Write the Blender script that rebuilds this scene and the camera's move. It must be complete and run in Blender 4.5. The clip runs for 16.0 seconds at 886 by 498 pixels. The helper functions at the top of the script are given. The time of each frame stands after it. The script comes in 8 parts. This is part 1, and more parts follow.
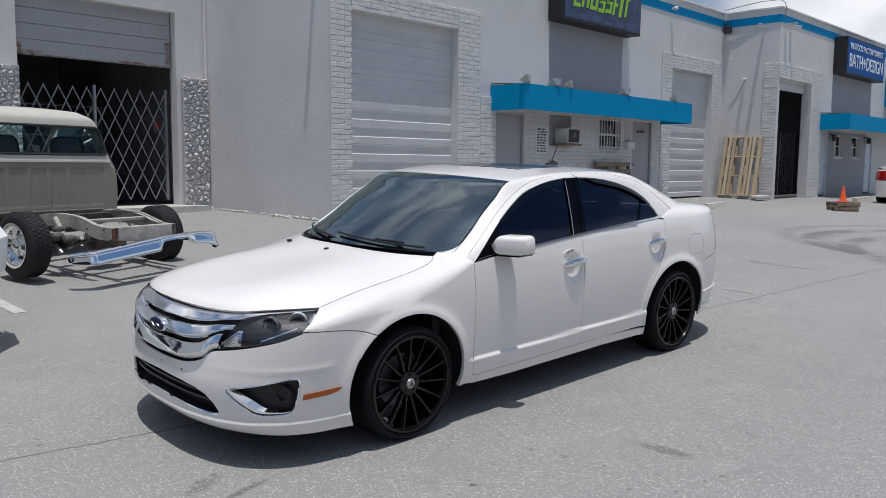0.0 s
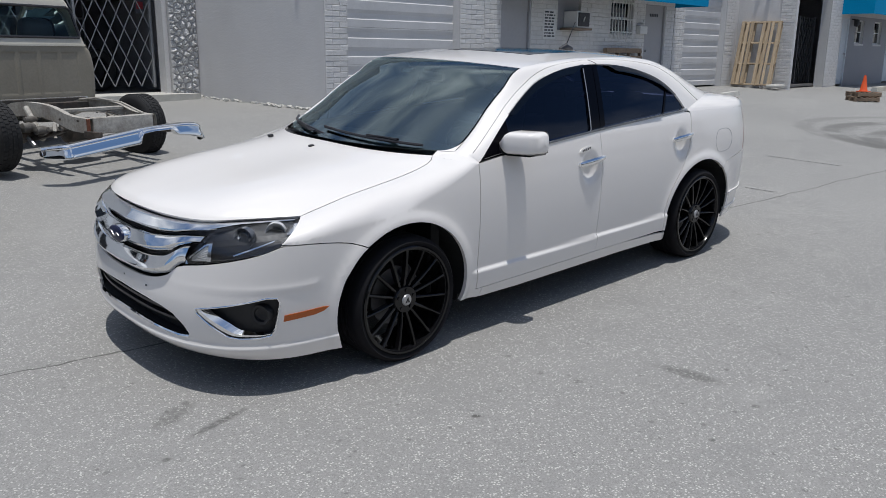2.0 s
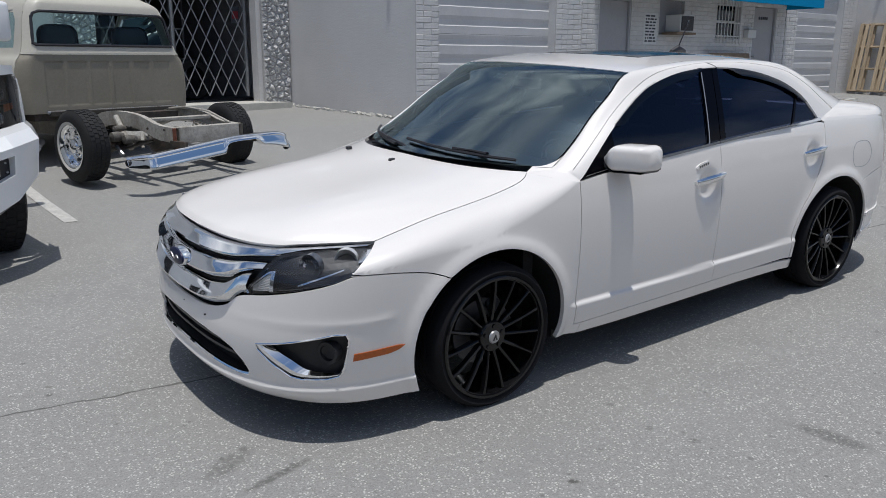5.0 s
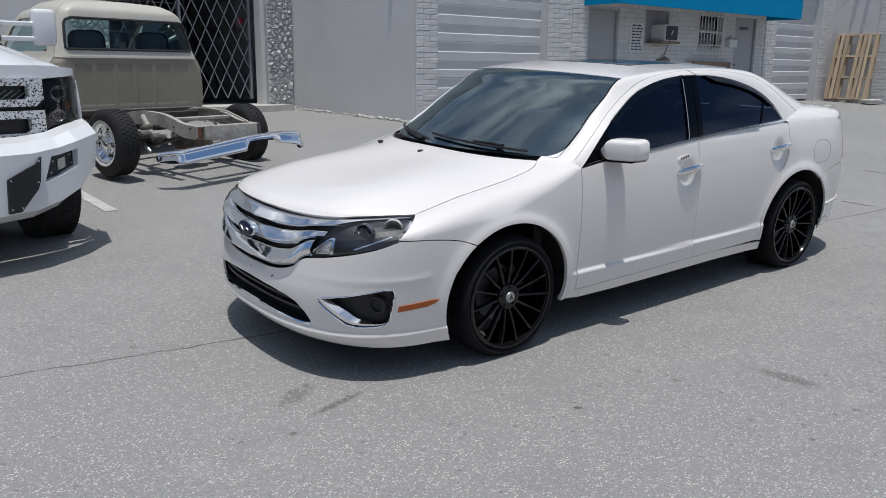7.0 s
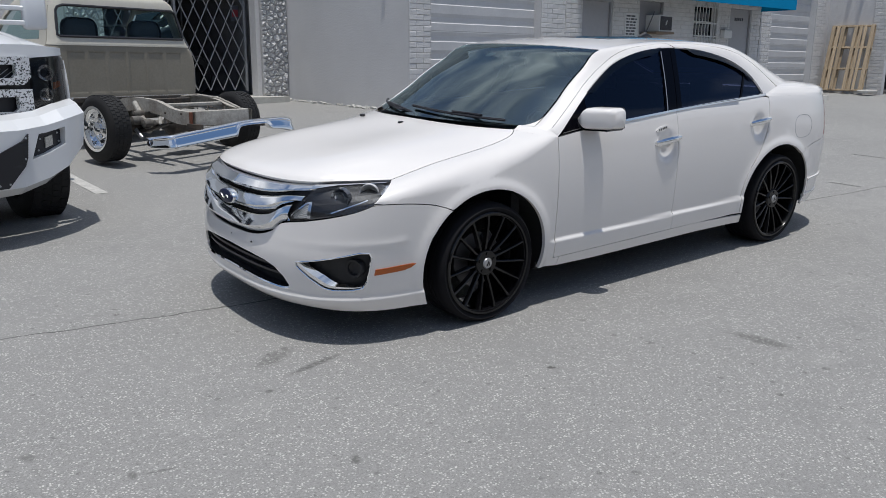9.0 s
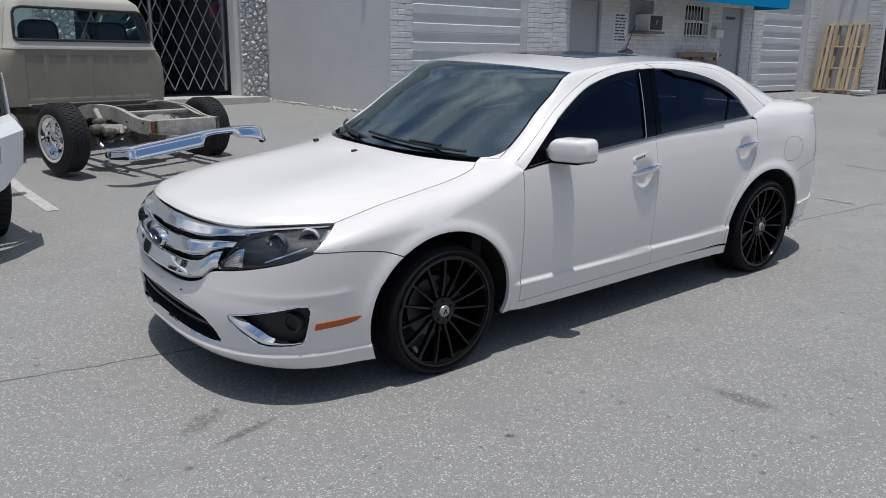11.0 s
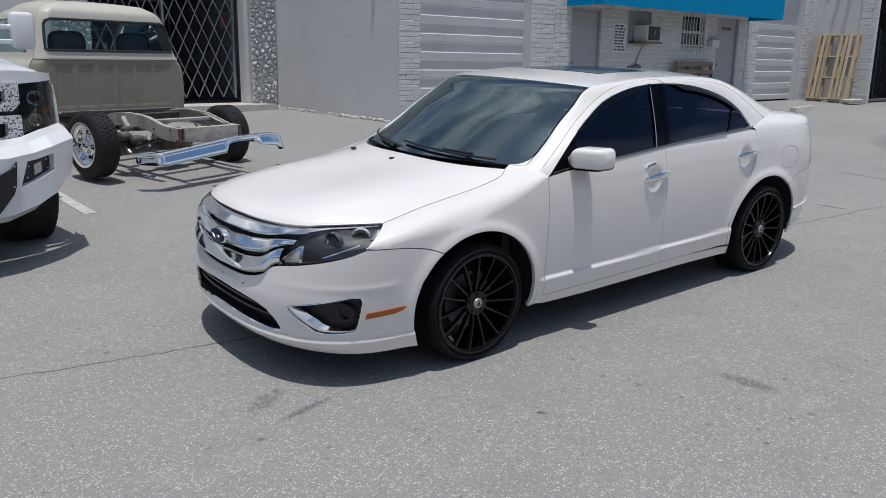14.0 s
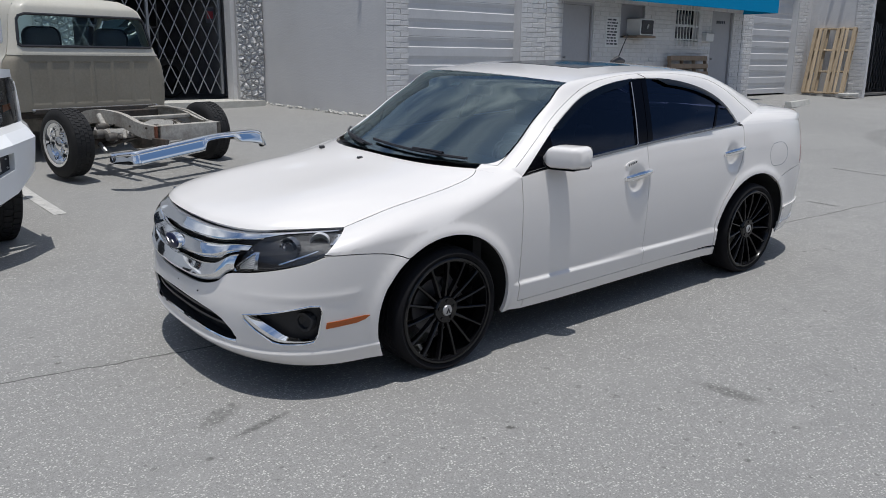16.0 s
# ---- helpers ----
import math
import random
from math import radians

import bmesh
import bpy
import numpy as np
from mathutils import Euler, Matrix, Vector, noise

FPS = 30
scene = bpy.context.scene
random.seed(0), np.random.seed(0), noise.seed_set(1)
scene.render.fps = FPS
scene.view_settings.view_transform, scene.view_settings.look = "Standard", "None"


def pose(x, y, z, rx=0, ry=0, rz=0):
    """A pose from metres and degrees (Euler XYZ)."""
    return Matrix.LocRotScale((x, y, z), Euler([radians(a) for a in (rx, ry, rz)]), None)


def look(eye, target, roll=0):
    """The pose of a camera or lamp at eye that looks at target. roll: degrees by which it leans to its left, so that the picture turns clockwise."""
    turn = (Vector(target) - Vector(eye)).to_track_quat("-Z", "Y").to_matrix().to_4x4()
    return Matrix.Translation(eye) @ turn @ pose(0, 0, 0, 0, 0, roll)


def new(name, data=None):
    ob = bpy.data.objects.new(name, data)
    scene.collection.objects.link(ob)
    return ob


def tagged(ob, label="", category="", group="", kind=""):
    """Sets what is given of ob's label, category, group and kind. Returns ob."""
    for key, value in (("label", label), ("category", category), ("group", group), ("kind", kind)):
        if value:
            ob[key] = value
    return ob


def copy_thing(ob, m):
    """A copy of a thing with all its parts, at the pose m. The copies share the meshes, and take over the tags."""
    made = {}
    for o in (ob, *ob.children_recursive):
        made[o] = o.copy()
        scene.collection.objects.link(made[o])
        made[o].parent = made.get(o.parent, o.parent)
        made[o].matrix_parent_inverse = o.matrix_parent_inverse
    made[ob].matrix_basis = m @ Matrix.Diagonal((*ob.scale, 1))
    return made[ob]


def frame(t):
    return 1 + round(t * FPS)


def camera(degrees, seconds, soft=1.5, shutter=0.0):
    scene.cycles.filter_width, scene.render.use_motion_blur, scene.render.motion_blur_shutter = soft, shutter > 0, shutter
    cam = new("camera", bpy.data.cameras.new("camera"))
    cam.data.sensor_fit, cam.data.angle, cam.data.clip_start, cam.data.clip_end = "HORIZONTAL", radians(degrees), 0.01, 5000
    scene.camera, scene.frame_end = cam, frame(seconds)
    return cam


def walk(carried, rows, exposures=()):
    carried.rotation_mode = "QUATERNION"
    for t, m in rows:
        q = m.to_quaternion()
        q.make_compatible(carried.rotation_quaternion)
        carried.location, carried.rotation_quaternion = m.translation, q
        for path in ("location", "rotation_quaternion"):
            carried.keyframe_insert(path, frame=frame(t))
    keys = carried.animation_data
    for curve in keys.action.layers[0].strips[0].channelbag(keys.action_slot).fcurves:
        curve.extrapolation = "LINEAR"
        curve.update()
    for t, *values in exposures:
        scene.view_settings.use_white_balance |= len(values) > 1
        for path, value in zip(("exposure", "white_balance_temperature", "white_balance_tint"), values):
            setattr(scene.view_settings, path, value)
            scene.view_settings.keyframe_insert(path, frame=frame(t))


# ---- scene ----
cam = camera(58.2, 16.0, soft=0.7)
PATH = [
    (0, (-0.102, -0.265, 1.532), (1.327, 1.118, 1.322), 0.4),
    (0.5, (-0.076, -0.149, 1.523), (1.354, 1.233, 1.312), 0.5),
    (1, (-0.024, -0.061, 1.534), (1.398, 1.314, 1.239), 0.5),
    (1.5, (0.151, 0.015, 1.537), (1.553, 1.371, 1.093), 0.3),
    (2, (0.305, 0.124, 1.519), (1.699, 1.474, 1.037), 0.6),
    (2.5, (0.422, 0.299, 1.514), (1.815, 1.646, 1.021), 0.6),
    (3, (0.506, 0.421, 1.507), (1.901, 1.77, 1.025), 0.6),
    (3.5, (0.664, 0.545, 1.482), (2.093, 1.855, 0.99), 0.5),
    (4, (0.738, 0.592, 1.482), (2.18, 1.891, 1.0), 0.6),
    (4.5, (0.724, 0.627, 1.461), (1.973, 2.117, 0.991), 0.5),
    (4.7, (0.704, 0.582, 1.472), (1.935, 2.088, 1.007), 0.1),
    (6.8, (0.073, 0.096, 1.528), (1.332, 1.583, 1.078), 0.6),
    (7, (0.036, 0.063, 1.497), (1.298, 1.548, 1.046), 0.6),
    (7.5, (0.026, -0.054, 1.37), (1.285, 1.433, 0.916), 0.3),
    (8, (0.022, -0.123, 1.305), (1.281, 1.362, 0.847), 0.5),
    (8.2, (0.026, -0.149, 1.29), (1.283, 1.341, 0.843), 0.3),
    (10.3, (0.335, 0.048, 1.51), (1.599, 1.525, 1.038), 0.3),
    (10.5, (0.401, 0.05, 1.521), (1.665, 1.526, 1.048), 0.3),
    (11, (0.507, 0.121, 1.516), (1.775, 1.593, 1.042), 0.6),
    (11.5, (0.574, 0.202, 1.521), (1.844, 1.673, 1.047), 0.5),
    (12, (0.549, 0.18, 1.534), (1.822, 1.65, 1.064), 0.6),
    (12.5, (0.455, 0.049, 1.54), (1.73, 1.519, 1.076), 0.6),
    (13, (0.362, -0.034, 1.549), (1.639, 1.434, 1.087), 0.7),
    (13.5, (0.202, -0.024, 1.572), (1.482, 1.443, 1.11), 0.8),
    (14, (0.076, -0.053, 1.573), (1.358, 1.412, 1.113), 0.8),
    (14.5, (0.037, -0.074, 1.575), (1.319, 1.39, 1.113), 0.6),
    (15, (0.093, -0.065, 1.603), (1.374, 1.399, 1.138), 0.4),
    (15.5, (0.246, -0.019, 1.582), (1.528, 1.443, 1.112), 0.4),
    (16, (0.338, 0.007, 1.57), (1.621, 1.467, 1.099), 0.6),
]
walk(cam, [(t, look(eye, target, roll)) for t, eye, target, roll in PATH], [(0.0, 0.03, 6440, 10), (1.0, 0.01, 6440, 10), (3.5, -0.07, 6440, 10), (4.7, -0.09, 6440, 10), (8.0, -0.03, 6440, 10), (11.5, -0.07, 6440, 10), (16.0, -0.06, 6440, 10)])

# ---- helpers of this scene ----
from mathutils.geometry import delaunay_2d_cdt

TAU = 2 * math.pi


def link_mesh(name, bm, material, parent=None, label="", smooth=False, sharp=35):
    """One mesh object from a bmesh, under a thing or a part, or at top level."""
    bmesh.ops.recalc_face_normals(bm, faces=bm.faces)
    if smooth:
        for f in bm.faces:
            f.smooth = True
        for e in bm.edges:
            if len(e.link_faces) == 2 and e.calc_face_angle(0) > radians(sharp):
                e.smooth = False
    exact = None
    lay = bm.verts.layers.float_vector.get("exact")
    if smooth and lay:
        exact = []
        for f in bm.faces:
            ns = [v[lay].copy() for v in f.verts]
            if any(k.length < 0.5 for k in ns):
                ns = [f.normal.copy() for k in ns]
            else:
                ns = [-k if k.dot(f.normal) < 0 else k for k in ns]
            exact += ns
    me = bpy.data.meshes.new(name)
    bm.to_mesh(me)
    bm.free()
    if exact:
        me.normals_split_custom_set(exact)
        me.attributes.remove(me.attributes["exact"])
    if material:
        me.materials.append(material)
    ob = new(name, me)
    if parent is not None:
        ob.parent = parent
    if smooth:
        ob.shadow_terminator_geometry_offset = 0.3
    if label:
        ob["label"] = label
    return ob



def part(name, bm, material, parent, label="", smooth=False, sharp=35):
    return link_mesh(name, bm, material, parent, label, smooth, sharp)


def thing(name, m, label, category, group=""):
    ob = new(name)
    ob.matrix_basis = m
    ob.empty_display_size = 0.1
    return tagged(ob, label, category, group)


def add_box(bm, x0, x1, y0, y1, z0, z1, bevel=0.0, segments=1, m=None):
    vs = [bm.verts.new((x, y, z)) for x in (x0, x1) for y in (y0, y1) for z in (z0, z1)]
    fs = [(0, 1, 3, 2), (4, 6, 7, 5), (0, 4, 5, 1), (2, 3, 7, 6), (0, 2, 6, 4), (1, 5, 7, 3)]
    faces = [bm.faces.new([vs[i] for i in f]) for f in fs]
    if bevel:
        es = list({e for f in faces for e in f.edges})
        r = bmesh.ops.bevel(bm, geom=es, offset=bevel, segments=segments, affect="EDGES", profile=0.5)
        vs = list({v for f in r["faces"] for v in f.verts} | {v for v in vs if v.is_valid})
    if m is not None:
        bmesh.ops.transform(bm, matrix=m, verts=[v for v in vs if v.is_valid])
    return vs


def box(x0, x1, y0, y1, z0, z1, bevel=0.0, segments=1, m=None):
    bm = bmesh.new()
    add_box(bm, x0, x1, y0, y1, z0, z1, bevel, segments, m)
    return bm


def add_tube(bm, points, radius, sides=8, closed=False, flat=1.0):
    """A tube along points; flat squeezes it along its second axis."""
    pts = [Vector(p) for p in points]
    n = len(pts)
    rings = []
    up = Vector((0, 0, 1))
    for i, p in enumerate(pts):
        a = pts[i - 1] if (i or closed) else p
        b = pts[(i + 1) % n] if (i < n - 1 or closed) else p
        d = (b - a).normalized()
        side = d.cross(up)
        if side.length < 0.05:
            side = d.cross(Vector((0, 1, 0)))
        side.normalize()
        u = side.cross(d)
        r = radius[i] if isinstance(radius, (list, tuple)) else radius
        rings.append([bm.verts.new(p + side * r * math.cos(TAU * k / sides) + u * r * flat * math.sin(TAU * k / sides)) for k in range(sides)])
    m = n if closed else n - 1
    for i in range(m):
        A, B = rings[i], rings[(i + 1) % n]
        for k in range(sides):
            bm.faces.new((A[k], A[(k + 1) % sides], B[(k + 1) % sides], B[k]))
    if not closed:
        bm.faces.new(rings[0][::-1])
        bm.faces.new(rings[-1])
    return rings


def add_lathe(bm, profile, steps=48, axis="y", close=False):
    """Revolves (radius, along) pairs round an axis."""
    rings = []
    for r, a in profile:
        ring = []
        for k in range(steps):
            c, s = math.cos(TAU * k / steps), math.sin(TAU * k / steps)
            ring.append(bm.verts.new((r * c, a, r * s) if axis == "y" else ((r * c, r * s, a) if axis == "z" else (a, r * c, r * s))))
        rings.append(ring)
    pairs = list(zip(rings, rings[1:]))
    if close:
        pairs.append((rings[-1], rings[0]))
    for A, B in pairs:
        for k in range(steps):
            bm.faces.new((A[k], A[(k + 1) % steps], B[(k + 1) % steps], B[k]))
    return rings


def lathe(profile, steps=48, axis="y", close=False):
    bm = bmesh.new()
    add_lathe(bm, profile, steps, axis, close)
    return bm


def add_prism(bm, poly, a0, a1, axis="y"):
    """A polygon of (u, v) pairs pushed from a0 to a1 along an axis."""
    def at(u, v, a):
        return {"y": (u, a, v), "x": (a, u, v), "z": (u, v, a)}[axis]
    lo = [bm.verts.new(at(u, v, a0)) for u, v in poly]
    hi = [bm.verts.new(at(u, v, a1)) for u, v in poly]
    bm.faces.new(lo)
    bm.faces.new(hi[::-1])
    n = len(poly)
    for i in range(n):
        bm.faces.new((lo[i], hi[i], hi[(i + 1) % n], lo[(i + 1) % n]))
    return lo + hi


def grid_sheet(fn, us, vs):
    bm = bmesh.new()
    g = [[bm.verts.new(fn(u, v)) for v in vs] for u in us]
    for i in range(len(us) - 1):
        for j in range(len(vs) - 1):
            bm.faces.new((g[i][j], g[i + 1][j], g[i + 1][j + 1], g[i][j + 1]))
    return bm


def ease(a, b, x):
    t = min(1.0, max(0.0, (x - a) / (b - a)))
    return t * t * (3 - 2 * t)


def span(a, b, n):
    return [a + (b - a) * i / (n - 1) for i in range(n)]


def lerp_table(table, x):
    """Smooth reading of a table of (x, value) rows."""
    if x <= table[0][0]:
        return table[0][1]
    if x >= table[-1][0]:
        return table[-1][1]
    for i in range(len(table) - 1):
        (x0, y0), (x1, y1) = table[i], table[i + 1]
        if x <= x1:
            xa, ya = table[max(0, i - 1)]
            xb, yb = table[min(len(table) - 1, i + 2)]
            h = x1 - x0
            m0 = (y1 - ya) / (x1 - xa)
            m1 = (yb - y0) / (xb - x0)
            t = (x - x0) / h
            return ((2 * t**3 - 3 * t**2 + 1) * y0 + (t**3 - 2 * t**2 + t) * h * m0 + (3 * t**2 - 2 * t**3) * y1 + (t**3 - t**2) * h * m1)


# ---- world, sun ----
LIGHT_DIR = Vector((0.093, 0.125, -1.0)).normalized()
sun_up = math.asin(-LIGHT_DIR.z)
world = bpy.data.worlds.new("sky")
scene.world = world
world.use_nodes = True
wn, wl = world.node_tree.nodes, world.node_tree.links
wn.clear()
sky = wn.new("ShaderNodeTexSky")
sky.sky_type, sky.sun_disc = "NISHITA", False
sky.sun_elevation, sky.sun_rotation = sun_up, math.atan2(-LIGHT_DIR.x, -LIGHT_DIR.y)
sky.air_density, sky.dust_density = 1.0, 1.5
coord = wn.new("ShaderNodeTexCoord")
warp = wn.new("ShaderNodeMapping")
warp.inputs["Scale"].default_value = (1.0, 1.0, 1.6)
warp.inputs["Location"].default_value = (-4.8, -4.8, -5.1)
cloud = wn.new("ShaderNodeTexNoise")
cloud.inputs["Scale"].default_value, cloud.inputs["Detail"].default_value, cloud.inputs["Roughness"].default_value = 2.0, 9, 0.55
ramp = wn.new("ShaderNodeValToRGB")
ramp.color_ramp.elements[0].position, ramp.color_ramp.elements[1].position = 0.43, 0.63
cloud_tone = wn.new("ShaderNodeTexNoise")
cloud_tone.inputs["Scale"].default_value, cloud_tone.inputs["Detail"].default_value = 5.0, 6
tone_ramp = wn.new("ShaderNodeValToRGB")
tone_ramp.color_ramp.elements[0].position, tone_ramp.color_ramp.elements[0].color = 0.35, (3.8, 4.4, 5.4, 1)
tone_ramp.color_ramp.elements[1].position, tone_ramp.color_ramp.elements[1].color = 0.66, (11.0, 11.2, 11.7, 1)
blend = wn.new("ShaderNodeMixRGB")
back = wn.new("ShaderNodeBackground")
SKY_STRENGTH = 0.082
back.inputs["Strength"].default_value = SKY_STRENGTH
wout = wn.new("ShaderNodeOutputWorld")
wl.new(coord.outputs["Generated"], warp.inputs["Vector"])
wl.new(warp.outputs["Vector"], cloud.inputs["Vector"])
wl.new(warp.outputs["Vector"], cloud_tone.inputs["Vector"])
wl.new(cloud.outputs["Fac"], ramp.inputs["Fac"])
wl.new(cloud_tone.outputs["Fac"], tone_ramp.inputs["Fac"])
wl.new(ramp.outputs["Color"], blend.inputs["Fac"])
deep = wn.new("ShaderNodeMixRGB")
deep.blend_type = "MULTIPLY"
deep.inputs["Fac"].default_value = 1.0
deep.inputs["Color2"].default_value = (0.70, 0.86, 1.03, 1)
wl.new(sky.outputs["Color"], deep.inputs["Color1"])
wl.new(deep.outputs["Color"], blend.inputs["Color1"])
wl.new(tone_ramp.outputs["Color"], blend.inputs["Color2"])
wl.new(blend.outputs["Color"], back.inputs["Color"])
wl.new(back.outputs["Background"], wout.inputs["Surface"])

sun = new("sun", bpy.data.lights.new("sun", "SUN"))
sun.data.energy, sun.data.angle, sun.data.color = 3.12, radians(0.55), (1.0, 0.975, 0.935)
sun.matrix_basis = look((0, 0, 30), Vector((0, 0, 30)) + LIGHT_DIR)


# ---- materials ----
def material(name, color, rough=0.6, metal=0.0, grain=0.0, grain_scale=60.0, stain=0.0, stain_scale=1.5, stain_color=None,
             bump=0.0, bump_scale=120.0, coat=0.0, edge=(0.42, 0.7), spec=0.5, random_tone=0.0, island_tone=0.0, stretch=(1, 1, 1)):
    """A surface with a fine grain, broad stains and a fine relief, in metres of the object."""
    mat = bpy.data.materials.new(name)
    mat.use_nodes = True
    n, l = mat.node_tree.nodes, mat.node_tree.links
    b = n["Principled BSDF"]
    b.inputs["Base Color"].default_value = (*color, 1)
    b.inputs["Roughness"].default_value, b.inputs["Metallic"].default_value = rough, metal
    b.inputs["Coat Weight"].default_value, b.inputs["Coat Roughness"].default_value = coat, 0.03
    b.inputs["Specular IOR Level"].default_value = spec
    if not (grain or stain or bump or random_tone or island_tone):
        return mat
    co = n.new("ShaderNodeTexCoord")
    mp = n.new("ShaderNodeMapping")
    mp.inputs["Scale"].default_value = stretch
    l.new(co.outputs["Object"], mp.inputs["Vector"])
    last = None

    def mix(kind, fac_socket, fac, a, color2):
        m = n.new("ShaderNodeMixRGB")
        m.blend_type = kind
        if fac_socket is not None:
            l.new(fac_socket, m.inputs["Fac"])
        else:
            m.inputs["Fac"].default_value = fac
        if a is None:
            m.inputs["Color1"].default_value = (*color, 1)
        else:
            l.new(a, m.inputs["Color1"])
        if isinstance(color2, tuple):
            m.inputs["Color2"].default_value = (*color2, 1)
        else:
            l.new(color2, m.inputs["Color2"])
        return m.outputs["Color"]

    def noise_tex(scale, detail=6, rough_=0.6):
        t = n.new("ShaderNodeTexNoise")
        t.inputs["Scale"].default_value, t.inputs["Detail"].default_value, t.inputs["Roughness"].default_value = scale, detail, rough_
        l.new(mp.outputs["Vector"], t.inputs["Vector"])
        return t

    def remap(sock, a, b_, lo, hi):
        r = n.new("ShaderNodeMapRange")
        r.inputs["From Min"].default_value, r.inputs["From Max"].default_value = a, b_
        r.inputs["To Min"].default_value, r.inputs["To Max"].default_value = lo, hi
        l.new(sock, r.inputs["Value"])
        return r.outputs["Result"]

    if stain:
        t = noise_tex(stain_scale, 8, 0.62)
        f = remap(t.outputs["Fac"], edge[0], edge[1], 0.0, stain)
        last = mix("MIX", f, 0, last, stain_color or tuple(c * 0.45 for c in color))
    if grain:
        t = noise_tex(grain_scale, 4, 0.7)
        v = remap(t.outputs["Fac"], 0.3, 0.7, 1 - grain, 1 + grain)
        c = n.new("ShaderNodeCombineColor")
        for k in range(3):
            l.new(v, c.inputs[k])
        last = mix("MULTIPLY", None, 1.0, last, c.outputs["Color"])
    for amount, socket in ((random_tone, "object"), (island_tone, "island")):
        if amount:
            if socket == "object":
                s = n.new("ShaderNodeObjectInfo").outputs["Random"]
            else:
                s = n.new("ShaderNodeNewGeometry").outputs["Random Per Island"]
            v = remap(s, 0, 1, 1 - amount, 1 + amount)
            c = n.new("ShaderNodeCombineColor")
            for k in range(3):
                l.new(v, c.inputs[k])
            last = mix("MULTIPLY", None, 1.0, last, c.outputs["Color"])
    if last is not None:
        l.new(last, b.inputs["Base Color"])
    if bump:
        t = noise_tex(bump_scale, 6, 0.65)
        bp = n.new("ShaderNodeBump")
        bp.inputs["Strength"].default_value, bp.inputs["Distance"].default_value = bump, 0.01
        l.new(t.outputs["Fac"], bp.inputs["Height"])
        l.new(bp.outputs["Normal"], b.inputs["Normal"])
    return mat


def glass(name, tint, gloss_rough=0.0, ior=1.5, sheen=(1, 1, 1)):
    """A thin tinted pane: clear tint behind a Fresnel gloss."""
    mat = bpy.data.materials.new(name)
    mat.use_nodes = True
    n, l = mat.node_tree.nodes, mat.node_tree.links
    n.clear()
    out, mixer = n.new("ShaderNodeOutputMaterial"), n.new("ShaderNodeMixShader")
    tr, gl, fr = n.new("ShaderNodeBsdfTransparent"), n.new("ShaderNodeBsdfGlossy"), n.new("ShaderNodeFresnel")
    tr.inputs["Color"].default_value = (*tint, 1)
    gl.inputs["Color"].default_value = (*sheen, 1)
    gl.inputs["Roughness"].default_value, fr.inputs["IOR"].default_value = gloss_rough, ior
    l.new(fr.outputs["Fac"], mixer.inputs["Fac"])
    l.new(tr.outputs["BSDF"], mixer.inputs[1])
    l.new(gl.outputs["BSDF"], mixer.inputs[2])
    l.new(mixer.outputs["Shader"], out.inputs["Surface"])
    return mat


M_STUCCO = material("painted_stucco", (0.67, 0.66, 0.652), 0.9, grain=0.08, grain_scale=45, stain=0.45, stain_scale=0.9, stain_color=(0.55, 0.541, 0.536), bump=0.42, bump_scale=22)
M_STUCCO_DARK = material("darker_stucco", (0.34, 0.34, 0.36), 0.9, grain=0.07, grain_scale=40, stain=0.3, stain_scale=0.6, stain_color=(0.28, 0.28, 0.3), bump=0.35, bump_scale=40)
M_BRICK = material("painted_brick", (0.70, 0.69, 0.68), 0.85, grain=0.12, grain_scale=60, stain=0.25, stain_scale=5, bump=0.9, bump_scale=38, random_tone=0.04, island_tone=0.035)
M_JOINT = material("painted_joint", (0.56, 0.55, 0.54), 0.95, grain=0.12, grain_scale=60, bump=0.5, bump_scale=60)
M_BLUE = material("blue_canvas", (0.0, 0.275, 0.53), 0.8, spec=0.12, grain=0.05, grain_scale=20, stain=0.3, stain_scale=0.8, stain_color=(0.0, 0.23, 0.47), bump=0.15, bump_scale=8)
# awning top greyed so that it throws no blue bounce on the stucco
M_CANVAS_TOP = material("low_bounce_grey_canvas", (0.22, 0.27, 0.31), 0.9, grain=0.1, grain_scale=20, stain=0.4, stain_scale=0.9)
M_BLUE_PAINT = material("blue_paint", (0.0, 0.275, 0.55), 0.8, spec=0.2, grain=0.06, grain_scale=40, stain=0.2, stain_scale=1.2)
M_WHITE_METAL = material("white_metal", (0.72, 0.72, 0.70), 0.5, grain=0.05, grain_scale=30, stain=0.2, stain_scale=2)
M_SLAT = material("shutter_steel", (0.60, 0.60, 0.605), 0.6, metal=0.0, grain=0.06, grain_scale=35, stain=0.30, stain_scale=1.1, stain_color=(0.36, 0.365, 0.375), bump=0.12, bump_scale=25)
M_SLAT_RUST = material("rusty_shutter_steel", (0.42, 0.42, 0.435), 0.6, grain=0.08, grain_scale=30, stain=0.4, stain_scale=2.6, stain_color=(0.38, 0.36, 0.35), bump=0.2, bump_scale=25)
M_DARK_METAL = material("dark_metal", (0.05, 0.05, 0.055), 0.5, metal=0.4, grain=0.15, grain_scale=40)
M_GALV = material("galvanised_steel", (0.42, 0.43, 0.44), 0.42, metal=0.7, grain=0.12, grain_scale=25, stain=0.3, stain_scale=3)
M_ROOM = material("dim_room_paint", (0.34, 0.34, 0.35), 0.9, grain=0.1, grain_scale=20, stain=0.4, stain_scale=0.8)
M_ROOM_FLOOR = material("workshop_concrete", (0.16, 0.155, 0.15), 0.8, grain=0.12, grain_scale=30, stain=0.5, stain_scale=1.2)
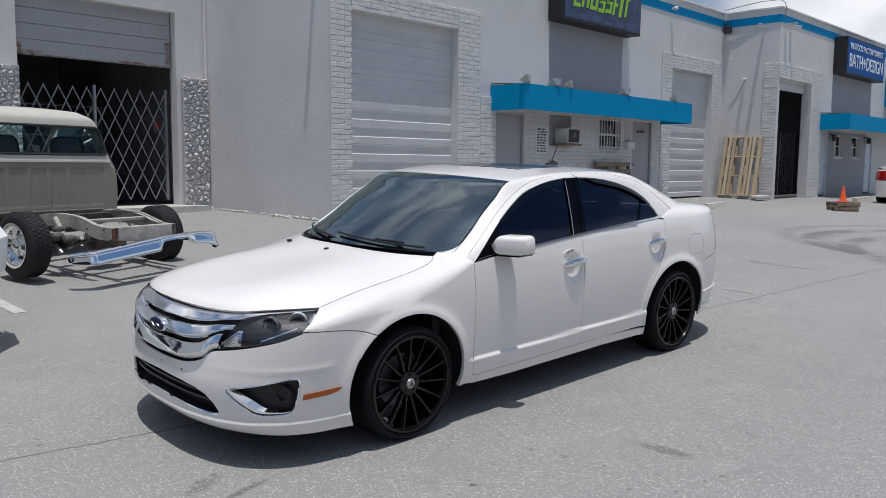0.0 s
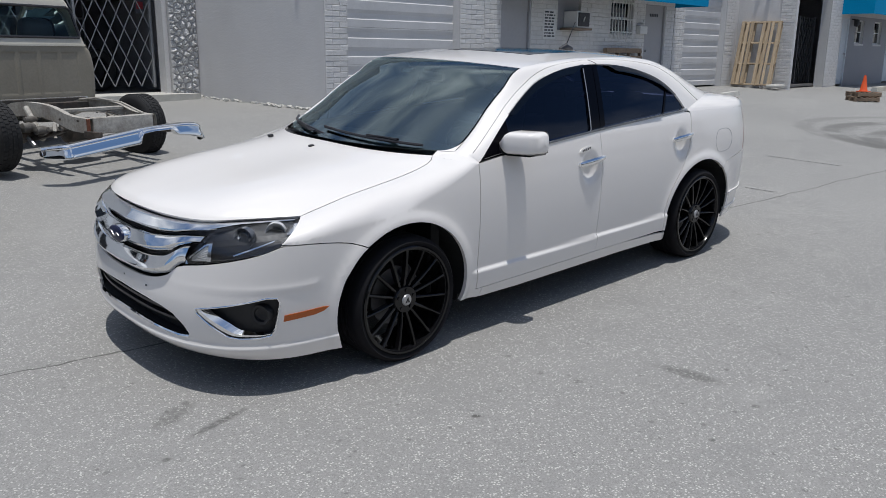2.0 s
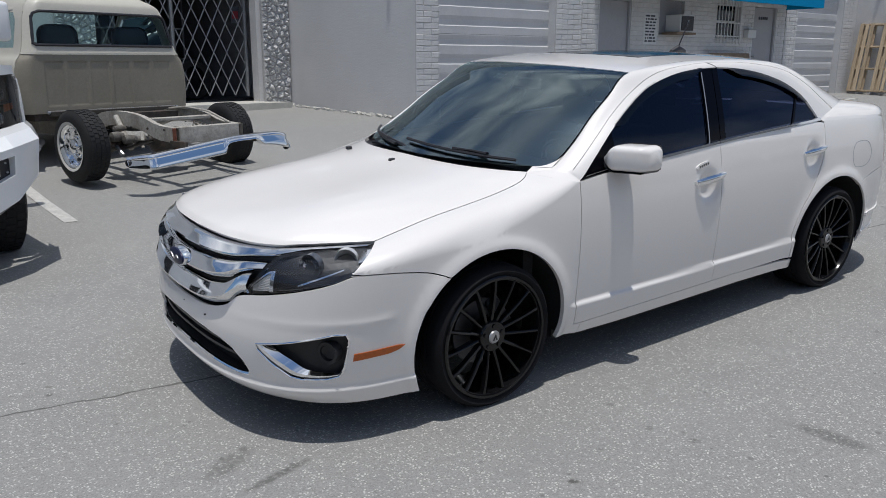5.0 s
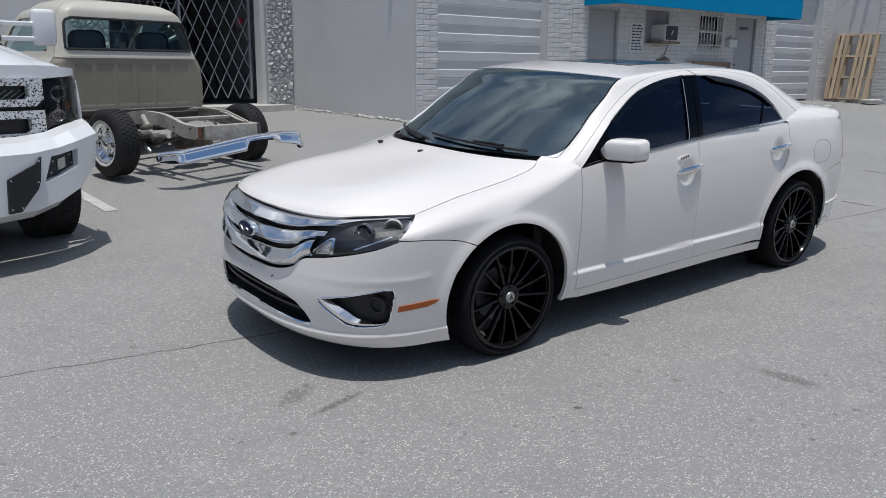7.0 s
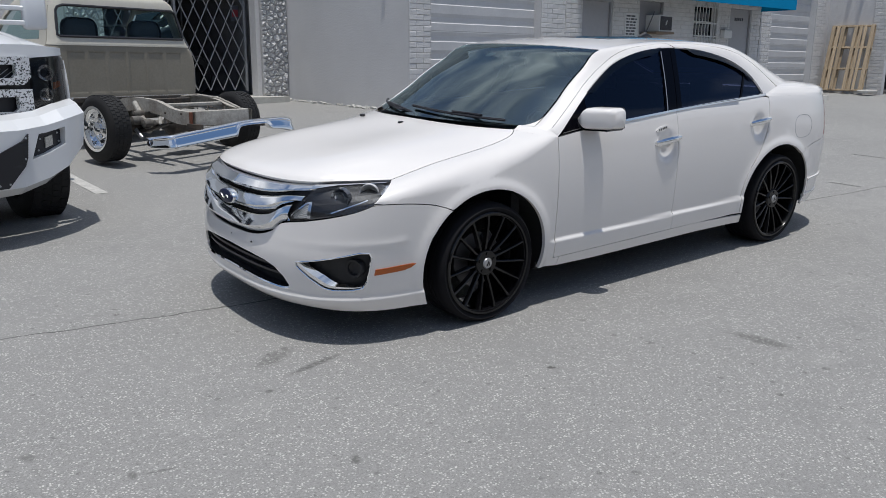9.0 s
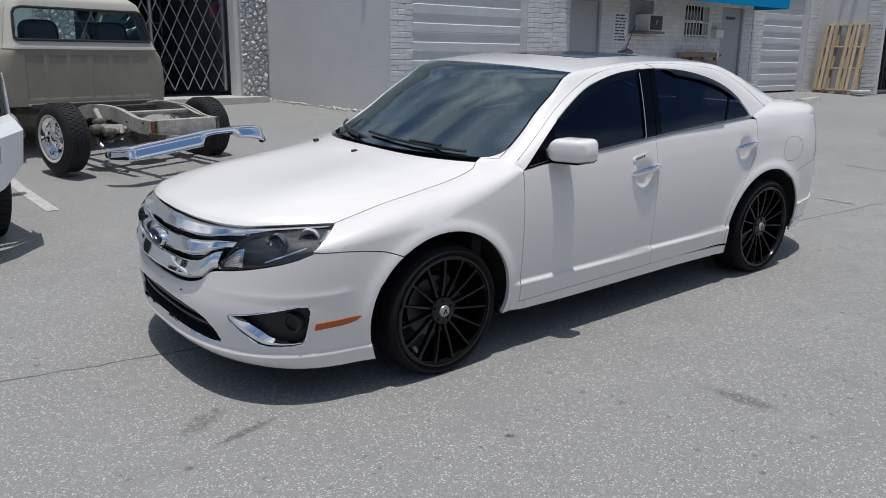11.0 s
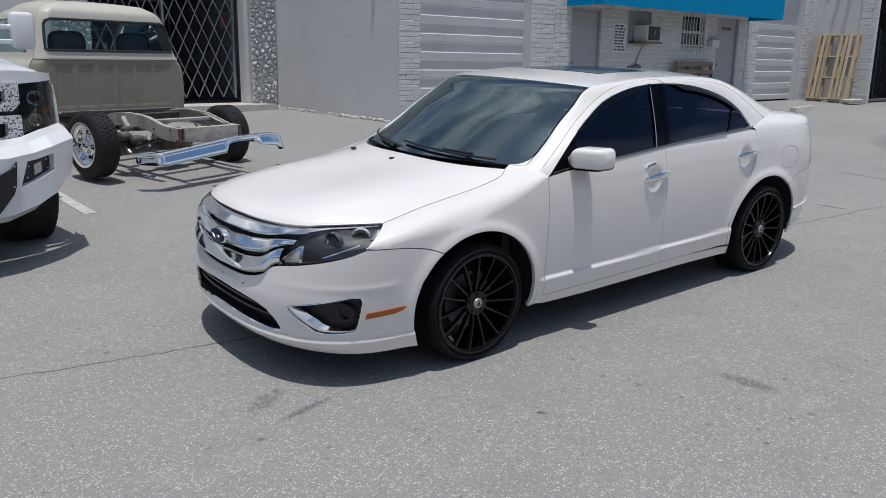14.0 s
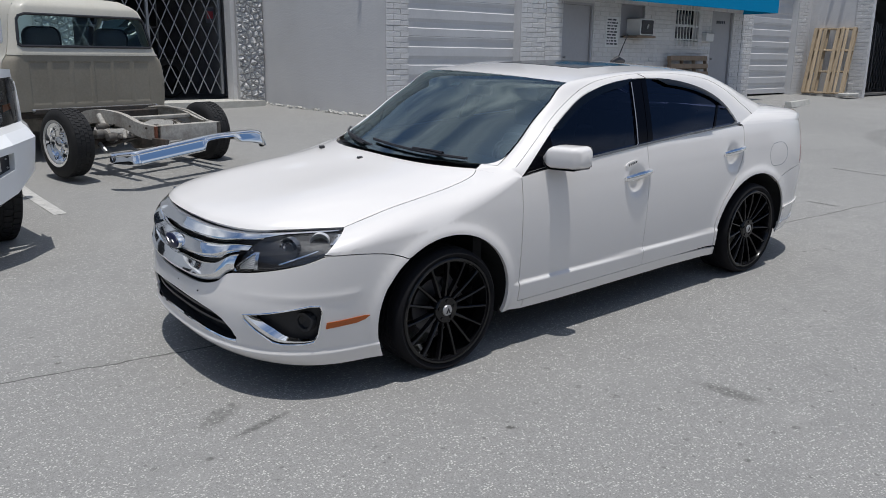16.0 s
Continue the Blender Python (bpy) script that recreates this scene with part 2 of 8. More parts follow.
M_PALLET = material("pale_pine", (0.46, 0.36, 0.245), 0.8, grain=0.22, grain_scale=30, stain=0.35, stain_scale=4, stain_color=(0.36, 0.27, 0.17), bump=0.3, bump_scale=60, random_tone=0.16, stretch=(1, 1, 0.12))
M_PALLET_OLD = material("weathered_pine", (0.27, 0.20, 0.14), 0.85, grain=0.22, grain_scale=30, stain=0.5, stain_scale=4, bump=0.3, bump_scale=60, random_tone=0.2, stretch=(0.15, 1, 1))
M_CONE = material("orange_plastic", (0.75, 0.10, 0.02), 0.5, grain=0.08, grain_scale=30, stain=0.2, stain_scale=6)
M_CONCRETE = material("pale_concrete", (0.55, 0.54, 0.50), 0.9, grain=0.1, grain_scale=50, stain=0.35, stain_scale=4, bump=0.4, bump_scale=70)
M_BLACK = material("black_plastic", (0.015, 0.015, 0.017), 0.55, grain=0.1, grain_scale=60)
M_RUBBER = material("tyre_rubber", (0.010, 0.010, 0.011), 0.75, grain=0.2, grain_scale=50, stain=0.3, stain_scale=5, stain_color=(0.020, 0.0195, 0.018), bump=0.3, bump_scale=120)
M_CHROME = material("chrome", (0.86, 0.87, 0.88), 0.045, metal=1.0)
M_STONE = material("painted_rubble_stone", (0.62, 0.615, 0.61), 0.85, grain=0.18, grain_scale=40, stain=0.35, stain_scale=14, stain_color=(0.40, 0.395, 0.39), bump=1.0, bump_scale=24, random_tone=0.05)
M_MORTAR = material("painted_mortar", (0.44, 0.435, 0.43), 0.95, grain=0.25, grain_scale=60, bump=0.9, bump_scale=45)
M_WHITE_PAPER = material("white_notice", (0.72, 0.73, 0.72), 0.7, grain=0.04, grain_scale=30)
M_INK = material("dark_ink", (0.06, 0.065, 0.08), 0.7)


# ---- ground ----
def soft(d, lo, hi):
    return hi * math.tanh(d / hi) if d > 0 else -lo * math.tanh(-d / lo)


def ground_z(x, y):
    z = 0.0283 * soft(x - 2.857, 9.0, 12.8) - 0.016
    e = y - 2.832
    z += 0.0358 * (min(e, 8.0) if e > 0 else soft(e, 9.0, 9.0)) + 0.012 * min(max(e - 8.0, 0.0), 8.0)
    z += 0.10 * ease(8.5, 11.5, y) * (1 - ease(9.5, 14.0, x))
    return z


def ground_material():
    mat = material("old_asphalt_concrete", (0.262, 0.258, 0.248), 0.9, grain=0.26, grain_scale=110, stain=0.45, stain_scale=0.55, stain_color=(0.208, 0.205, 0.198), bump=0.22, bump_scale=150)
    n, l = mat.node_tree.nodes, mat.node_tree.links
    b = n["Principled BSDF"]
    src = b.inputs["Base Color"].links[0].from_socket
    co = n.new("ShaderNodeTexCoord").outputs["Object"]

    def math_(op, a, c=None, clamp=False):
        k = n.new("ShaderNodeMath")
        k.operation, k.use_clamp = op, clamp
        for i, s in enumerate((a, c)):
            if s is None:
                continue
            if isinstance(s, (int, float)):
                k.inputs[i].default_value = s
            else:
                l.new(s, k.inputs[i])
        return k.outputs["Value"]

    def noise_at(scale, detail=4, rough=0.6, vec=None):
        t = n.new("ShaderNodeTexNoise")
        t.inputs["Scale"].default_value, t.inputs["Detail"].default_value, t.inputs["Roughness"].default_value = scale, detail, rough
        l.new(vec or co, t.inputs["Vector"])
        return t.outputs["Fac"]

    def band(value, lo, hi):
        r = n.new("ShaderNodeMapRange")
        r.interpolation_type = "SMOOTHSTEP"
        r.inputs["From Min"].default_value, r.inputs["From Max"].default_value = lo, hi
        l.new(value, r.inputs["Value"])
        return r.outputs["Result"]

    def tint(prev, fac, rgb):
        m = n.new("ShaderNodeMixRGB")
        l.new(fac, m.inputs["Fac"])
        l.new(prev, m.inputs["Color1"])
        m.inputs["Color2"].default_value = (*rgb, 1)
        return m.outputs["Color"]

    sep = n.new("ShaderNodeSeparateXYZ")
    l.new(co, sep.inputs["Vector"])
    X, Y = sep.outputs["X"], sep.outputs["Y"]

    def ring(cx, cy, r, width, strength):
        dx, dy = math_("SUBTRACT", X, cx), math_("SUBTRACT", Y, cy)
        d = math_("SQRT", math_("ADD", math_("MULTIPLY", dx, dx), math_("MULTIPLY", dy, dy)))
        off = math_("ABSOLUTE", math_("SUBTRACT", d, r))
        rim = math_("SUBTRACT", 1.0, band(off, width * 0.35, width))
        return math_("MULTIPLY", math_("MULTIPLY", rim, band(noise_at(0.9, 5), 0.30, 0.52)), strength)

    # pale aggregate specks and dark pits
    vor = n.new("ShaderNodeTexVoronoi")
    vor.voronoi_dimensions = "2D"
    vor.inputs["Scale"].default_value = 70
    l.new(co, vor.inputs["Vector"])
    specks = math_("MULTIPLY", math_("SUBTRACT", 1.0, band(vor.outputs["Distance"], 0.18, 0.36)), band(noise_at(40, 3), 0.47, 0.6))
    src = tint(src, math_("MULTIPLY", specks, 0.80), (0.60, 0.59, 0.555))
    vor2 = n.new("ShaderNodeTexVoronoi")
    vor2.voronoi_dimensions = "2D"
    vor2.inputs["Scale"].default_value = 105
    l.new(co, vor2.inputs["Vector"])
    pits = math_("MULTIPLY", math_("SUBTRACT", 1.0, band(vor2.outputs["Distance"], 0.15, 0.34)), band(noise_at(52, 3), 0.46, 0.58))
    src = tint(src, math_("MULTIPLY", pits, 0.45), (0.12, 0.118, 0.112))
    # oil spots of many sizes
    for scale, size, rim_, dark in ((2.1, 0.040, 0.03, 0.4), (5.0, 0.055, 0.05, 0.45)):
        v2 = n.new("ShaderNodeTexVoronoi")
        v2.voronoi_dimensions = "2D"
        v2.inputs["Scale"].default_value = scale
        l.new(co, v2.inputs["Vector"])
        pick = n.new("ShaderNodeSeparateColor")
        l.new(v2.outputs["Color"], pick.inputs["Color"])
        r = math_("MULTIPLY", math_("SUBTRACT", pick.outputs["Red"], 0.62), size * 1.5)
        wob = math_("SUBTRACT", math_("ADD", v2.outputs["Distance"], math_("MULTIPLY", math_("SUBTRACT", noise_at(14 * scale, 4), 0.5), 0.10)), r)
        spot = math_("SUBTRACT", 1.0, band(wob, 0.0, rim_))
        src = tint(src, math_("MULTIPLY", spot, dark), (0.065, 0.063, 0.06))
    # a long crack across the lot
    wander = math_("ADD", math_("MULTIPLY", math_("SUBTRACT", noise_at(0.8, 3), 0.5), 0.18), math_("MULTIPLY", math_("SUBTRACT", noise_at(7, 4), 0.5), 0.05))
    gap = math_("ABSOLUTE", math_("SUBTRACT", math_("ADD", Y, wander), math_("ADD", math_("SUBTRACT", 4.16, math_("MULTIPLY", X, 0.115)), math_("MAXIMUM", math_("SUBTRACT", 0.25, math_("MULTIPLY", X, 0.09)), 0.0))))
    crack = math_("MULTIPLY", math_("SUBTRACT", 1.0, band(gap, 0.003, 0.010)), band(noise_at(1.7, 4), 0.22, 0.40))
    src = tint(src, math_("MULTIPLY", crack, 0.9), (0.07, 0.068, 0.064))
    # rubber smears
    streak = band(noise_at(55, 4), 0.36, 0.52)
    def smear(cx, cy, turn, long_, wide, strength):
        c, s_ = math.cos(radians(turn)), math.sin(radians(turn))
        dx, dy = math_("SUBTRACT", X, cx), math_("SUBTRACT", Y, cy)
        u = math_("DIVIDE", math_("ADD", math_("MULTIPLY", dx, c), math_("MULTIPLY", dy, s_)), long_)
        v = math_("DIVIDE", math_("SUBTRACT", math_("MULTIPLY", dy, c), math_("MULTIPLY", dx, s_)), wide)
        d = math_("SQRT", math_("ADD", math_("MULTIPLY", u, u), math_("MULTIPLY", v, v)))
        m = math_("SUBTRACT", 1.0, band(d, 0.35, 1.0))
        return math_("MULTIPLY", math_("MULTIPLY", m, streak), strength)
    for args in ((3.81, 1.81, -82, 0.21, 0.07, 0.6), (1.78, 3.18, 26, 0.179, 0.075, 0.5), (1.89, 2.99, 10, 0.212, 0.03, 0.75),
                 (2.73, 2.26, -42, 0.031, 0.022, 0.9), (3.34, 2.15, -42, 0.035, 0.025, 0.75), (3.72, 1.43, -42, 0.032, 0.022, 0.85),
                 (3.29, 1.43, -42, 0.021, 0.02, 0.7), (4.21, 1.49, -42, 0.024, 0.012, 0.7), (3.5, 1.68, -42, 0.018, 0.012, 0.6),
                 (1.4, 4.25, -42, 0.024, 0.025, 0.8), (1.42, 4.34, -42, 0.025, 0.02, 0.5), (1.59, 2.87, -9, 0.026, 0.022, 0.8),
                 (0.64, 2.93, 23, 0.033, 0.05, 0.5), (0.89, 2.57, -17, 0.023, 0.04, 0.6), (1.56, 2.16, -41, 0.029, 0.045, 0.75),
                 (0.98, 2.54, -15, 0.076, 0.012, 0.55), (6.58, 2.74, -21, 0.027, 0.025, 0.8), (6.69, 2.7, -9, 0.018, 0.025, 0.7),
                 (6.81, 2.68, -17, 0.023, 0.025, 0.7), (6.8, 2.62, -42, 0.029, 0.025, 0.8), (5.94, 2.57, -99, 0.019, 0.03, 0.8),
                 (5.34, 2.02, -69, 0.027, 0.02, 0.7)):
        src = tint(src, smear(*args), (0.08, 0.078, 0.073))
    # blotches a hand or two across, and dusty drifts
    src = tint(src, math_("MULTIPLY", band(noise_at(2.6, 7, 0.66), 0.50, 0.68), 0.34), (0.205, 0.203, 0.197))
    src = tint(src, math_("MULTIPLY", band(noise_at(1.1, 8, 0.7), 0.54, 0.70), 0.38), (0.36, 0.353, 0.335))
    # broad paler wear
    src = tint(src, math_("MULTIPLY", band(noise_at(0.16, 6, 0.62), 0.45, 0.7), 0.4), (0.35, 0.344, 0.328))
    # skid rings
    for args in ((15.68, 2.63, 2.90, 0.22, 0.35), (15.15, 2.31, 2.59, 0.24, 0.75), (15.25, 2.28, 2.40, 0.12, 0.4), (14.6, 1.11, 2.96, 0.26, 0.7)):
        src = tint(src, ring(*args), (0.12, 0.118, 0.112))
    l.new(src, b.inputs["Base Color"])
    return mat


M_GROUND = ground_material()


def axis_steps(lo, hi, fine, step):
    """Grid lines: fine within [lo, hi], ever coarser to the horizon."""
    mid = span(lo, hi, int((hi - lo) / step) + 1)
    out, d = [], step
    a = hi
    while a < 2500:
        d *= 1.5
        a += d
        out.append(a)
    low, d, a = [], step, lo
    while a > -2500:
        d *= 1.5
        a -= d
        low.append(a)
    return low[::-1] + mid + out


bm = grid_sheet(lambda x, y: (x, y, ground_z(x, y)), axis_steps(-8, 40, 1, 0.8), axis_steps(-10, 20, 1, 0.6))
ground = link_mesh("ground", bm, M_GROUND, smooth=True)
tagged(ground, "old grey asphalt lot with oil spots and skid marks", "ground", kind="structure")


# ---- the commercial building ----
YA, YB, YC = 15.1, 10.92, 9.23      # the three facades, each nearer to the lot than the one before
XR, XC = 8.6, 23.84                 # the returns between them
TOP, FLOOR, LOW = 6.15, 0.66, 0.2


def wall_cells(bm, xs, zs, y0, y1, holes):
    """Fills a wall between grid lines but for its openings."""
    xs = sorted(set(xs) | {v for h in holes for v in h[:2]})
    zs = sorted(set(zs) | {v for h in holes for v in h[2:]})
    for xa, xb in zip(xs, xs[1:]):
        for za, zb in zip(zs, zs[1:]):
            cx, cz = (xa + xb) / 2, (za + zb) / 2
            if not any(h[0] < cx < h[1] and h[2] < cz < h[3] for h in holes):
                add_box(bm, xa, xb, y0, y1, za, zb)


def structure(name, bm, mat, label, smooth=False):
    ob = link_mesh(name, bm, mat, smooth=smooth)
    return tagged(ob, label, "wall", kind="structure")


T = 0.26
D1 = (4.94, 7.94, LOW, 4.55)
D2 = (9.08, 11.83, LOW, 4.24)
D3 = (20.6, 23.05, LOW, 4.28)
DC = (23.97, 26.45, LOW, 4.16)
LDOOR = (13.03, 14.0, LOW, 2.66)
RDOOR = (18.57, 19.58, LOW, 2.74)
OFFICE_WIN = (17.02, 17.97, 1.95, 2.74)
AC_HOLE = (14.92, 15.78, 2.0, 2.7)

bm = bmesh.new()
wall_cells(bm, [-9, XR], [LOW, TOP], YA, YA + T, [D1])
wall_a = structure("wall_a", bm, M_STUCCO, "grey painted stucco workshop wall with a wide doorway")
bm = bmesh.new()
wall_cells(bm, [XR + T, XC], [LOW, TOP], YB, YB + T, [D2, D3, LDOOR, RDOOR, OFFICE_WIN, AC_HOLE])
wall_b = structure("wall_b", bm, M_STUCCO, "grey painted stucco front wall with shutters and an office")
C_WIN1, C_WIN2 = (28.85, 29.65, 1.9, 2.64), (30.7, 31.5, 1.9, 2.64)
C_DOOR1, C_DOOR2 = (27.55, 28.2, LOW, 2.68), (32.25, 33.05, LOW, 2.68)
bm = bmesh.new()
wall_cells(bm, [XC, 44.0], [LOW, TOP], YC, YC + T, [DC, C_WIN1, C_WIN2, C_DOOR1, C_DOOR2])
wall_c = structure("wall_c", bm, M_STUCCO, "grey painted stucco shop front wall")
structure("wall_return_ab", box(XR, XR + T, YB, YA, LOW, TOP), M_STUCCO, "plain grey stucco side wall with hairline cracks")
structure("wall_return_bc", box(XC, XC + T, YC + T, YB + T, LOW, TOP), M_STUCCO, "short grey stucco side wall")
structure("wall_back", box(-9, 44, 24.0, 24.26, LOW, TOP), M_STUCCO, "plain back wall of the building")
structure("wall_end_west", box(-9.26, -9, YA, 24.26, LOW, TOP), M_STUCCO, "plain end wall")
structure("wall_end_east", box(44, 44.26, YC, 24.26, LOW, TOP), M_STUCCO, "plain end wall")
bm = bmesh.new()
for x0, x1, y0 in ((-9, XR + T / 2, YA + T), (XR + T / 2, XC + T / 2, YB + T), (XC + T / 2, 44, YC + T)):
    add_box(bm, x0, x1, y0, 24, 5.7, 5.85)
roof = structure("roof", bm, M_ROOM, "flat felt roof behind a parapet")

# parapet cap and blue band
bm = bmesh.new()
for a in ((-9, XR - 0.03, YA - 0.06, YA + T), (XR - 0.06, XR + T, YB - 0.06, YA - 0.06), (XR + T, XC - 0.06, YB - 0.06, YB + T), (XC - 0.06, XC + T, YC - 0.06, YB - 0.06), (XC + T, 44, YC - 0.06, YC + T)):
    add_box(bm, a[0], a[1], a[2], a[3], TOP, TOP + 0.055, 0.008)
tagged(link_mesh("trim_parapet_cap", bm, M_WHITE_METAL), "white metal parapet cap along the roof edge", "trim", kind="structure")
bm = bmesh.new()
add_box(bm, 12.9, XC - 0.015, YB - 0.015, YB, 5.76, 5.98)
add_box(bm, XC - 0.015, XC, YC - 0.015, YB - 0.015, 5.76, 5.98)
add_box(bm, XC, 44, YC - 0.015, YC, 5.76, 5.98)
tagged(link_mesh("trim_blue_band", bm, M_BLUE_PAINT), "bright blue painted band under the roof edge", "trim", kind="structure")

# rooms behind the open doorways
bm = bmesh.new()
add_box(bm, 2.0, XR - 0.02, YA + T, 23, FLOOR - 0.06, FLOOR)
add_box(bm, XC + T, 29.5, YC + T, 17, FLOOR - 0.06, FLOOR)
tagged(link_mesh("floor", bm, M_ROOM_FLOOR), "dark concrete workshop floor", "floor", kind="structure")
bm = bmesh.new()
for a in ((1.9, 2.0, YA + T, 23), (XR - 0.02, XR, YA + T, 23), (2.0, XR, 23, 23.1), (29.5, 29.6, YC + T, 17), (XC + T, 29.5, 17, 17.1), (XC + 0.1, XC + T, YB + T, 17)):
    add_box(bm, *a, FLOOR - 0.06, 5.7)
structure("wall_rooms", bm, M_ROOM, "dim grey inner workshop walls")
# office box, so that its window looks into a dim room
bm = bmesh.new()
for a in ((12.9, 20.2, 14.5, 14.6), (12.8, 12.9, YB + T, 14.6), (20.2, 20.3, YB + T, 14.6)):
    add_box(bm, *a, LOW, 5.7)
structure("wall_office", bm, M_ROOM, "dim inner office walls")


def lintel_and_jambs():
    # concrete doorway apron
    bm = bmesh.new()
    add_prism(bm, [(4.2, YA - 0.55), (8.35, YA - 0.55), (8.0, YA + 0.35), (4.6, YA + 0.35)], 0.3, FLOOR + 0.012, "z")
    tagged(link_mesh("pavement_doorway_apron", bm, M_CONCRETE), "pale concrete apron in front of the workshop doorway", "pavement", kind="structure")


lintel_and_jambs()


# ---- shutters ----
def shutter(name, x0, x1, z0, z1, y, pitch, mat, label, ribs=True, handle=False):
    """A rolling shutter: each panel a slat with a pressed rib."""
    root = thing(name, pose((x0 + x1) / 2, y, z0), label, "shutter")
    w = (x1 - x0) / 2
    count = int(round((z1 - z0) / pitch))
    pitch = (z1 - z0) / count
    for k in range(count):
        za, zb = k * pitch, (k + 1) * pitch - 0.004
        h = zb - za
        prof = [(0.0, za)]
        if ribs:
            for f, d in ((0.0, -0.046), (0.20, -0.046), (0.222, -0.028), (0.37, -0.029), (0.468, -0.046), (0.70, -0.046), (0.722, -0.028), (0.87, -0.029), (0.968, -0.046), (1.0, -0.046)):
                prof.append((d, za + h * f))
        else:
            for f, d in ((0.02, -0.008), (0.5, -0.012), (0.97, -0.008), (1.0, 0.004)):
                prof.append((d, za + h * f))
        bm = bmesh.new()
        L = [bm.verts.new((-w, d, z)) for d, z in prof]
        Rr = [bm.verts.new((w, d, z)) for d, z in prof]
        for i in range(len(prof) - 1):
            bm.faces.new((L[i], Rr[i], Rr[i + 1], L[i + 1]))
        back = [bm.verts.new((sx * w, 0.03, z)) for sx, z in ((-1, za), (1, za), (1, zb), (-1, zb))]
        bm.faces.new(back)
        bm.faces.new((L[0], back[0], back[1], Rr[0]))
        bm.faces.new((L[-1], Rr[-1], back[2], back[3]))
        part("slat", bm, mat, root)
    return root


shutter("roller_shutter", D2[0], D2[1], 0.65, 4.43, YB + 0.205, 0.63, M_SLAT, "closed grey steel sectional shutter with pressed ribs")
shutter("roller_shutter", D3[0], D3[1], 0.65, 4.43, YB + 0.205, 0.63, M_SLAT, "closed dented grey steel shutter beside the office")
shutter("roller_shutter", D1[0] + 0.02, D1[1] - 0.02, 3.46, 4.86, YA + 0.20, 0.30, M_SLAT_RUST, "half-raised rusty grey shutter over the workshop doorway", ribs=False)
rusty = bpy.data.objects["roller_shutter.002"]
M_RUST_PATCH = material("orange_rust", (0.20, 0.11, 0.065), 0.9, grain=0.3, grain_scale=30, stain=0.9, stain_scale=9, stain_color=(0.36, 0.34, 0.32), edge=(0.40, 0.56))
for a in ((-1.47, -1.36, 0.0, 0.22), (-1.36, -1.0, 0.0, 0.09), (-1.0, 0.4, 0.0, 0.022), (0.4, 0.95, 0.0, 0.05), (0.95, 1.36, 0.0, 0.03), (1.36, 1.47, 0.0, 0.5)):
    part("rust_patch", box(a[0], a[1], -0.0145, -0.0125, a[2], a[3]), M_RUST_PATCH, rusty, "orange rust along the edge")
shutter("roller_shutter", DC[0] + 0.02, DC[1] - 0.02, 3.86, 4.3, YC + 0.2, 0.22, M_SLAT, "raised grey shutter over an open doorway", ribs=False)


# ---- folding gates ----
def scissor_gate(x0, x1, y, z0, z1, n, rows, label, mat):
    root = thing("folding_gate", pose(x0, y, z0), label, "gate")
    w, h = x1 - x0, z1 - z0
    dx = w / n
    rise = h / rows
    for lay, sgn in ((0.0, 1), (0.022, -1)):
        for k in range(-rows, n + 1):
            xa = k * dx if sgn > 0 else (k + rows) * dx
            pts = []
            for j in range(rows + 1):
                pts.append((xa + sgn * j * dx, j * rise))
            pts = [p for p in pts if -1e-6 <= p[0] <= w + 1e-6]
            if len(pts) < 2:
                continue
            (xa, za), (xb, zb) = pts[0], pts[-1]
            L = math.hypot(xb - xa, zb - za)
            m = pose(xa, lay, za) @ pose(0, 0, 0, 0, -math.degrees(math.atan2(zb - za, xb - xa)), 0)
            part("strap", box(-0.01, L + 0.01, -0.004, 0.004, -0.009, 0.009, m=m), mat, root)
    for x in (0.0, w / 2, w):
        bm = bmesh.new()
        add_box(bm, x - 0.025, x + 0.025, -0.03, 0.05, -0.03, h + 0.05, 0.006)
        part("upright", bm, mat, root)
    return root


M_GATE = material("gate_steel", (0.30, 0.31, 0.32), 0.55, metal=0.3, grain=0.15, grain_scale=30)
scissor_gate(4.98, 7.9, YA + 0.42, 0.80, 2.98, 11, 4, "extended grey steel folding lattice gate in a doorway", M_GATE)
scissor_gate(24.0, 26.4, YC + 0.42, 0.72, 2.6, 12, 5, "dark folding lattice gate in a doorway", M_DARK_METAL)


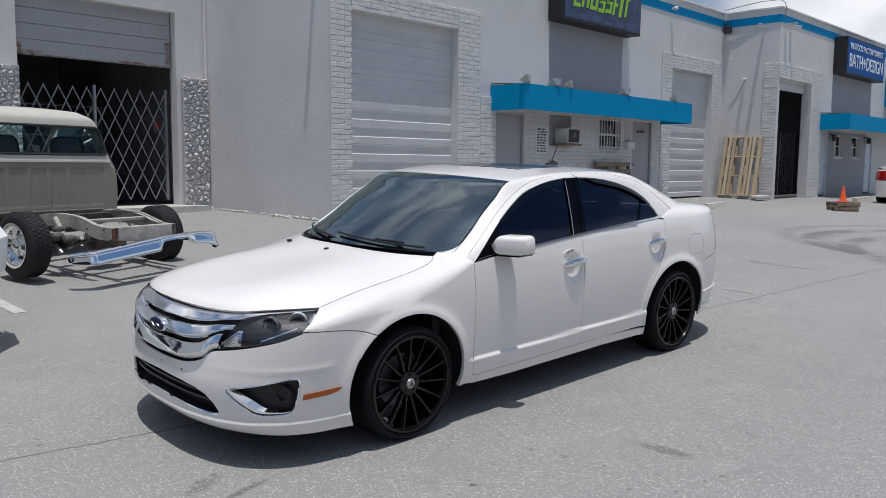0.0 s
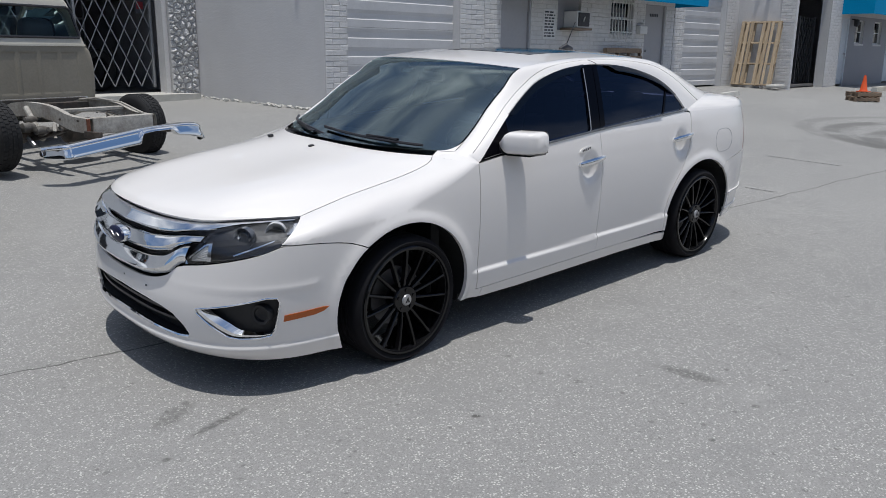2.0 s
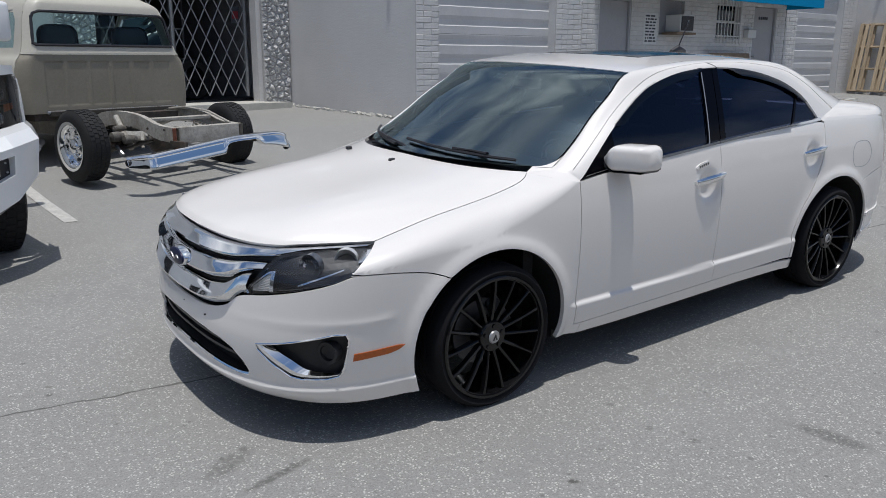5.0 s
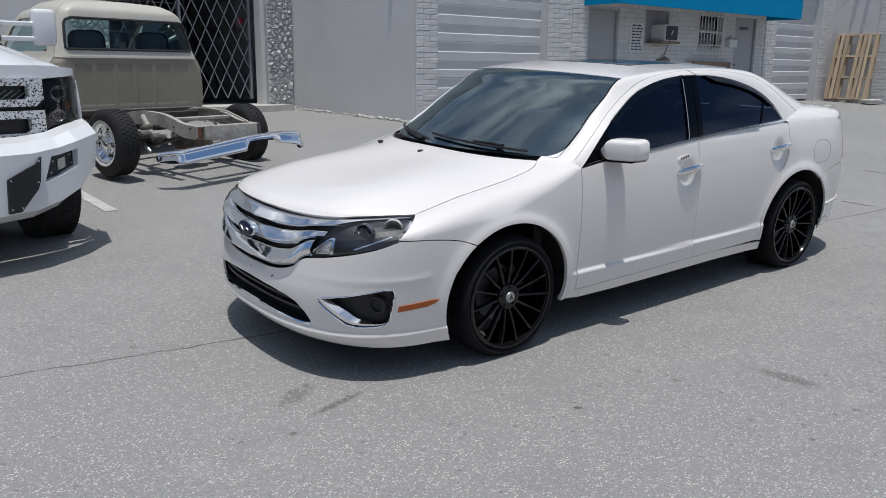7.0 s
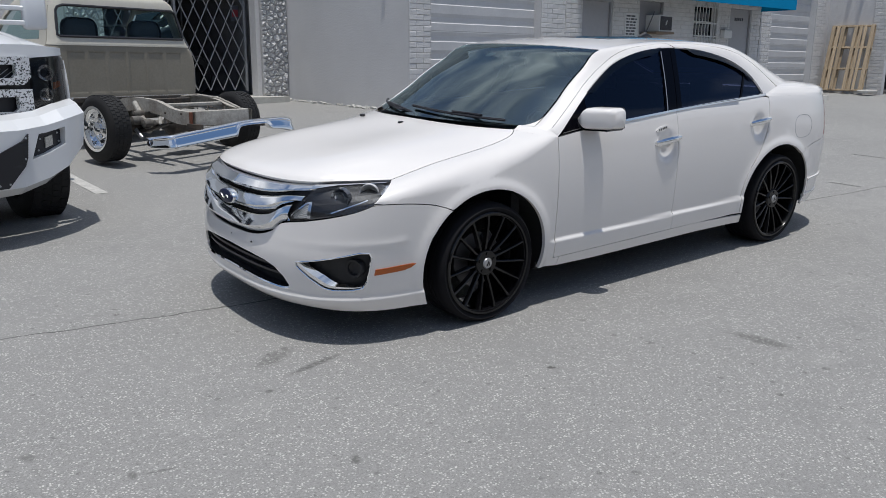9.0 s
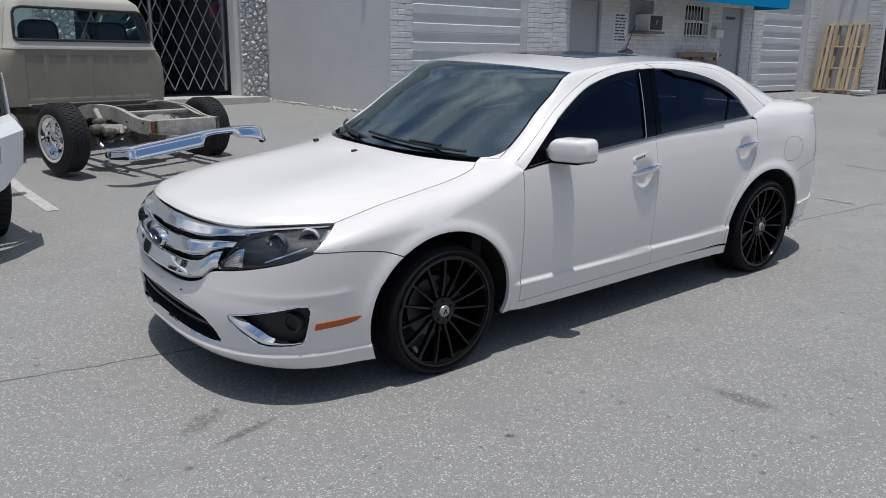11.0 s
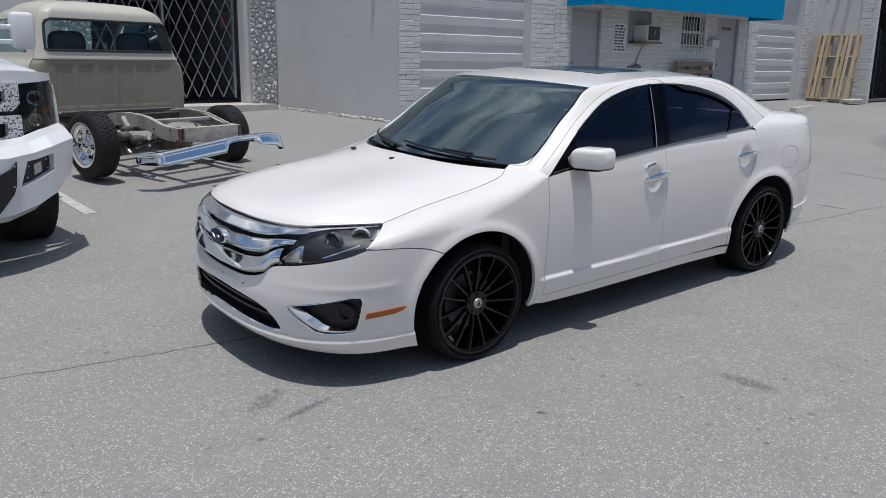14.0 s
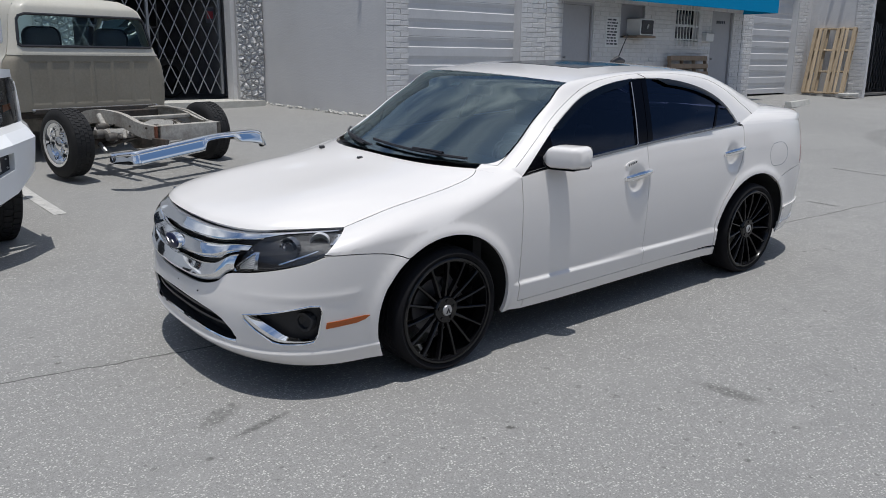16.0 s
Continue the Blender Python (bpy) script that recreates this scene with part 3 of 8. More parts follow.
# ---- stone pillars ----
def stone_pillar(x0, x1, y, z0, z1, seed):
    rnd = random.Random(seed)
    w, h = x1 - x0, z1 - z0
    root = thing("stone_pillar", pose(x0, y, z0), "grey rubble-stone pillar facing beside the workshop doorway", "pillar", "stone pillars")
    part("mortar_bed", box(0, w, -0.10, 0.0, 0, h, 0.02), M_MORTAR, root, "rough mortar bed")
    seeds = []
    for _ in range(5200):
        c = (rnd.uniform(0.02, w - 0.02), rnd.uniform(0.02, h - 0.02))
        near = 0.065 + 0.085 * (0.5 + 0.5 * math.sin(c[0] * 17 + seed) * math.sin(c[1] * 11 + 2 * seed))
        if all(math.hypot(c[0] - q[0], (c[1] - q[1]) * 1.25) > near for q in seeds):
            seeds.append(c)
    for c in seeds:
        # the cell of this stone: a rectangle cut by the halfway lines to its neighbours
        cell = [(0.004, 0.004), (w - 0.004, 0.004), (w - 0.004, h - 0.004), (0.004, h - 0.004)]
        for q in seeds:
            if q is c or math.dist(q, c) > 0.5:
                continue
            nx, nz = q[0] - c[0], q[1] - c[1]
            k = (nx * (q[0] + c[0]) + nz * (q[1] + c[1])) / 2 - 0.005 * math.hypot(nx, nz)
            out = []
            for i in range(len(cell)):
                a, b = cell[i], cell[(i + 1) % len(cell)]
                da, db = nx * a[0] + nz * a[1] - k, nx * b[0] + nz * b[1] - k
                if da <= 0:
                    out.append(a)
                if (da < 0) != (db < 0):
                    f = da / (da - db)
                    out.append((a[0] + (b[0] - a[0]) * f, a[1] + (b[1] - a[1]) * f))
            cell = out
        ring = []
        for i in range(len(cell)):
            a, b = cell[i], cell[(i + 1) % len(cell)]
            ring.append((a[0] + (c[0] - a[0]) * rnd.uniform(0.0, 0.10), a[1] + (c[1] - a[1]) * rnd.uniform(0.0, 0.10)))
            if math.dist(a, b) > 0.05:
                e = rnd.uniform(0.0, 0.10)
                ring.append(((a[0] + b[0]) / 2 * (1 - e) + c[0] * e, (a[1] + b[1]) / 2 * (1 - e) + c[1] * e))
        k = len(ring)
        bm = bmesh.new()
        base = [bm.verts.new((px, -0.09, pz)) for px, pz in ring]
        mid = [bm.verts.new((c[0] + (px - c[0]) * rnd.uniform(0.82, 0.98), -0.10 - rnd.uniform(0.0, 0.03), c[1] + (pz - c[1]) * rnd.uniform(0.82, 0.98))) for px, pz in ring]
        top = [bm.verts.new((c[0] + (px - c[0]) * rnd.uniform(0.30, 0.70), -0.108 - rnd.uniform(0.0, 0.055), c[1] + (pz - c[1]) * rnd.uniform(0.30, 0.70))) for px, pz in ring]
        ctr = bm.verts.new((c[0], -0.12 - rnd.uniform(0.0, 0.045), c[1]))
        for i in range(k):
            j = (i + 1) % k
            bm.faces.new((base[i], base[j], mid[j], mid[i]))
            bm.faces.new((mid[i], mid[j], top[j], top[i]))
            bm.faces.new((top[i], top[j], ctr))
        part("stone", bm, M_STONE, root)
    return root


stone_pillar(8.02, 8.585, YA, 0.60, 3.27, 3)
stone_pillar(4.30, 4.93, YA, 0.60, 3.22, 5)

# ---- awnings ----
def awning(x0, x1, y_wall, depth, z0, z1, label):
    root = thing("awning", pose(x0, y_wall, z0), label, "awning", "blue awnings")
    w, h = x1 - x0, z1 - z0
    y = -depth
    bm = bmesh.new()
    add_box(bm, 0, w, y, y + 0.012, 0, h)
    part("front_panel", bm, M_BLUE, root)
    for xa in (0.0, w - 0.012):
        part("side_panel", box(xa, xa + 0.012, y + 0.014, -0.004, 0, h), M_BLUE, root)
    bm = bmesh.new()
    add_prism(bm, [(y + 0.014, h - 0.014), (-0.004, h + 0.06), (-0.004, h + 0.072), (y + 0.014, h - 0.002)], 0.013, w - 0.013, "x")
    # top is out of sight; its grey only cuts the blue bounced light
    part("top_panel", bm, M_CANVAS_TOP, root, "hidden canvas top, greyed to keep blue bounce off the wall")
    n = max(3, int(w / 1.2))
    for i in range(n + 1):
        xa = 0.03 + (w - 0.09) * i / n
        part("frame_bar", box(xa, xa + 0.03, y + 0.02, -0.004, h - 0.16, h - 0.12), M_GALV, root)
    part("frame_rail", box(0.02, w - 0.02, y + 0.016, y + 0.05, 0.01, 0.05), M_GALV, root)
    return root


awning(12.86, 20.02, YB, 0.95, 2.68, 3.2, "long bright blue canvas awning over the office front")
awning(27.35, 36.5, YC, 0.95, 2.76, 3.26, "bright blue canvas awning over the shop doors")
part_blue = thing("awning", pose(34.2, YC, 3.9), "tall blue canvas canopy farther along the shops", "awning")
part("panel", box(0, 2.5, -0.9, -0.004, 0, 1.2, 0.02), M_BLUE, part_blue)


def floodlight(x, y, z, tilt, turn, name="floodlight"):
    root = thing(name, pose(x, y, z, 0, 0, turn), "small silver floodlight on the awning edge", "floodlight", "floodlights")
    part("stem", box(-0.012, 0.012, -0.012, 0.012, 0, 0.09), M_GALV, root)
    bm = bmesh.new()
    m = pose(0, 0, 0.15, tilt, 0, 0)
    vs = []
    for zz, w, h in ((-0.07, 0.055, 0.04), (0.06, 0.14, 0.10)):
        vs.append([bm.verts.new(m @ Vector((sx * w, sy * h, zz))) for sx, sy in ((-1, -1), (1, -1), (1, 1), (-1, 1))])
    bm.faces.new(vs[0][::-1])
    for i in range(4):
        bm.faces.new((vs[0][i], vs[0][(i + 1) % 4], vs[1][(i + 1) % 4], vs[1][i]))
    bm.faces.new(vs[1])
    part("housing", bm, M_GALV, root)
    part("lens", box(-0.12, 0.12, -0.085, 0.085, 0.058, 0.068, m=m), M_WHITE_METAL, root, "pale glass lens")
    return root


for x, t in ((12.95, 20), (13.95, -10), (14.45, 25), (16.75, -15), (19.15, 10)):
    floodlight(x, YB - 0.9, 3.12, -38, t)

# ---- signs ----
M_SIGN_DARK = material("dark_sign_face", (0.02, 0.028, 0.07), 0.35, grain=0.3, grain_scale=6, stain=0.6, stain_scale=3, stain_color=(0.05, 0.09, 0.2))
M_SIGN_PICTURE = material("faded_sign_picture", (0.05, 0.085, 0.17), 0.4, grain=0.4, grain_scale=14, stain=0.7, stain_scale=7, stain_color=(0.02, 0.03, 0.07))
M_LIME = material("lime_sign_paint", (0.30, 0.60, 0.03), 0.5)
M_SIGN_BLUE = material("blue_sign_face", (0.0, 0.085, 0.33), 0.6, spec=0.2, grain=0.08, grain_scale=20, stain=0.3, stain_scale=2, stain_color=(0.0, 0.1, 0.32))
M_SIGN_WHITE = material("white_sign_paint", (0.75, 0.78, 0.8), 0.5)


def letters(text, size, mat, parent, m, thick=0.004, width=None, shear=0.0, name="lettering"):
    cu = bpy.data.curves.new(name, "FONT")
    cu.body, cu.size, cu.extrude, cu.shear = text, size, thick, shear
    cu.align_x, cu.align_y, cu.offset = "CENTER", "CENTER", 0.008 * size
    tmp = bpy.data.objects.new(name, cu)
    me = bpy.data.meshes.new_from_object(tmp)
    bpy.data.objects.remove(tmp)
    me.materials.append(mat)
    if width:
        xs = [v.co.x for v in me.vertices]
        k = width / (max(xs) - min(xs))
        for v in me.vertices:
            v.co.x *= k
    me.transform(m)
    ob = new(name, me)
    ob.parent = parent
    return ob


FACE = pose(0, 0, 0, 90, 0, 0)
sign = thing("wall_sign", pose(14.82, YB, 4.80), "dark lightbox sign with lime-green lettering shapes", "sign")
part("cabinet", box(0, 3.33, -0.42, -0.004, 0, 1.34, 0.012), M_BLACK, sign)
part("face", box(0.05, 3.28, -0.432, -0.421, 0.05, 1.29), M_SIGN_DARK, sign)
x = 0.36
for k, w in enumerate((0.27, 0.28, 0.29, 0.25, 0.25, 0.22, 0.12, 0.25)):
    lean, h, z0 = 0.12, 0.50, 0.34 + 0.012 * ((k * 5) % 3)
    q = 0.085
    def slant(u, v):
        return (x + u + lean * v / h, z0 + v)
    strokes = {0: ((0, q, 0, h), (q, w, 0, q), (q, w, h - q, h)), 1: ((0, q, 0, h), (q, w, h - q, h), (w - q, w, h * 0.5, h - q), (q, w, h * 0.42, h * 0.5), (w - q, w, 0, h * 0.42)),
               2: ((0, q, 0, h), (w - q, w, 0, h), (q, w - q, 0, q), (q, w - q, h - q, h)), 3: ((0, w, h - q, h), (0, q, h * 0.5, h - q), (0, w, h * 0.42, h * 0.56), (w - q, w, q, h * 0.42), (0, w, 0, q)),
               5: ((0, q, 0, h), (q, w, h - q, h), (q, w * 0.85, h * 0.42, h * 0.58)), 6: ((0, w, 0, h),), 7: ((w * 0.5 - q / 2, w * 0.5 + q / 2, 0, h - q), (0, w, h - q, h))}
    bm = bmesh.new()
    for a, b, c, d in strokes[3 if k == 4 else k]:
        add_prism(bm, [slant(a, c), slant(b, c), slant(b, d), slant(a, d)], -0.440, -0.433, "y")
    part("letter_shape", bm, M_LIME, sign)
    x += w + 0.055
for k in range(5):
    bm = bmesh.new()
    add_prism(bm, [(0.95 + 0.36 * k, 0.92), (1.20 + 0.36 * k, 0.92), (1.26 + 0.36 * k, 1.26), (1.01 + 0.36 * k, 1.26)], -0.440, -0.433, "y")
    part("letter_shape", bm, M_LIME, sign)
for k in range(6):
    part("picture_bar", box(0.12 + 0.5 * k, 0.5 + 0.5 * k, -0.436, -0.433, 0.09, 0.17 + 0.04 * (k % 3)), M_SIGN_PICTURE, sign)
sign = thing("wall_sign", pose(28.35, YC, 4.64), "blue lightbox shop sign with white lettering", "sign")
part("cabinet", box(0, 4.1, -0.42, -0.004, 0, 1.22, 0.012), M_BLACK, sign)
part("face", box(0.06, 4.04, -0.432, -0.421, 0.06, 1.16), M_SIGN_BLUE, sign)
letters("IN STOCK FACTORY DIRECT", 0.28, M_SIGN_WHITE, sign, pose(2.05, -0.436, 0.92) @ FACE, width=3.5)
letters("BATH+DESIGN", 0.62, M_SIGN_WHITE, sign, pose(2.05, -0.436, 0.44) @ FACE, width=3.6)

# darker panels below the signs
tagged(link_mesh("wall_panel_b", box(14.9, 17.99, YB - 0.012, YB, 3.27, 4.80), M_STUCCO_DARK), "darker grey smooth panel under a sign", "wall panel", kind="structure")
tagged(link_mesh("wall_panel_c", box(28.4, 32.5, YC - 0.012, YC, 3.33, 4.64), M_STUCCO_DARK), "darker grey smooth panel under a sign", "wall panel", kind="structure")
bm = bmesh.new()
wall_cells(bm, [28.25, 32.2], [LOW, 2.75], YC - 0.012, YC - 0.002, [C_WIN1, C_WIN2])
tagged(link_mesh("wall_panel_shop", bm, M_STUCCO_DARK), "darker grey painted wall between the shop doors", "wall panel", kind="structure")

# ---- doors, windows and fittings of the office front ----
M_DOOR = material("grey_door_paint", (0.40, 0.40, 0.415), 0.6, grain=0.04, grain_scale=20, stain=0.25, stain_scale=1.5, stain_color=(0.34, 0.34, 0.355))
M_PALE_DOOR = material("pale_door_paint", (0.62, 0.66, 0.70), 0.55, grain=0.04, grain_scale=20, stain=0.2, stain_scale=1.5)
M_WINDOW = glass("dark_pane", (0.25, 0.27, 0.29))


def door(name, o, y, mat, label, knob_right):
    x0, x1, z0, z1 = o
    root = thing(name, pose(x0, y, 0.62), label, "door")
    root["kind"] = "structure"
    w, h = x1 - x0, z1 - 0.62
    for a in ((0, 0.045, 0, h), (w - 0.045, w, 0, h), (0.045, w - 0.045, h - 0.045, h)):
        part("frame", box(a[0], a[1], -0.02, 0.10, a[2], a[3], 0.004), mat, root)
    leaf = part("leaf", box(0.05, w - 0.05, 0.03, 0.075, 0.01, h - 0.05, 0.004), mat, root)
    kx = w - 0.12 if knob_right else 0.12
    bm = bmesh.new()
    add_lathe(bm, [(0.0, -0.035), (0.022, -0.03), (0.028, -0.01), (0.012, 0.01), (0.012, 0.035), (0.035, 0.036), (0.035, 0.04)], 16)
    for v in bm.verts:
        v.co += Vector((kx, -0.012, 0.95))
    part("knob", bm, M_GALV, root, smooth=True)
    return root


door("door_1", LDOOR, YB, M_DOOR, "plain grey steel office door in a brick wall", False)
d = door("door_2", RDOOR, YB, M_DOOR, "grey steel door with small lettering bars", False)
for k in range(5):
    part("number_bar", box(0.30 + 0.085 * k, 0.355 + 0.085 * k, 0.021, 0.026, 1.80, 1.87), M_INK, d)
door("door_3", C_DOOR1, YC, M_PALE_DOOR, "pale blue-grey shop door", True)
door("door_4", C_DOOR2, YC, M_PALE_DOOR, "pale blue-grey shop door", False)


def window(name, o, y, label, bars=0):
    x0, x1, z0, z1 = o
    root = thing(name, pose(x0, y, z0), label, "window")
    root["kind"] = "structure"
    w, h = x1 - x0, z1 - z0
    for a in ((0, 0.04, 0, h), (w - 0.04, w, 0, h), (0.04, w - 0.04, 0, 0.04), (0.04, w - 0.04, h - 0.04, h), (0.04, w - 0.04, h / 2 - 0.015, h / 2 + 0.015)):
        part("window_frame", box(a[0], a[1], 0.06, 0.12, a[2], a[3], 0.004), M_WHITE_METAL, root)
    ob = part("pane", box(0.04, w - 0.04, 0.085, 0.091, 0.04, h - 0.04), M_WINDOW, root)
    ob.visible_shadow = False
    part("window_sill", box(-0.04, w + 0.04, -0.04, 0.06, -0.06, -0.003, 0.006), M_BRICK, root)
    if bars:
        for k in range(bars):
            xa = 0.03 + (w - 0.06) * k / (bars - 1)
            bm = bmesh.new()
            add_tube(bm, [(xa, -0.07, -0.10), (xa, -0.07, h + 0.06)], 0.011, 6)
            part("bar", bm, M_WHITE_METAL, root)
        for zz in (0.06, h * 0.45, h - 0.06):
            part("bar_rail", box(0, w, -0.062, -0.05, zz - 0.015, zz + 0.015), M_WHITE_METAL, root)
            for xa in (0.0, w):
                part("bar_bracket", box(xa - 0.012, xa + 0.012, -0.062, 0.0, zz - 0.012, zz + 0.012), M_WHITE_METAL, root)
    return root


window("window_1", OFFICE_WIN, YB, "small office window behind white security bars", 8)
window("window_2", C_WIN1, YC, "narrow shop window in a white frame")
window("window_3", C_WIN2, YC, "narrow shop window in a white frame")

# window air conditioner in its blocked opening
ac = thing("air_conditioner", pose(15.02, YB, 2.03), "white window air conditioner projecting from the brick wall", "air conditioner")
part("filler_panel", box(-0.09, 0.75, 0.03, 0.08, 0.0, 0.66), M_STUCCO_DARK, ac, "dark stained filler panel")
part("case", box(0.20, 0.68, -0.34, 0.028, 0.02, 0.37, 0.012, 2), M_WHITE_METAL, ac)
part("grille_panel", box(0.23, 0.65, -0.352, -0.342, 0.05, 0.34), M_DARK_METAL, ac)
for k in range(9):
    part("fin", box(0.24, 0.64, -0.362, -0.353, 0.065 + k * 0.03, 0.078 + k * 0.03), M_DARK_METAL, ac)
bm = bmesh.new()
add_tube(bm, [(0.42, -0.358, 0.2), (0.45, -0.37, 0.25), (0.40, -0.37, 0.16)], 0.012, 6)
part("badge", bm, M_WHITE_METAL, ac)
part("shelf", box(0.05, 0.72, -0.38, -0.005, -0.03, 0.014), M_PALLET_OLD, ac)

notice = thing("notice_board", pose(14.41, YB, 1.80), "white parking notice with dark unreadable lines", "notice")
part("board", box(0, 0.44, -0.045, -0.035, 0, 0.62), M_WHITE_PAPER, notice)
rnd = random.Random(2)
for k in range(9):
    z = 0.56 - k * 0.062
    xa = 0.04
    while xa < 0.36:
        w = rnd.uniform(0.04, 0.14)
        part("line", box(xa, min(xa + w, 0.40), -0.047, -0.0455, z - 0.018, z + 0.014), M_INK, notice)
        xa += w + 0.03
mail = thing("mailbox", pose(18.16, YB, 1.98), "small pale metal mailbox on the brick wall", "mailbox")
part("body", box(0, 0.34, -0.16, -0.035, 0, 0.19, 0.015, 2), M_WHITE_METAL, mail)
part("lid", box(-0.01, 0.35, -0.17, -0.034, 0.193, 0.212, 0.004), M_GALV, mail)

# security lamps and cameras under the roof edge
def bullet_camera(x, y, z, turn, label, mat, reach=0.0):
    root = thing("security_camera", pose(x, y, z, 0, 0, turn), label, "security camera", "security cameras")
    part("bracket", box(-0.02, 0.02, -0.14, 0, -0.02, 0.02), mat, root)
    bm = bmesh.new()
    add_lathe(bm, [(0.0, -0.32 - reach), (0.045, -0.32 - reach), (0.05, -0.30 - reach), (0.05, -0.05), (0.03, -0.03), (0.0, -0.02)], 16)
    part("housing", bm, mat, root, smooth=True)
    part("hood", box(-0.055, 0.055, -0.34 - reach, -0.06, 0.045, 0.06, 0.004), mat, root)
    return root


bullet_camera(XC, 9.72, 5.66, -90, "dark security camera on the side wall", M_WHITE_METAL)
# unseen stand-in of guessed kind, added to cast the side wall's long shadow streak
bullet_camera(XR, 11.21, 5.62, -90, "unseen camera-shaped stand-in that casts the streak down the side wall", M_WHITE_METAL)
bullet_camera(24.15, YC, 5.68, 10, "white security camera under the blue band", M_WHITE_METAL)
bullet_camera(24.5, YC, 5.66, 30, "white security camera under the blue band", M_WHITE_METAL)
lamp = thing("wall_lamp", pose(XC - 0.15, YB - 0.18, 5.55), "dark boxy security lamp in the wall corner", "wall lamp")
part("box", box(-0.10, 0.10, -0.06, 0.14, 0.02, 0.24, 0.02), M_DARK_METAL, lamp)
part("arm", box(0.0, 0.15, 0.1, 0.16, 0.24, 0.30), M_DARK_METAL, lamp)
lamp = thing("wall_lamp", pose(20.47, YB, 5.86), "small round lamp on the blue band", "wall lamp")
bm = bmesh.new()
add_lathe(bm, [(0, -0.2), (0.05, -0.18), (0.06, -0.12), (0.03, -0.05), (0.03, -0.016)], 12)
part("globe", bm, M_WHITE_METAL, lamp, smooth=True)
lamp = thing("wall_lamp", pose(XC, 10.24, 4.16), "small white lamp on a cable", "wall lamp")
bm = bmesh.new()
add_lathe(bm, [(0, -0.16), (0.05, -0.14), (0.055, -0.06), (0.03, 0.0)], 12, axis="x")
part("globe", bm, M_WHITE_METAL, lamp, smooth=True)
for xl in (28.4, 32.08):
    lamp = thing("wall_lamp", pose(xl, YC - 0.012, 2.42), "small dark wall lantern beside a shop door", "wall lamp", "shop lanterns")
    part("arm", box(-0.02, 0.02, -0.10, 0.0, 0.20, 0.24), M_DARK_METAL, lamp)
    part("lantern", box(-0.07, 0.07, -0.22, -0.08, 0.0, 0.22, 0.03), M_DARK_METAL, lamp)
cable = bmesh.new()
add_tube(cable, [(XC - 0.012, 10.25, 4.12), (XC - 0.012, 10.42, 3.75), (XC - 0.012, 10.68, 3.40)], 0.008, 5)
tagged(link_mesh("lamp_cable", cable, M_STUCCO_DARK), "thin grey cable running down the wall", "cable")
cable = bmesh.new()
add_tube(cable, [(XC - 0.1, YB + 0.02, 6.27), (XC - 0.1, 10.4, 6.33), (XC - 0.07, 9.8, 6.40), (XC + 0.02, 9.3, 6.40), (XC + 0.15, YC - 0.03, 6.33), (XC + 0.18, YC - 0.075, 6.16), (XC + 0.18, YC - 0.03, 5.9)], 0.014, 6)
tagged(link_mesh("roof_cable", cable, M_GALV), "grey conduit along the roof edge", "cable")
bm = bmesh.new()
add_tube(bm, [(XR - 0.03, YA - 0.055, 0.66), (XR - 0.03, YA - 0.055, 6.1)], 0.035, 8)
tagged(link_mesh("drainpipe", bm, M_STUCCO), "grey painted drainpipe in the wall corner", "pipe")

# clutter in the workshop behind the gate
rnd = random.Random(11)
def drum_tyre(x, y, z, r, turn):
    root = thing("loose_tyre", pose(x, y, z, 0, 0, turn), "black loose tyre leaning in the dim workshop", "tyre", "loose tyres")
    part("rubber", lathe([(r * 0.62, -0.09), (r * 0.9, -0.11), (r, -0.07), (r, 0.07), (r * 0.9, 0.11), (r * 0.62, 0.09)], 32, close=True), M_RUBBER, root, smooth=True)


drum_tyre(7.2, YA + 1.5, FLOOR + 0.42, 0.42, 12)
drum_tyre(7.0, YA + 2.4, FLOOR + 0.35, 0.35, -20)
shelf = thing("workshop_shelf", pose(6.0, YA + 4.5, FLOOR), "steel shelf with dim boxes in the workshop", "shelf")
for z in (0.1, 0.8, 1.5, 2.2):
    part("board", box(0, 2.3, 0, 0.6, z, z + 0.04), M_GALV, shelf)
for xa in (0, 2.26):
    for ya in (0, 0.56):
        part("post", box(xa, xa + 0.04, ya, ya + 0.04, 0, 2.4), M_GALV, shelf)
for k in range(10):
    xa, z = rnd.uniform(0.05, 1.8), rnd.choice((0.14, 0.84, 1.54))
    bx = thing("storage_box", pose(6.0 + xa, YA + 4.55 + 0.02 * k, FLOOR + z), "dull cardboard box on a workshop shelf", "box", "shelf boxes")
    part("carton", box(0, rnd.uniform(0.25, 0.45), 0, 0.3, 0, rnd.uniform(0.2, 0.45), 0.008), M_PALLET_OLD if k % 2 else M_ROOM, bx)
sgn = thing("warning_sign", pose(7.72, YA + 0.62, 2.18), "small red and dark sign hanging in the doorway", "sign")
part("plate", box(0, 0.17, 0, 0.01, 0, 0.3), M_INK, sgn)
part("red_field", box(0.02, 0.15, -0.004, -0.001, 0.08, 0.22), material("red_paint", (0.25, 0.02, 0.03), 0.6), sgn)


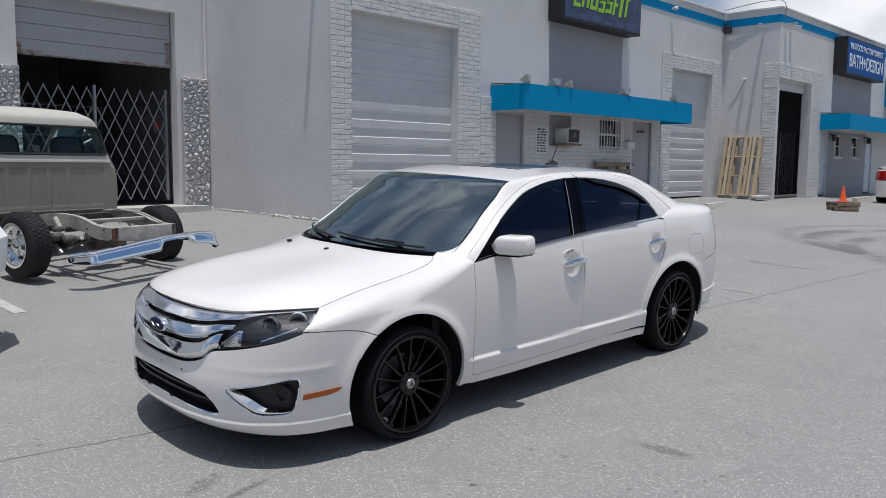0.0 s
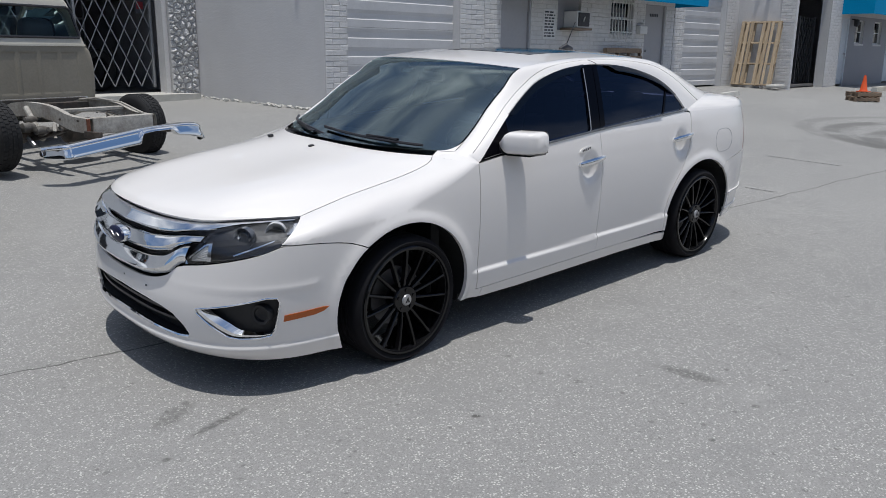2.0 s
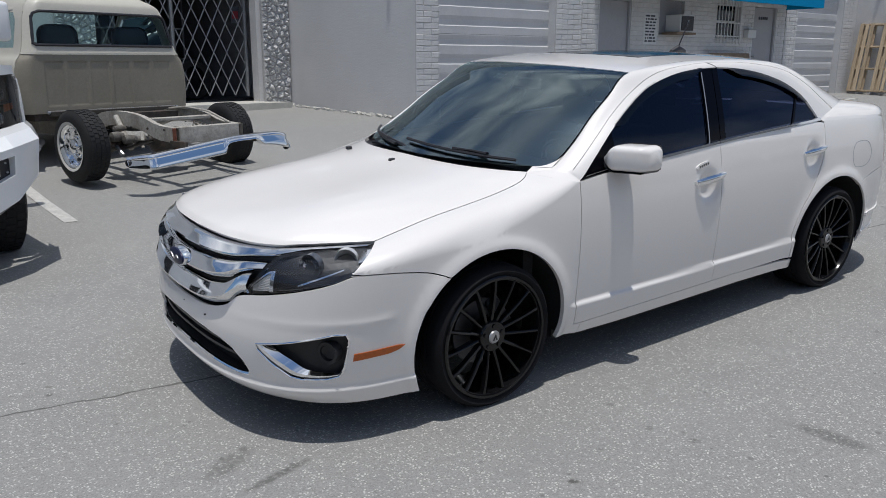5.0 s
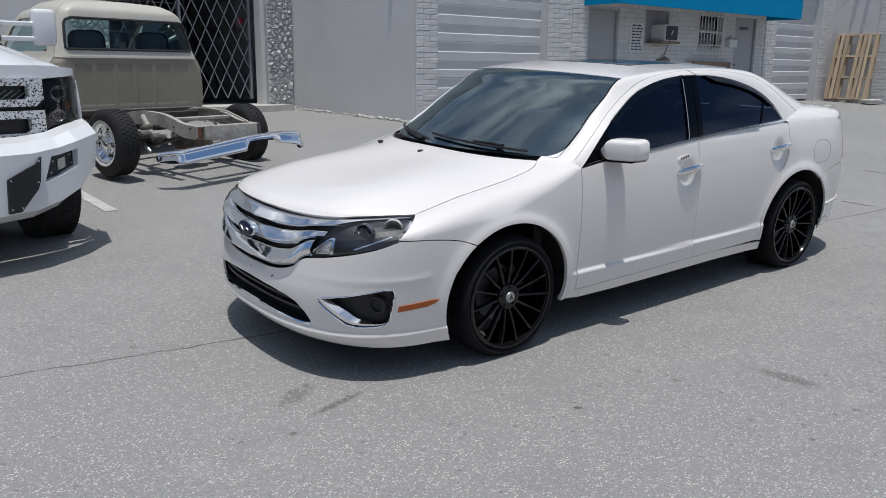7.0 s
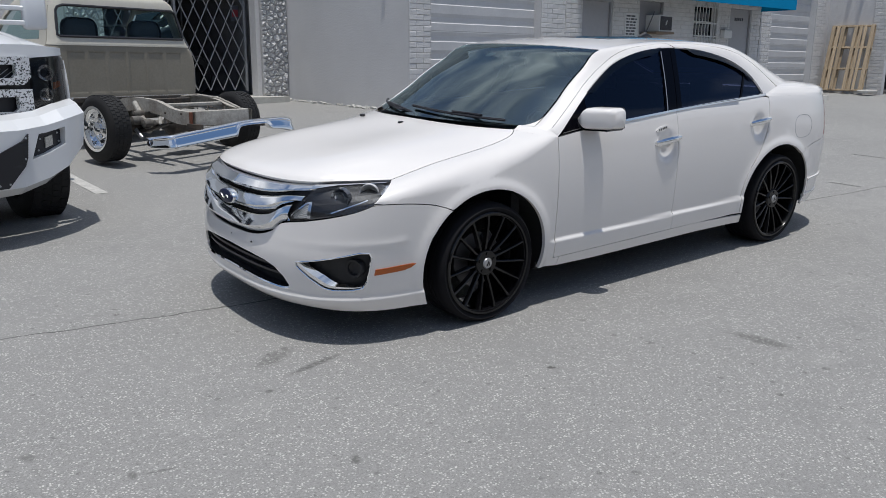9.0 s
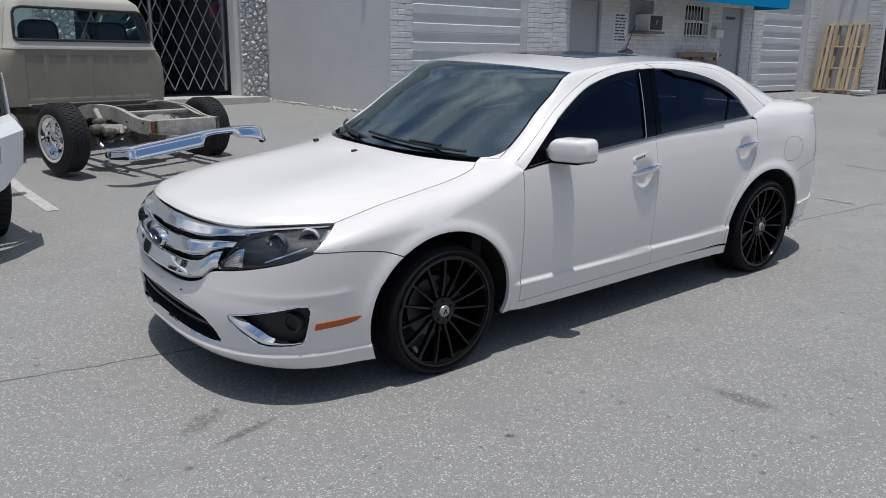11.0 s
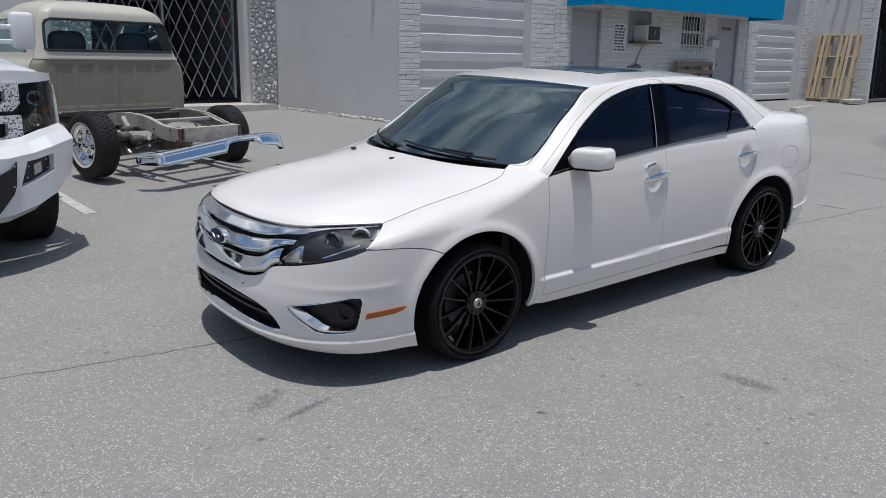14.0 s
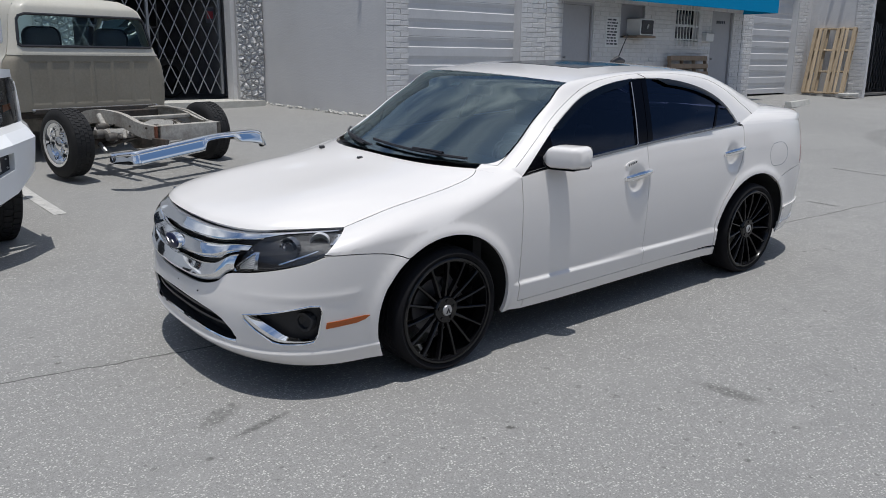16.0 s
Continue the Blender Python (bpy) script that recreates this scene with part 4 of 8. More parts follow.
# ---- pallets, cone, wheel stop, rubble ----
def pallet(name, m, w, h, boards, mat, label, blocks=3, thick=0.022, decks=()):
    """Upright deck boards on crosswise stringers; width w along x, height h along z, depth along y."""
    root = thing(name, m, label, "pallet", "pallets")
    bw = w / (max(boards, 1) * 1.55)
    for k in range(boards):
        x = (w - bw) * k / (boards - 1)
        part("board", box(x, x + bw, -0.06, -0.06 + thick, 0, h, 0.003), mat, root)
        if k % 2 == 0:
            part("back_board", box(x, x + bw, 0.04, 0.04 + thick, 0, h, 0.003), mat, root)
    for x, bw, za, zb, y in decks:
        part("board", box(x, x + bw, y, y + thick, za, zb, 0.003), mat, root)
    for k in range(blocks + 1):
        z = (h - 0.045) * k / blocks
        part("stringer", box(0, w, -0.037, 0.039, z, z + 0.045, 0.003), mat, root)
    return root


lean = math.degrees(math.atan2(0.42, 1.78))
pallet("shipping_pallet", Matrix.Translation((23.36, 10.72, 0.66)) @ pose(0, 0, 0, 0, 0, -90) @ pose(0, 0, 0, -lean, 0, 0), 1.16, 1.83, 0, M_PALLET, "tall pale pine pallet leaning against the wall", decks=((0.0, 0.10, 0, 1.83, -0.06), (0.145, 0.09, 0, 1.81, -0.06), (0.27, 0.10, 0.02, 1.83, -0.06), (0.62, 0.095, 0, 1.82, -0.06), (0.76, 0.09, 0, 1.83, -0.06), (0.885, 0.075, 0.01, 1.80, -0.06), (1.06, 0.10, 0, 1.83, -0.06), (0.0, 0.10, 0, 1.83, 0.04), (0.31, 0.09, 0, 1.83, 0.04), (0.68, 0.10, 0, 1.83, 0.04), (1.06, 0.10, 0, 1.83, 0.04)))
pallet("shipping_pallet", Matrix.Translation((16.62, YB - 0.32, 0.62)) @ pose(0, 0, 0, -9, 0, 0) @ pose(1.55, 0, 0, 0, -90, 0), 1.02, 1.55, 6, M_PALLET_OLD, "weathered brown pallet on edge against the brick wall")


def flat_pallet(x, y, z, turn, label):
    root = thing("flat_pallet", pose(x, y, z, 0, 0, turn) @ Matrix.Diagonal((0.58, 0.58, 0.9, 1)), label, "pallet", "stacked pallets")
    for k in range(5):
        part("board", box(-0.5, 0.5, -0.5 + 0.225 * k, -0.4 + 0.225 * k, 0.1, 0.122, 0.003), M_PALLET_OLD, root)
    for k in range(3):
        part("board", box(-0.5, 0.5, -0.5 + 0.45 * k, -0.4 + 0.45 * k, 0, 0.02, 0.003), M_PALLET_OLD, root)
        part("stringer", box(-0.5 + 0.455 * k, -0.41 + 0.455 * k, -0.5, 0.5, 0.021, 0.099, 0.004), M_PALLET_OLD, root)
    return root


CX, CY = 21.6, 6.55
cz = ground_z(CX, CY)
flat_pallet(CX, CY, cz, 38, "old pallet stacked on the lot under a traffic cone")
flat_pallet(CX + 0.03, CY, cz + 0.111, 47, "old pallet stacked on the lot under a traffic cone")
cone = thing("traffic_cone", pose(CX, CY, cz + 0.222) @ Matrix.Scale(0.85, 4), "small orange traffic cone on stacked pallets", "cone")
part("base", box(-0.15, 0.15, -0.15, 0.15, 0, 0.025, 0.006), M_CONE, cone)
part("body", lathe([(0.115, 0.026), (0.10, 0.05), (0.028, 0.46), (0.02, 0.465)], 24, axis="z"), M_CONE, cone, smooth=True)
stop = thing("wheel_stop", pose(19.2, 8.85, ground_z(19.2, 8.85), 0, 0, 12), "pale concrete wheel stop on the lot", "wheel stop")
bm = bmesh.new()
add_prism(bm, [(-0.09, 0), (0.09, 0), (0.06, 0.12), (-0.06, 0.12)], -0.85, 0.85, "x")
part("block", bm, M_CONCRETE, stop)
stop = thing("wheel_stop", pose(27.0, 7.7, ground_z(27.0, 7.7), 0, 0, 4), "pale concrete wheel stop near the shop doors", "wheel stop")
bm = bmesh.new()
add_prism(bm, [(-0.09, 0), (0.09, 0), (0.06, 0.12), (-0.06, 0.12)], -0.85, 0.85, "x")
part("block", bm, M_CONCRETE, stop)
# rubble and peeled paint along the side wall
rnd = random.Random(4)
bm = bmesh.new()
for k in range(170):
    y = rnd.uniform(10.95, 15.0) if k % 3 else rnd.uniform(11.2, 12.6)
    x = XR - abs(rnd.gauss(0.03, 0.06)) - 0.01
    s = rnd.uniform(0.008, 0.035)
    m = pose(x, y, ground_z(x, y) + s * 0.3, rnd.uniform(0, 90), rnd.uniform(0, 90), rnd.uniform(0, 90))
    add_box(bm, -s, s, -s * 0.8, s * 0.8, -s * 0.5, s * 0.5, m=m)
ob = link_mesh("rubble", bm, M_CONCRETE)
tagged(ob, "broken plaster and grit along the foot of the wall", "rubble", kind="stuff")
bm = bmesh.new()
add_box(bm, 23.0, 23.65, 9.25, 9.55, 0.62, 0.70, 0.02)
ob = link_mesh("concrete_chunk", bm, M_CONCRETE)
tagged(ob, "pale broken concrete piece beside the pallet", "rubble")

# faded parking paint
M_LINE = material("faded_line_paint", (0.52, 0.51, 0.485), 0.85, grain=0.2, grain_scale=60, stain=0.75, stain_scale=14, stain_color=(0.33, 0.325, 0.31))


M_LINE_FAINT = material("worn_line_paint", (0.34, 0.335, 0.32), 0.88, grain=0.35, grain_scale=60, stain=0.8, stain_scale=9, stain_color=(0.27, 0.266, 0.254), edge=(0.40, 0.52))


def paint_line(x0, y0, x1, y1, w, label, mat=M_LINE):
    d = Vector((x1 - x0, y1 - y0, 0))
    n = max(2, int(d.length / 0.5))
    s = Vector((-d.y, d.x, 0)).normalized() * w / 2
    def at(u, v):
        p = Vector((x0, y0, 0)) + d * u + s * v
        return (p.x, p.y, ground_z(p.x, p.y) + 0.004)
    ob = link_mesh("road_marking", grid_sheet(at, span(0, 1, n), (-1, 1)), mat)
    tagged(ob, label, "road marking", kind="structure")


paint_line(2.40, 7.6, 2.42, 9.4, 0.11, "faded white parking bay line")
paint_line(8.5, 3.30, 8.5, 3.62, 0.07, "short worn white parking line", M_LINE_FAINT)
paint_line(10.72, 3.40, 10.74, 4.32, 0.06, "almost worn-away white parking line", M_LINE_FAINT)

M_OPPOSITE = material("grey_stained_stucco", (0.34, 0.33, 0.32), 0.9, grain=0.1, grain_scale=20, stain=0.4, stain_scale=0.4)
# plain unseen walls added behind the camera and beside the lot, for chrome reflections
bm = bmesh.new()
wall_cells(bm, [-17, 12], [-1.0, 5.5], 0, 0.3, [(a, a + 3.0, -0.6, 3.2) for a in (-14.0, -8.5, -3.0, 2.5, 8.0)])
bmesh.ops.transform(bm, matrix=pose(-18, 0, 0, 0, 0, 90), verts=bm.verts)
structure("wall_street", bm, M_OPPOSITE, "unseen grey wall added beside the lot, with dark bays for chrome to mirror")
structure("wall_street_back", box(-22.3, -22, -17, 12, -1.0, 5.5), M_OPPOSITE, "unseen back wall that keeps the added bays dark")
structure("roof_street", box(-22, -18.3, -17, 12, 5.2, 5.5), M_OPPOSITE, "unseen flat roof that keeps the added bays dark")
bm = bmesh.new()
wall_cells(bm, [-30, 40], [-1.0, 6.0], -17.3, -17, [(a, a + 3.2, -0.6, 3.4) for a in (-24.0, -16.0, -8.0, 0.0, 8.0, 16.0, 24.0, 32.0)])
structure("wall_opposite", bm, M_OPPOSITE, "unseen grey wall added across the lot, with dark bays for chrome to mirror")
structure("wall_opposite_back", box(-30, 40, -21.3, -21, -1.0, 6.0), M_OPPOSITE, "unseen back wall that keeps the added bays dark")
structure("roof_opposite", box(-30, 40, -21, -17.3, 5.7, 6.0), M_OPPOSITE, "unseen flat roof that keeps the added bays dark")


# ---- bricks: real pieces on piers, lintels and the office wall ----
def brick_mesh(w, h, d):
    bm = bmesh.new()
    c = 0.006
    back = [bm.verts.new((x, 0, z)) for x, z in ((0, 0), (w, 0), (w, h), (0, h))]
    mid = [bm.verts.new((x, -d + c, z)) for x, z in ((0, 0), (w, 0), (w, h), (0, h))]
    front = [bm.verts.new((x, -d, z)) for x, z in ((c, c), (w - c, c), (w - c, h - c), (c, h - c))]
    for A, B in ((back, mid), (mid, front)):
        for i in range(4):
            bm.faces.new((A[i], A[(i + 1) % 4], B[(i + 1) % 4], B[i]))
    bm.faces.new(front)
    bmesh.ops.recalc_face_normals(bm, faces=bm.faces)
    me = bpy.data.meshes.new("brick")
    bm.to_mesh(me)
    bm.free()
    me.materials.append(M_BRICK)
    return me


BRICK_CACHE = {}
COURSE = 0.0905


def brick_rows(x0, x1, z0, z1, holes=()):
    rows = int(round((z1 - z0) / COURSE))
    ch = (z1 - z0) / rows
    out = []
    for r in range(rows):
        z = z0 + r * ch
        x = x0 - (0.152 if r % 2 else 0.0)
        while x < x1 - 0.02:
            a, b = max(x, x0), min(x + 0.3015, x1)
            x += 0.305
            if b - a < 0.03:
                continue
            segs = [(a, b)]
            for h in holes:
                if h[2] < z + ch * 0.5 < h[3]:
                    nxt = []
                    for p, q in segs:
                        if q <= h[0] or p >= h[1]:
                            nxt.append((p, q))
                        else:
                            if h[0] - p > 0.03:
                                nxt.append((p, h[0]))
                            if q - h[1] > 0.03:
                                nxt.append((h[1], q))
                    segs = nxt
            for p, q in segs:
                out.append((p, z, q - p, ch - 0.009))
    return out


def brick_panel(name, x0, x1, z0, z1, y, label, holes=(), single=True, along_y=False):
    """A brick facing with recessed joints, proud of the wall behind."""
    root_m = pose(y, 0, 0, 0, 0, -90) if along_y else pose(0, y, 0)
    root = new(name)
    root.matrix_basis = root_m
    tagged(root, label, "brick facing", kind="structure")
    bm = bmesh.new()
    wall_cells(bm, [x0, x1], [z0, z1], -0.022, -0.001, list(holes))
    part("joint_bed", bm, M_JOINT, root)
    pieces = brick_rows(x0, x1, z0, z1, holes)
    rnd = random.Random(int(x0 * 100))
    if single and len(pieces) > 300:
        first, rest = pieces[:300], pieces[300:]
    elif single:
        first, rest = pieces, []
    else:
        first, rest = [], pieces
    for x, z, w, h in first:
        key = (round(w, 2), round(h, 4))
        if key not in BRICK_CACHE:
            BRICK_CACHE[key] = brick_mesh(w, h, 0.012)
        ob = new("brick", BRICK_CACHE[key])
        ob.parent = root
        ob.location = (x, -0.022 + rnd.uniform(-0.002, 0.003), z + rnd.uniform(-0.0015, 0.0015))
    if rest:
        vs, fs = [], []
        for x, z, w, h in rest:
            o, c, d = len(vs), 0.006, -0.034 + rnd.uniform(-0.003, 0.002)
            vs += [(x, -0.022, z), (x + w, -0.022, z), (x + w, -0.022, z + h), (x, -0.022, z + h)]
            vs += [(x, d + c, z), (x + w, d + c, z), (x + w, d + c, z + h), (x, d + c, z + h)]
            vs += [(x + c, d, z + c), (x + w - c, d, z + c), (x + w - c, d, z + h - c), (x + c, d, z + h - c)]
            for A, B in ((0, 4), (4, 8)):
                fs += [(o + A + i, o + A + (i + 1) % 4, o + B + (i + 1) % 4, o + B + i) for i in range(4)]
            fs.append((o + 8, o + 9, o + 10, o + 11))
        me = bpy.data.meshes.new("brick_run")
        me.from_pydata(vs, [], fs)
        me.materials.append(M_BRICK)
        ob = new("brick_run", me)
        ob.parent = root
        ob["kind"] = "stuff"
    return root


def all_bricks():
    brick_panel("brick_pier_west", XR + 0.002, D2[0] - 0.002, 0.45, 4.66, YB, "painted grey brick pier beside a shutter")
    brick_panel("brick_pier_middle", D2[1] + 0.002, 12.52, 0.5, 4.66, YB, "painted grey brick pier beside a shutter")
    brick_panel("brick_lintel", D2[0], D2[1], 4.245, 4.66, YB, "painted grey brick lintel over a shutter", single=False)
    brick_panel("brick_office_front", 12.53, 20.02, 0.5, 2.98, YB, "painted grey brick office front", holes=(LDOOR, RDOOR, OFFICE_WIN, AC_HOLE), single=False)
    brick_panel("brick_pier_office", 20.04, D3[0] - 0.002, 0.5, 4.7, YB, "painted grey brick pier beside a shutter")
    brick_panel("brick_pier_corner", D3[1] + 0.002, 23.62, 0.5, 4.7, YB, "painted grey brick pier in the wall corner")
    brick_panel("brick_lintel_dented", D3[0], D3[1], 4.285, 4.7, YB, "painted grey brick lintel over a shutter", single=False)
    brick_panel("brick_pier_shop", DC[1] + 0.002, 27.5, 0.5, 4.6, YC, "painted grey brick pier beside an open doorway")
    brick_panel("brick_lintel_shop", XC, DC[1], 4.165, 4.6, YC, "painted grey brick lintel over an open doorway", single=False)
    brick_panel("brick_quoin", -YC - 0.42, -YC - 0.004, 0.5, 4.6, XC, "painted grey brick corner of the side wall", along_y=True)


# ---- the white saloon car ----
M_PAINT = material("white_pearl_paint", (0.83, 0.80, 0.77), 0.42, coat=1.0, grain=0.012, grain_scale=900, stain=0.06, stain_scale=2.0, stain_color=(0.78, 0.75, 0.715))
M_TRIM = material("dark_trim", (0.02, 0.02, 0.024), 0.4)
M_POST = material("gloss_black_post", (0.002, 0.002, 0.004), 0.10, spec=0.08)
M_CAR_TYRE = material("car_tyre_rubber", (0.007, 0.007, 0.009), 0.8, grain=0.15, grain_scale=60, spec=0.25)
M_CORE = material("dark_underbody", (0.012, 0.012, 0.013), 0.8)
M_WINDSCREEN = glass("windscreen_glass", (0.60, 0.80, 0.78), ior=2.9, sheen=(0.80, 0.97, 1.0))
M_TINT = glass("tinted_window_glass", (0.04, 0.05, 0.10), ior=1.45, sheen=(0.66, 0.76, 1.0))
M_VISOR = glass("smoked_plastic", (0.16, 0.16, 0.17), 0.05)
M_LENS = glass("clear_lamp_lens", (0.86, 0.88, 0.90))
M_AMBER = material("amber_lens", (0.46, 0.10, 0.008), 0.3, coat=0.25, grain=0.15, grain_scale=160)
M_REDLENS = material("red_lens", (0.35, 0.01, 0.01), 0.2, coat=0.8)
M_REFLECT = material("lamp_reflector", (0.82, 0.83, 0.85), 0.14, metal=0.95, grain=0.1, grain_scale=200)
M_INDICATOR = material("silver_indicator", (0.80, 0.80, 0.80), 0.25, metal=0.5, grain=0.1, grain_scale=300)
M_LAMP_DARK = material("dark_lamp_housing", (0.20, 0.21, 0.23), 0.25, metal=0.8, grain=0.2, grain_scale=25)
M_RIM = material("gloss_black_rim", (0.006, 0.006, 0.007), 0.14, spec=0.4)
M_DISC = material("brake_disc_steel", (0.16, 0.16, 0.17), 0.4, metal=0.9, grain=0.1, grain_scale=80)
M_SEAT = material("charcoal_seat", (0.045, 0.045, 0.05), 0.7, grain=0.2, grain_scale=120)
M_DASH = material("grey_dashboard", (0.16, 0.165, 0.17), 0.65, grain=0.15, grain_scale=200)
M_LINER = material("pale_headliner", (0.45, 0.44, 0.41), 0.9)
M_EMBLEM = material("dark_blue_enamel", (0.004, 0.009, 0.045), 0.35, spec=0.3)
M_SILVER = material("silver_cap", (0.42, 0.42, 0.43), 0.35, metal=0.6)

SEDAN_TURN = Matrix(((0.99862, 0.04412, -0.02832), (-0.04512, 0.99834, -0.03583), (0.02669, 0.03706, 0.99896))).to_4x4()
SEDAN_AT = Matrix.Translation((2.8575, 2.832, 0)) @ SEDAN_TURN @ Matrix.Translation((0, 0.97, 0))

XS, XE = -0.30, 3.09          # where the flanks run into the nose and the tail
LF, LR = 1.25, 1.40           # developed length of the nose and tail corners
SIDE_END = LF + XE - XS
WIDTH = [(0.15, 0.845), (0.20, 0.862), (0.26, 0.878), (0.36, 0.890), (0.50, 0.901), (0.64, 0.906), (0.78, 0.903), (0.88, 0.893), (0.95, 0.880), (1.02, 0.862), (1.08, 0.835)]
NOSE = [(0.15, -0.90), (0.19, -0.955), (0.24, -0.985), (0.32, -0.998), (0.42, -1.0), (0.50, -0.988), (0.60, -0.968), (0.70, -0.945), (0.80, -0.92)]
TAIL = [(0.15, 3.82), (0.25, 3.91), (0.4, 3.95), (0.6, 3.96), (0.8, 3.94), (1.0, 3.90), (1.08, 3.86)]
ARCH_F = (0.055, 0.325, 0.415, 0.383)
ARCH_R = (2.855, 0.325, 0.44, 0.385)
HANDLES = ((1.515, 0.846), (2.56, 0.893))


def half_width(x, z):
    w = lerp_table(WIDTH, z)
    w -= 0.016 * ((x - 1.2) / 1.8) ** 2
    crest = 0.345 + 0.0118 * (x - 0.55)
    w += 0.017 * (1 - ease(crest - 0.004, crest + 0.016, z)) * ease(0.50, 0.60, x) * (1 - ease(2.37, 2.48, x))
    for cx, cz, a, b in (ARCH_F, ARCH_R):
        r = math.hypot((x - cx) / a, (z - cz) / b)
        w += 0.010 * math.exp(-((r - 1.0) / 0.16) ** 2) + 0.009 * (1 - ease(1.02, 1.17, r))
    for hx, hz in HANDLES:
        w -= 0.026 * math.exp(-(((x - hx) / 0.078) ** 2 + ((z - hz + 0.040) / 0.082) ** 2) ** 2)
    # crease along the nose corner
    w += 0.004 * math.exp(-((z - 0.50 - 0.10 * (x + 0.6)) / 0.018) ** 2) * ease(-0.75, -0.6, x) * (1 - ease(-0.5, -0.42, x))
    return w


def shell(S, z):
    """The flank, nose and tail: S metres round the car from the nose's middle (plus: left side), z the height."""
    sg, s = (-1, S) if S >= 0 else (1, -S)
    lip = 0.019 * (1 - ease(0.226, 0.246, z))
    if s <= LF:
        phi = s / LF * math.pi / 2
        n = 2.7
        x0 = lerp_table(NOSE, z) - lip
        x = XS + (x0 - XS) * max(0.0, math.cos(phi)) ** (2 / n)
        y = (half_width(max(x, -0.55), z) + lip * 0.7) * math.sin(phi) ** (2 / n)
    elif s <= SIDE_END:
        x = XS + s - LF
        y = half_width(x, z) + lip * 0.7 * (1 - ease(-0.3, -0.1, x))
    else:
        phi = min((s - SIDE_END) / LR, 1.0) * math.pi / 2
        n = 3.1
        x = XE + (lerp_table(TAIL, z) - XE) * math.sin(phi) ** (2 / n)
        y = half_width(min(x, 3.5), z) * max(0.0, math.cos(phi)) ** (2 / n)
    return Vector((x, sg * y, z))


def s_x(x, z):
    """S of the flank point at x."""
    if x >= XS:
        return LF + min(x, XE) - XS
    c = (XS - x) / (XS - lerp_table(NOSE, z))
    return LF * math.acos(min(1.0, c) ** 1.35) / (math.pi / 2)


def s_any(x, z):
    """S of a point of the flank or of the tail's corner at x."""
    if x <= XE:
        return s_x(x, z)
    k = min(1.0, (x - XE) / (lerp_table(TAIL, z) - XE))
    return SIDE_END + LR * math.asin(k**1.55) / (math.pi / 2)


def s_y(y, z):
    """S of the nose point at half-width y."""
    return LF * math.asin(min(1.0, y / half_width(-0.55, z)) ** 1.35) / (math.pi / 2)


def dense(poly, step, closed=True):
    out = []
    n = len(poly)
    for i in range(n if closed else n - 1):
        a, b = poly[i], poly[(i + 1) % n]
        k = max(1, int(math.hypot(b[0] - a[0], b[1] - a[1]) / step))
        out += [(a[0] + (b[0] - a[0]) * j / k, a[1] + (b[1] - a[1]) * j / k) for j in range(k)]
    if not closed:
        out.append(poly[-1])
    return out


def smooth_line(pts, n):
    """A curve through points, n samples."""
    cum = [0.0]
    for a, b in zip(pts, pts[1:]):
        cum.append(cum[-1] + math.dist(a, b))
    dims = len(pts[0])
    tabs = [[(c, p[d]) for c, p in zip(cum, pts)] for d in range(dims)]
    return [tuple(lerp_table(t, cum[-1] * i / (n - 1)) for t in tabs) for i in range(n)]


def inside(p, poly):
    x, y = p
    r = False
    j = len(poly) - 1
    for i in range(len(poly)):
        xi, yi = poly[i]
        xj, yj = poly[j]
        if (yi > y) != (yj > y) and x < (xj - xi) * (y - yi) / (yj - yi) + xi:
            r = not r
        j = i
    return r


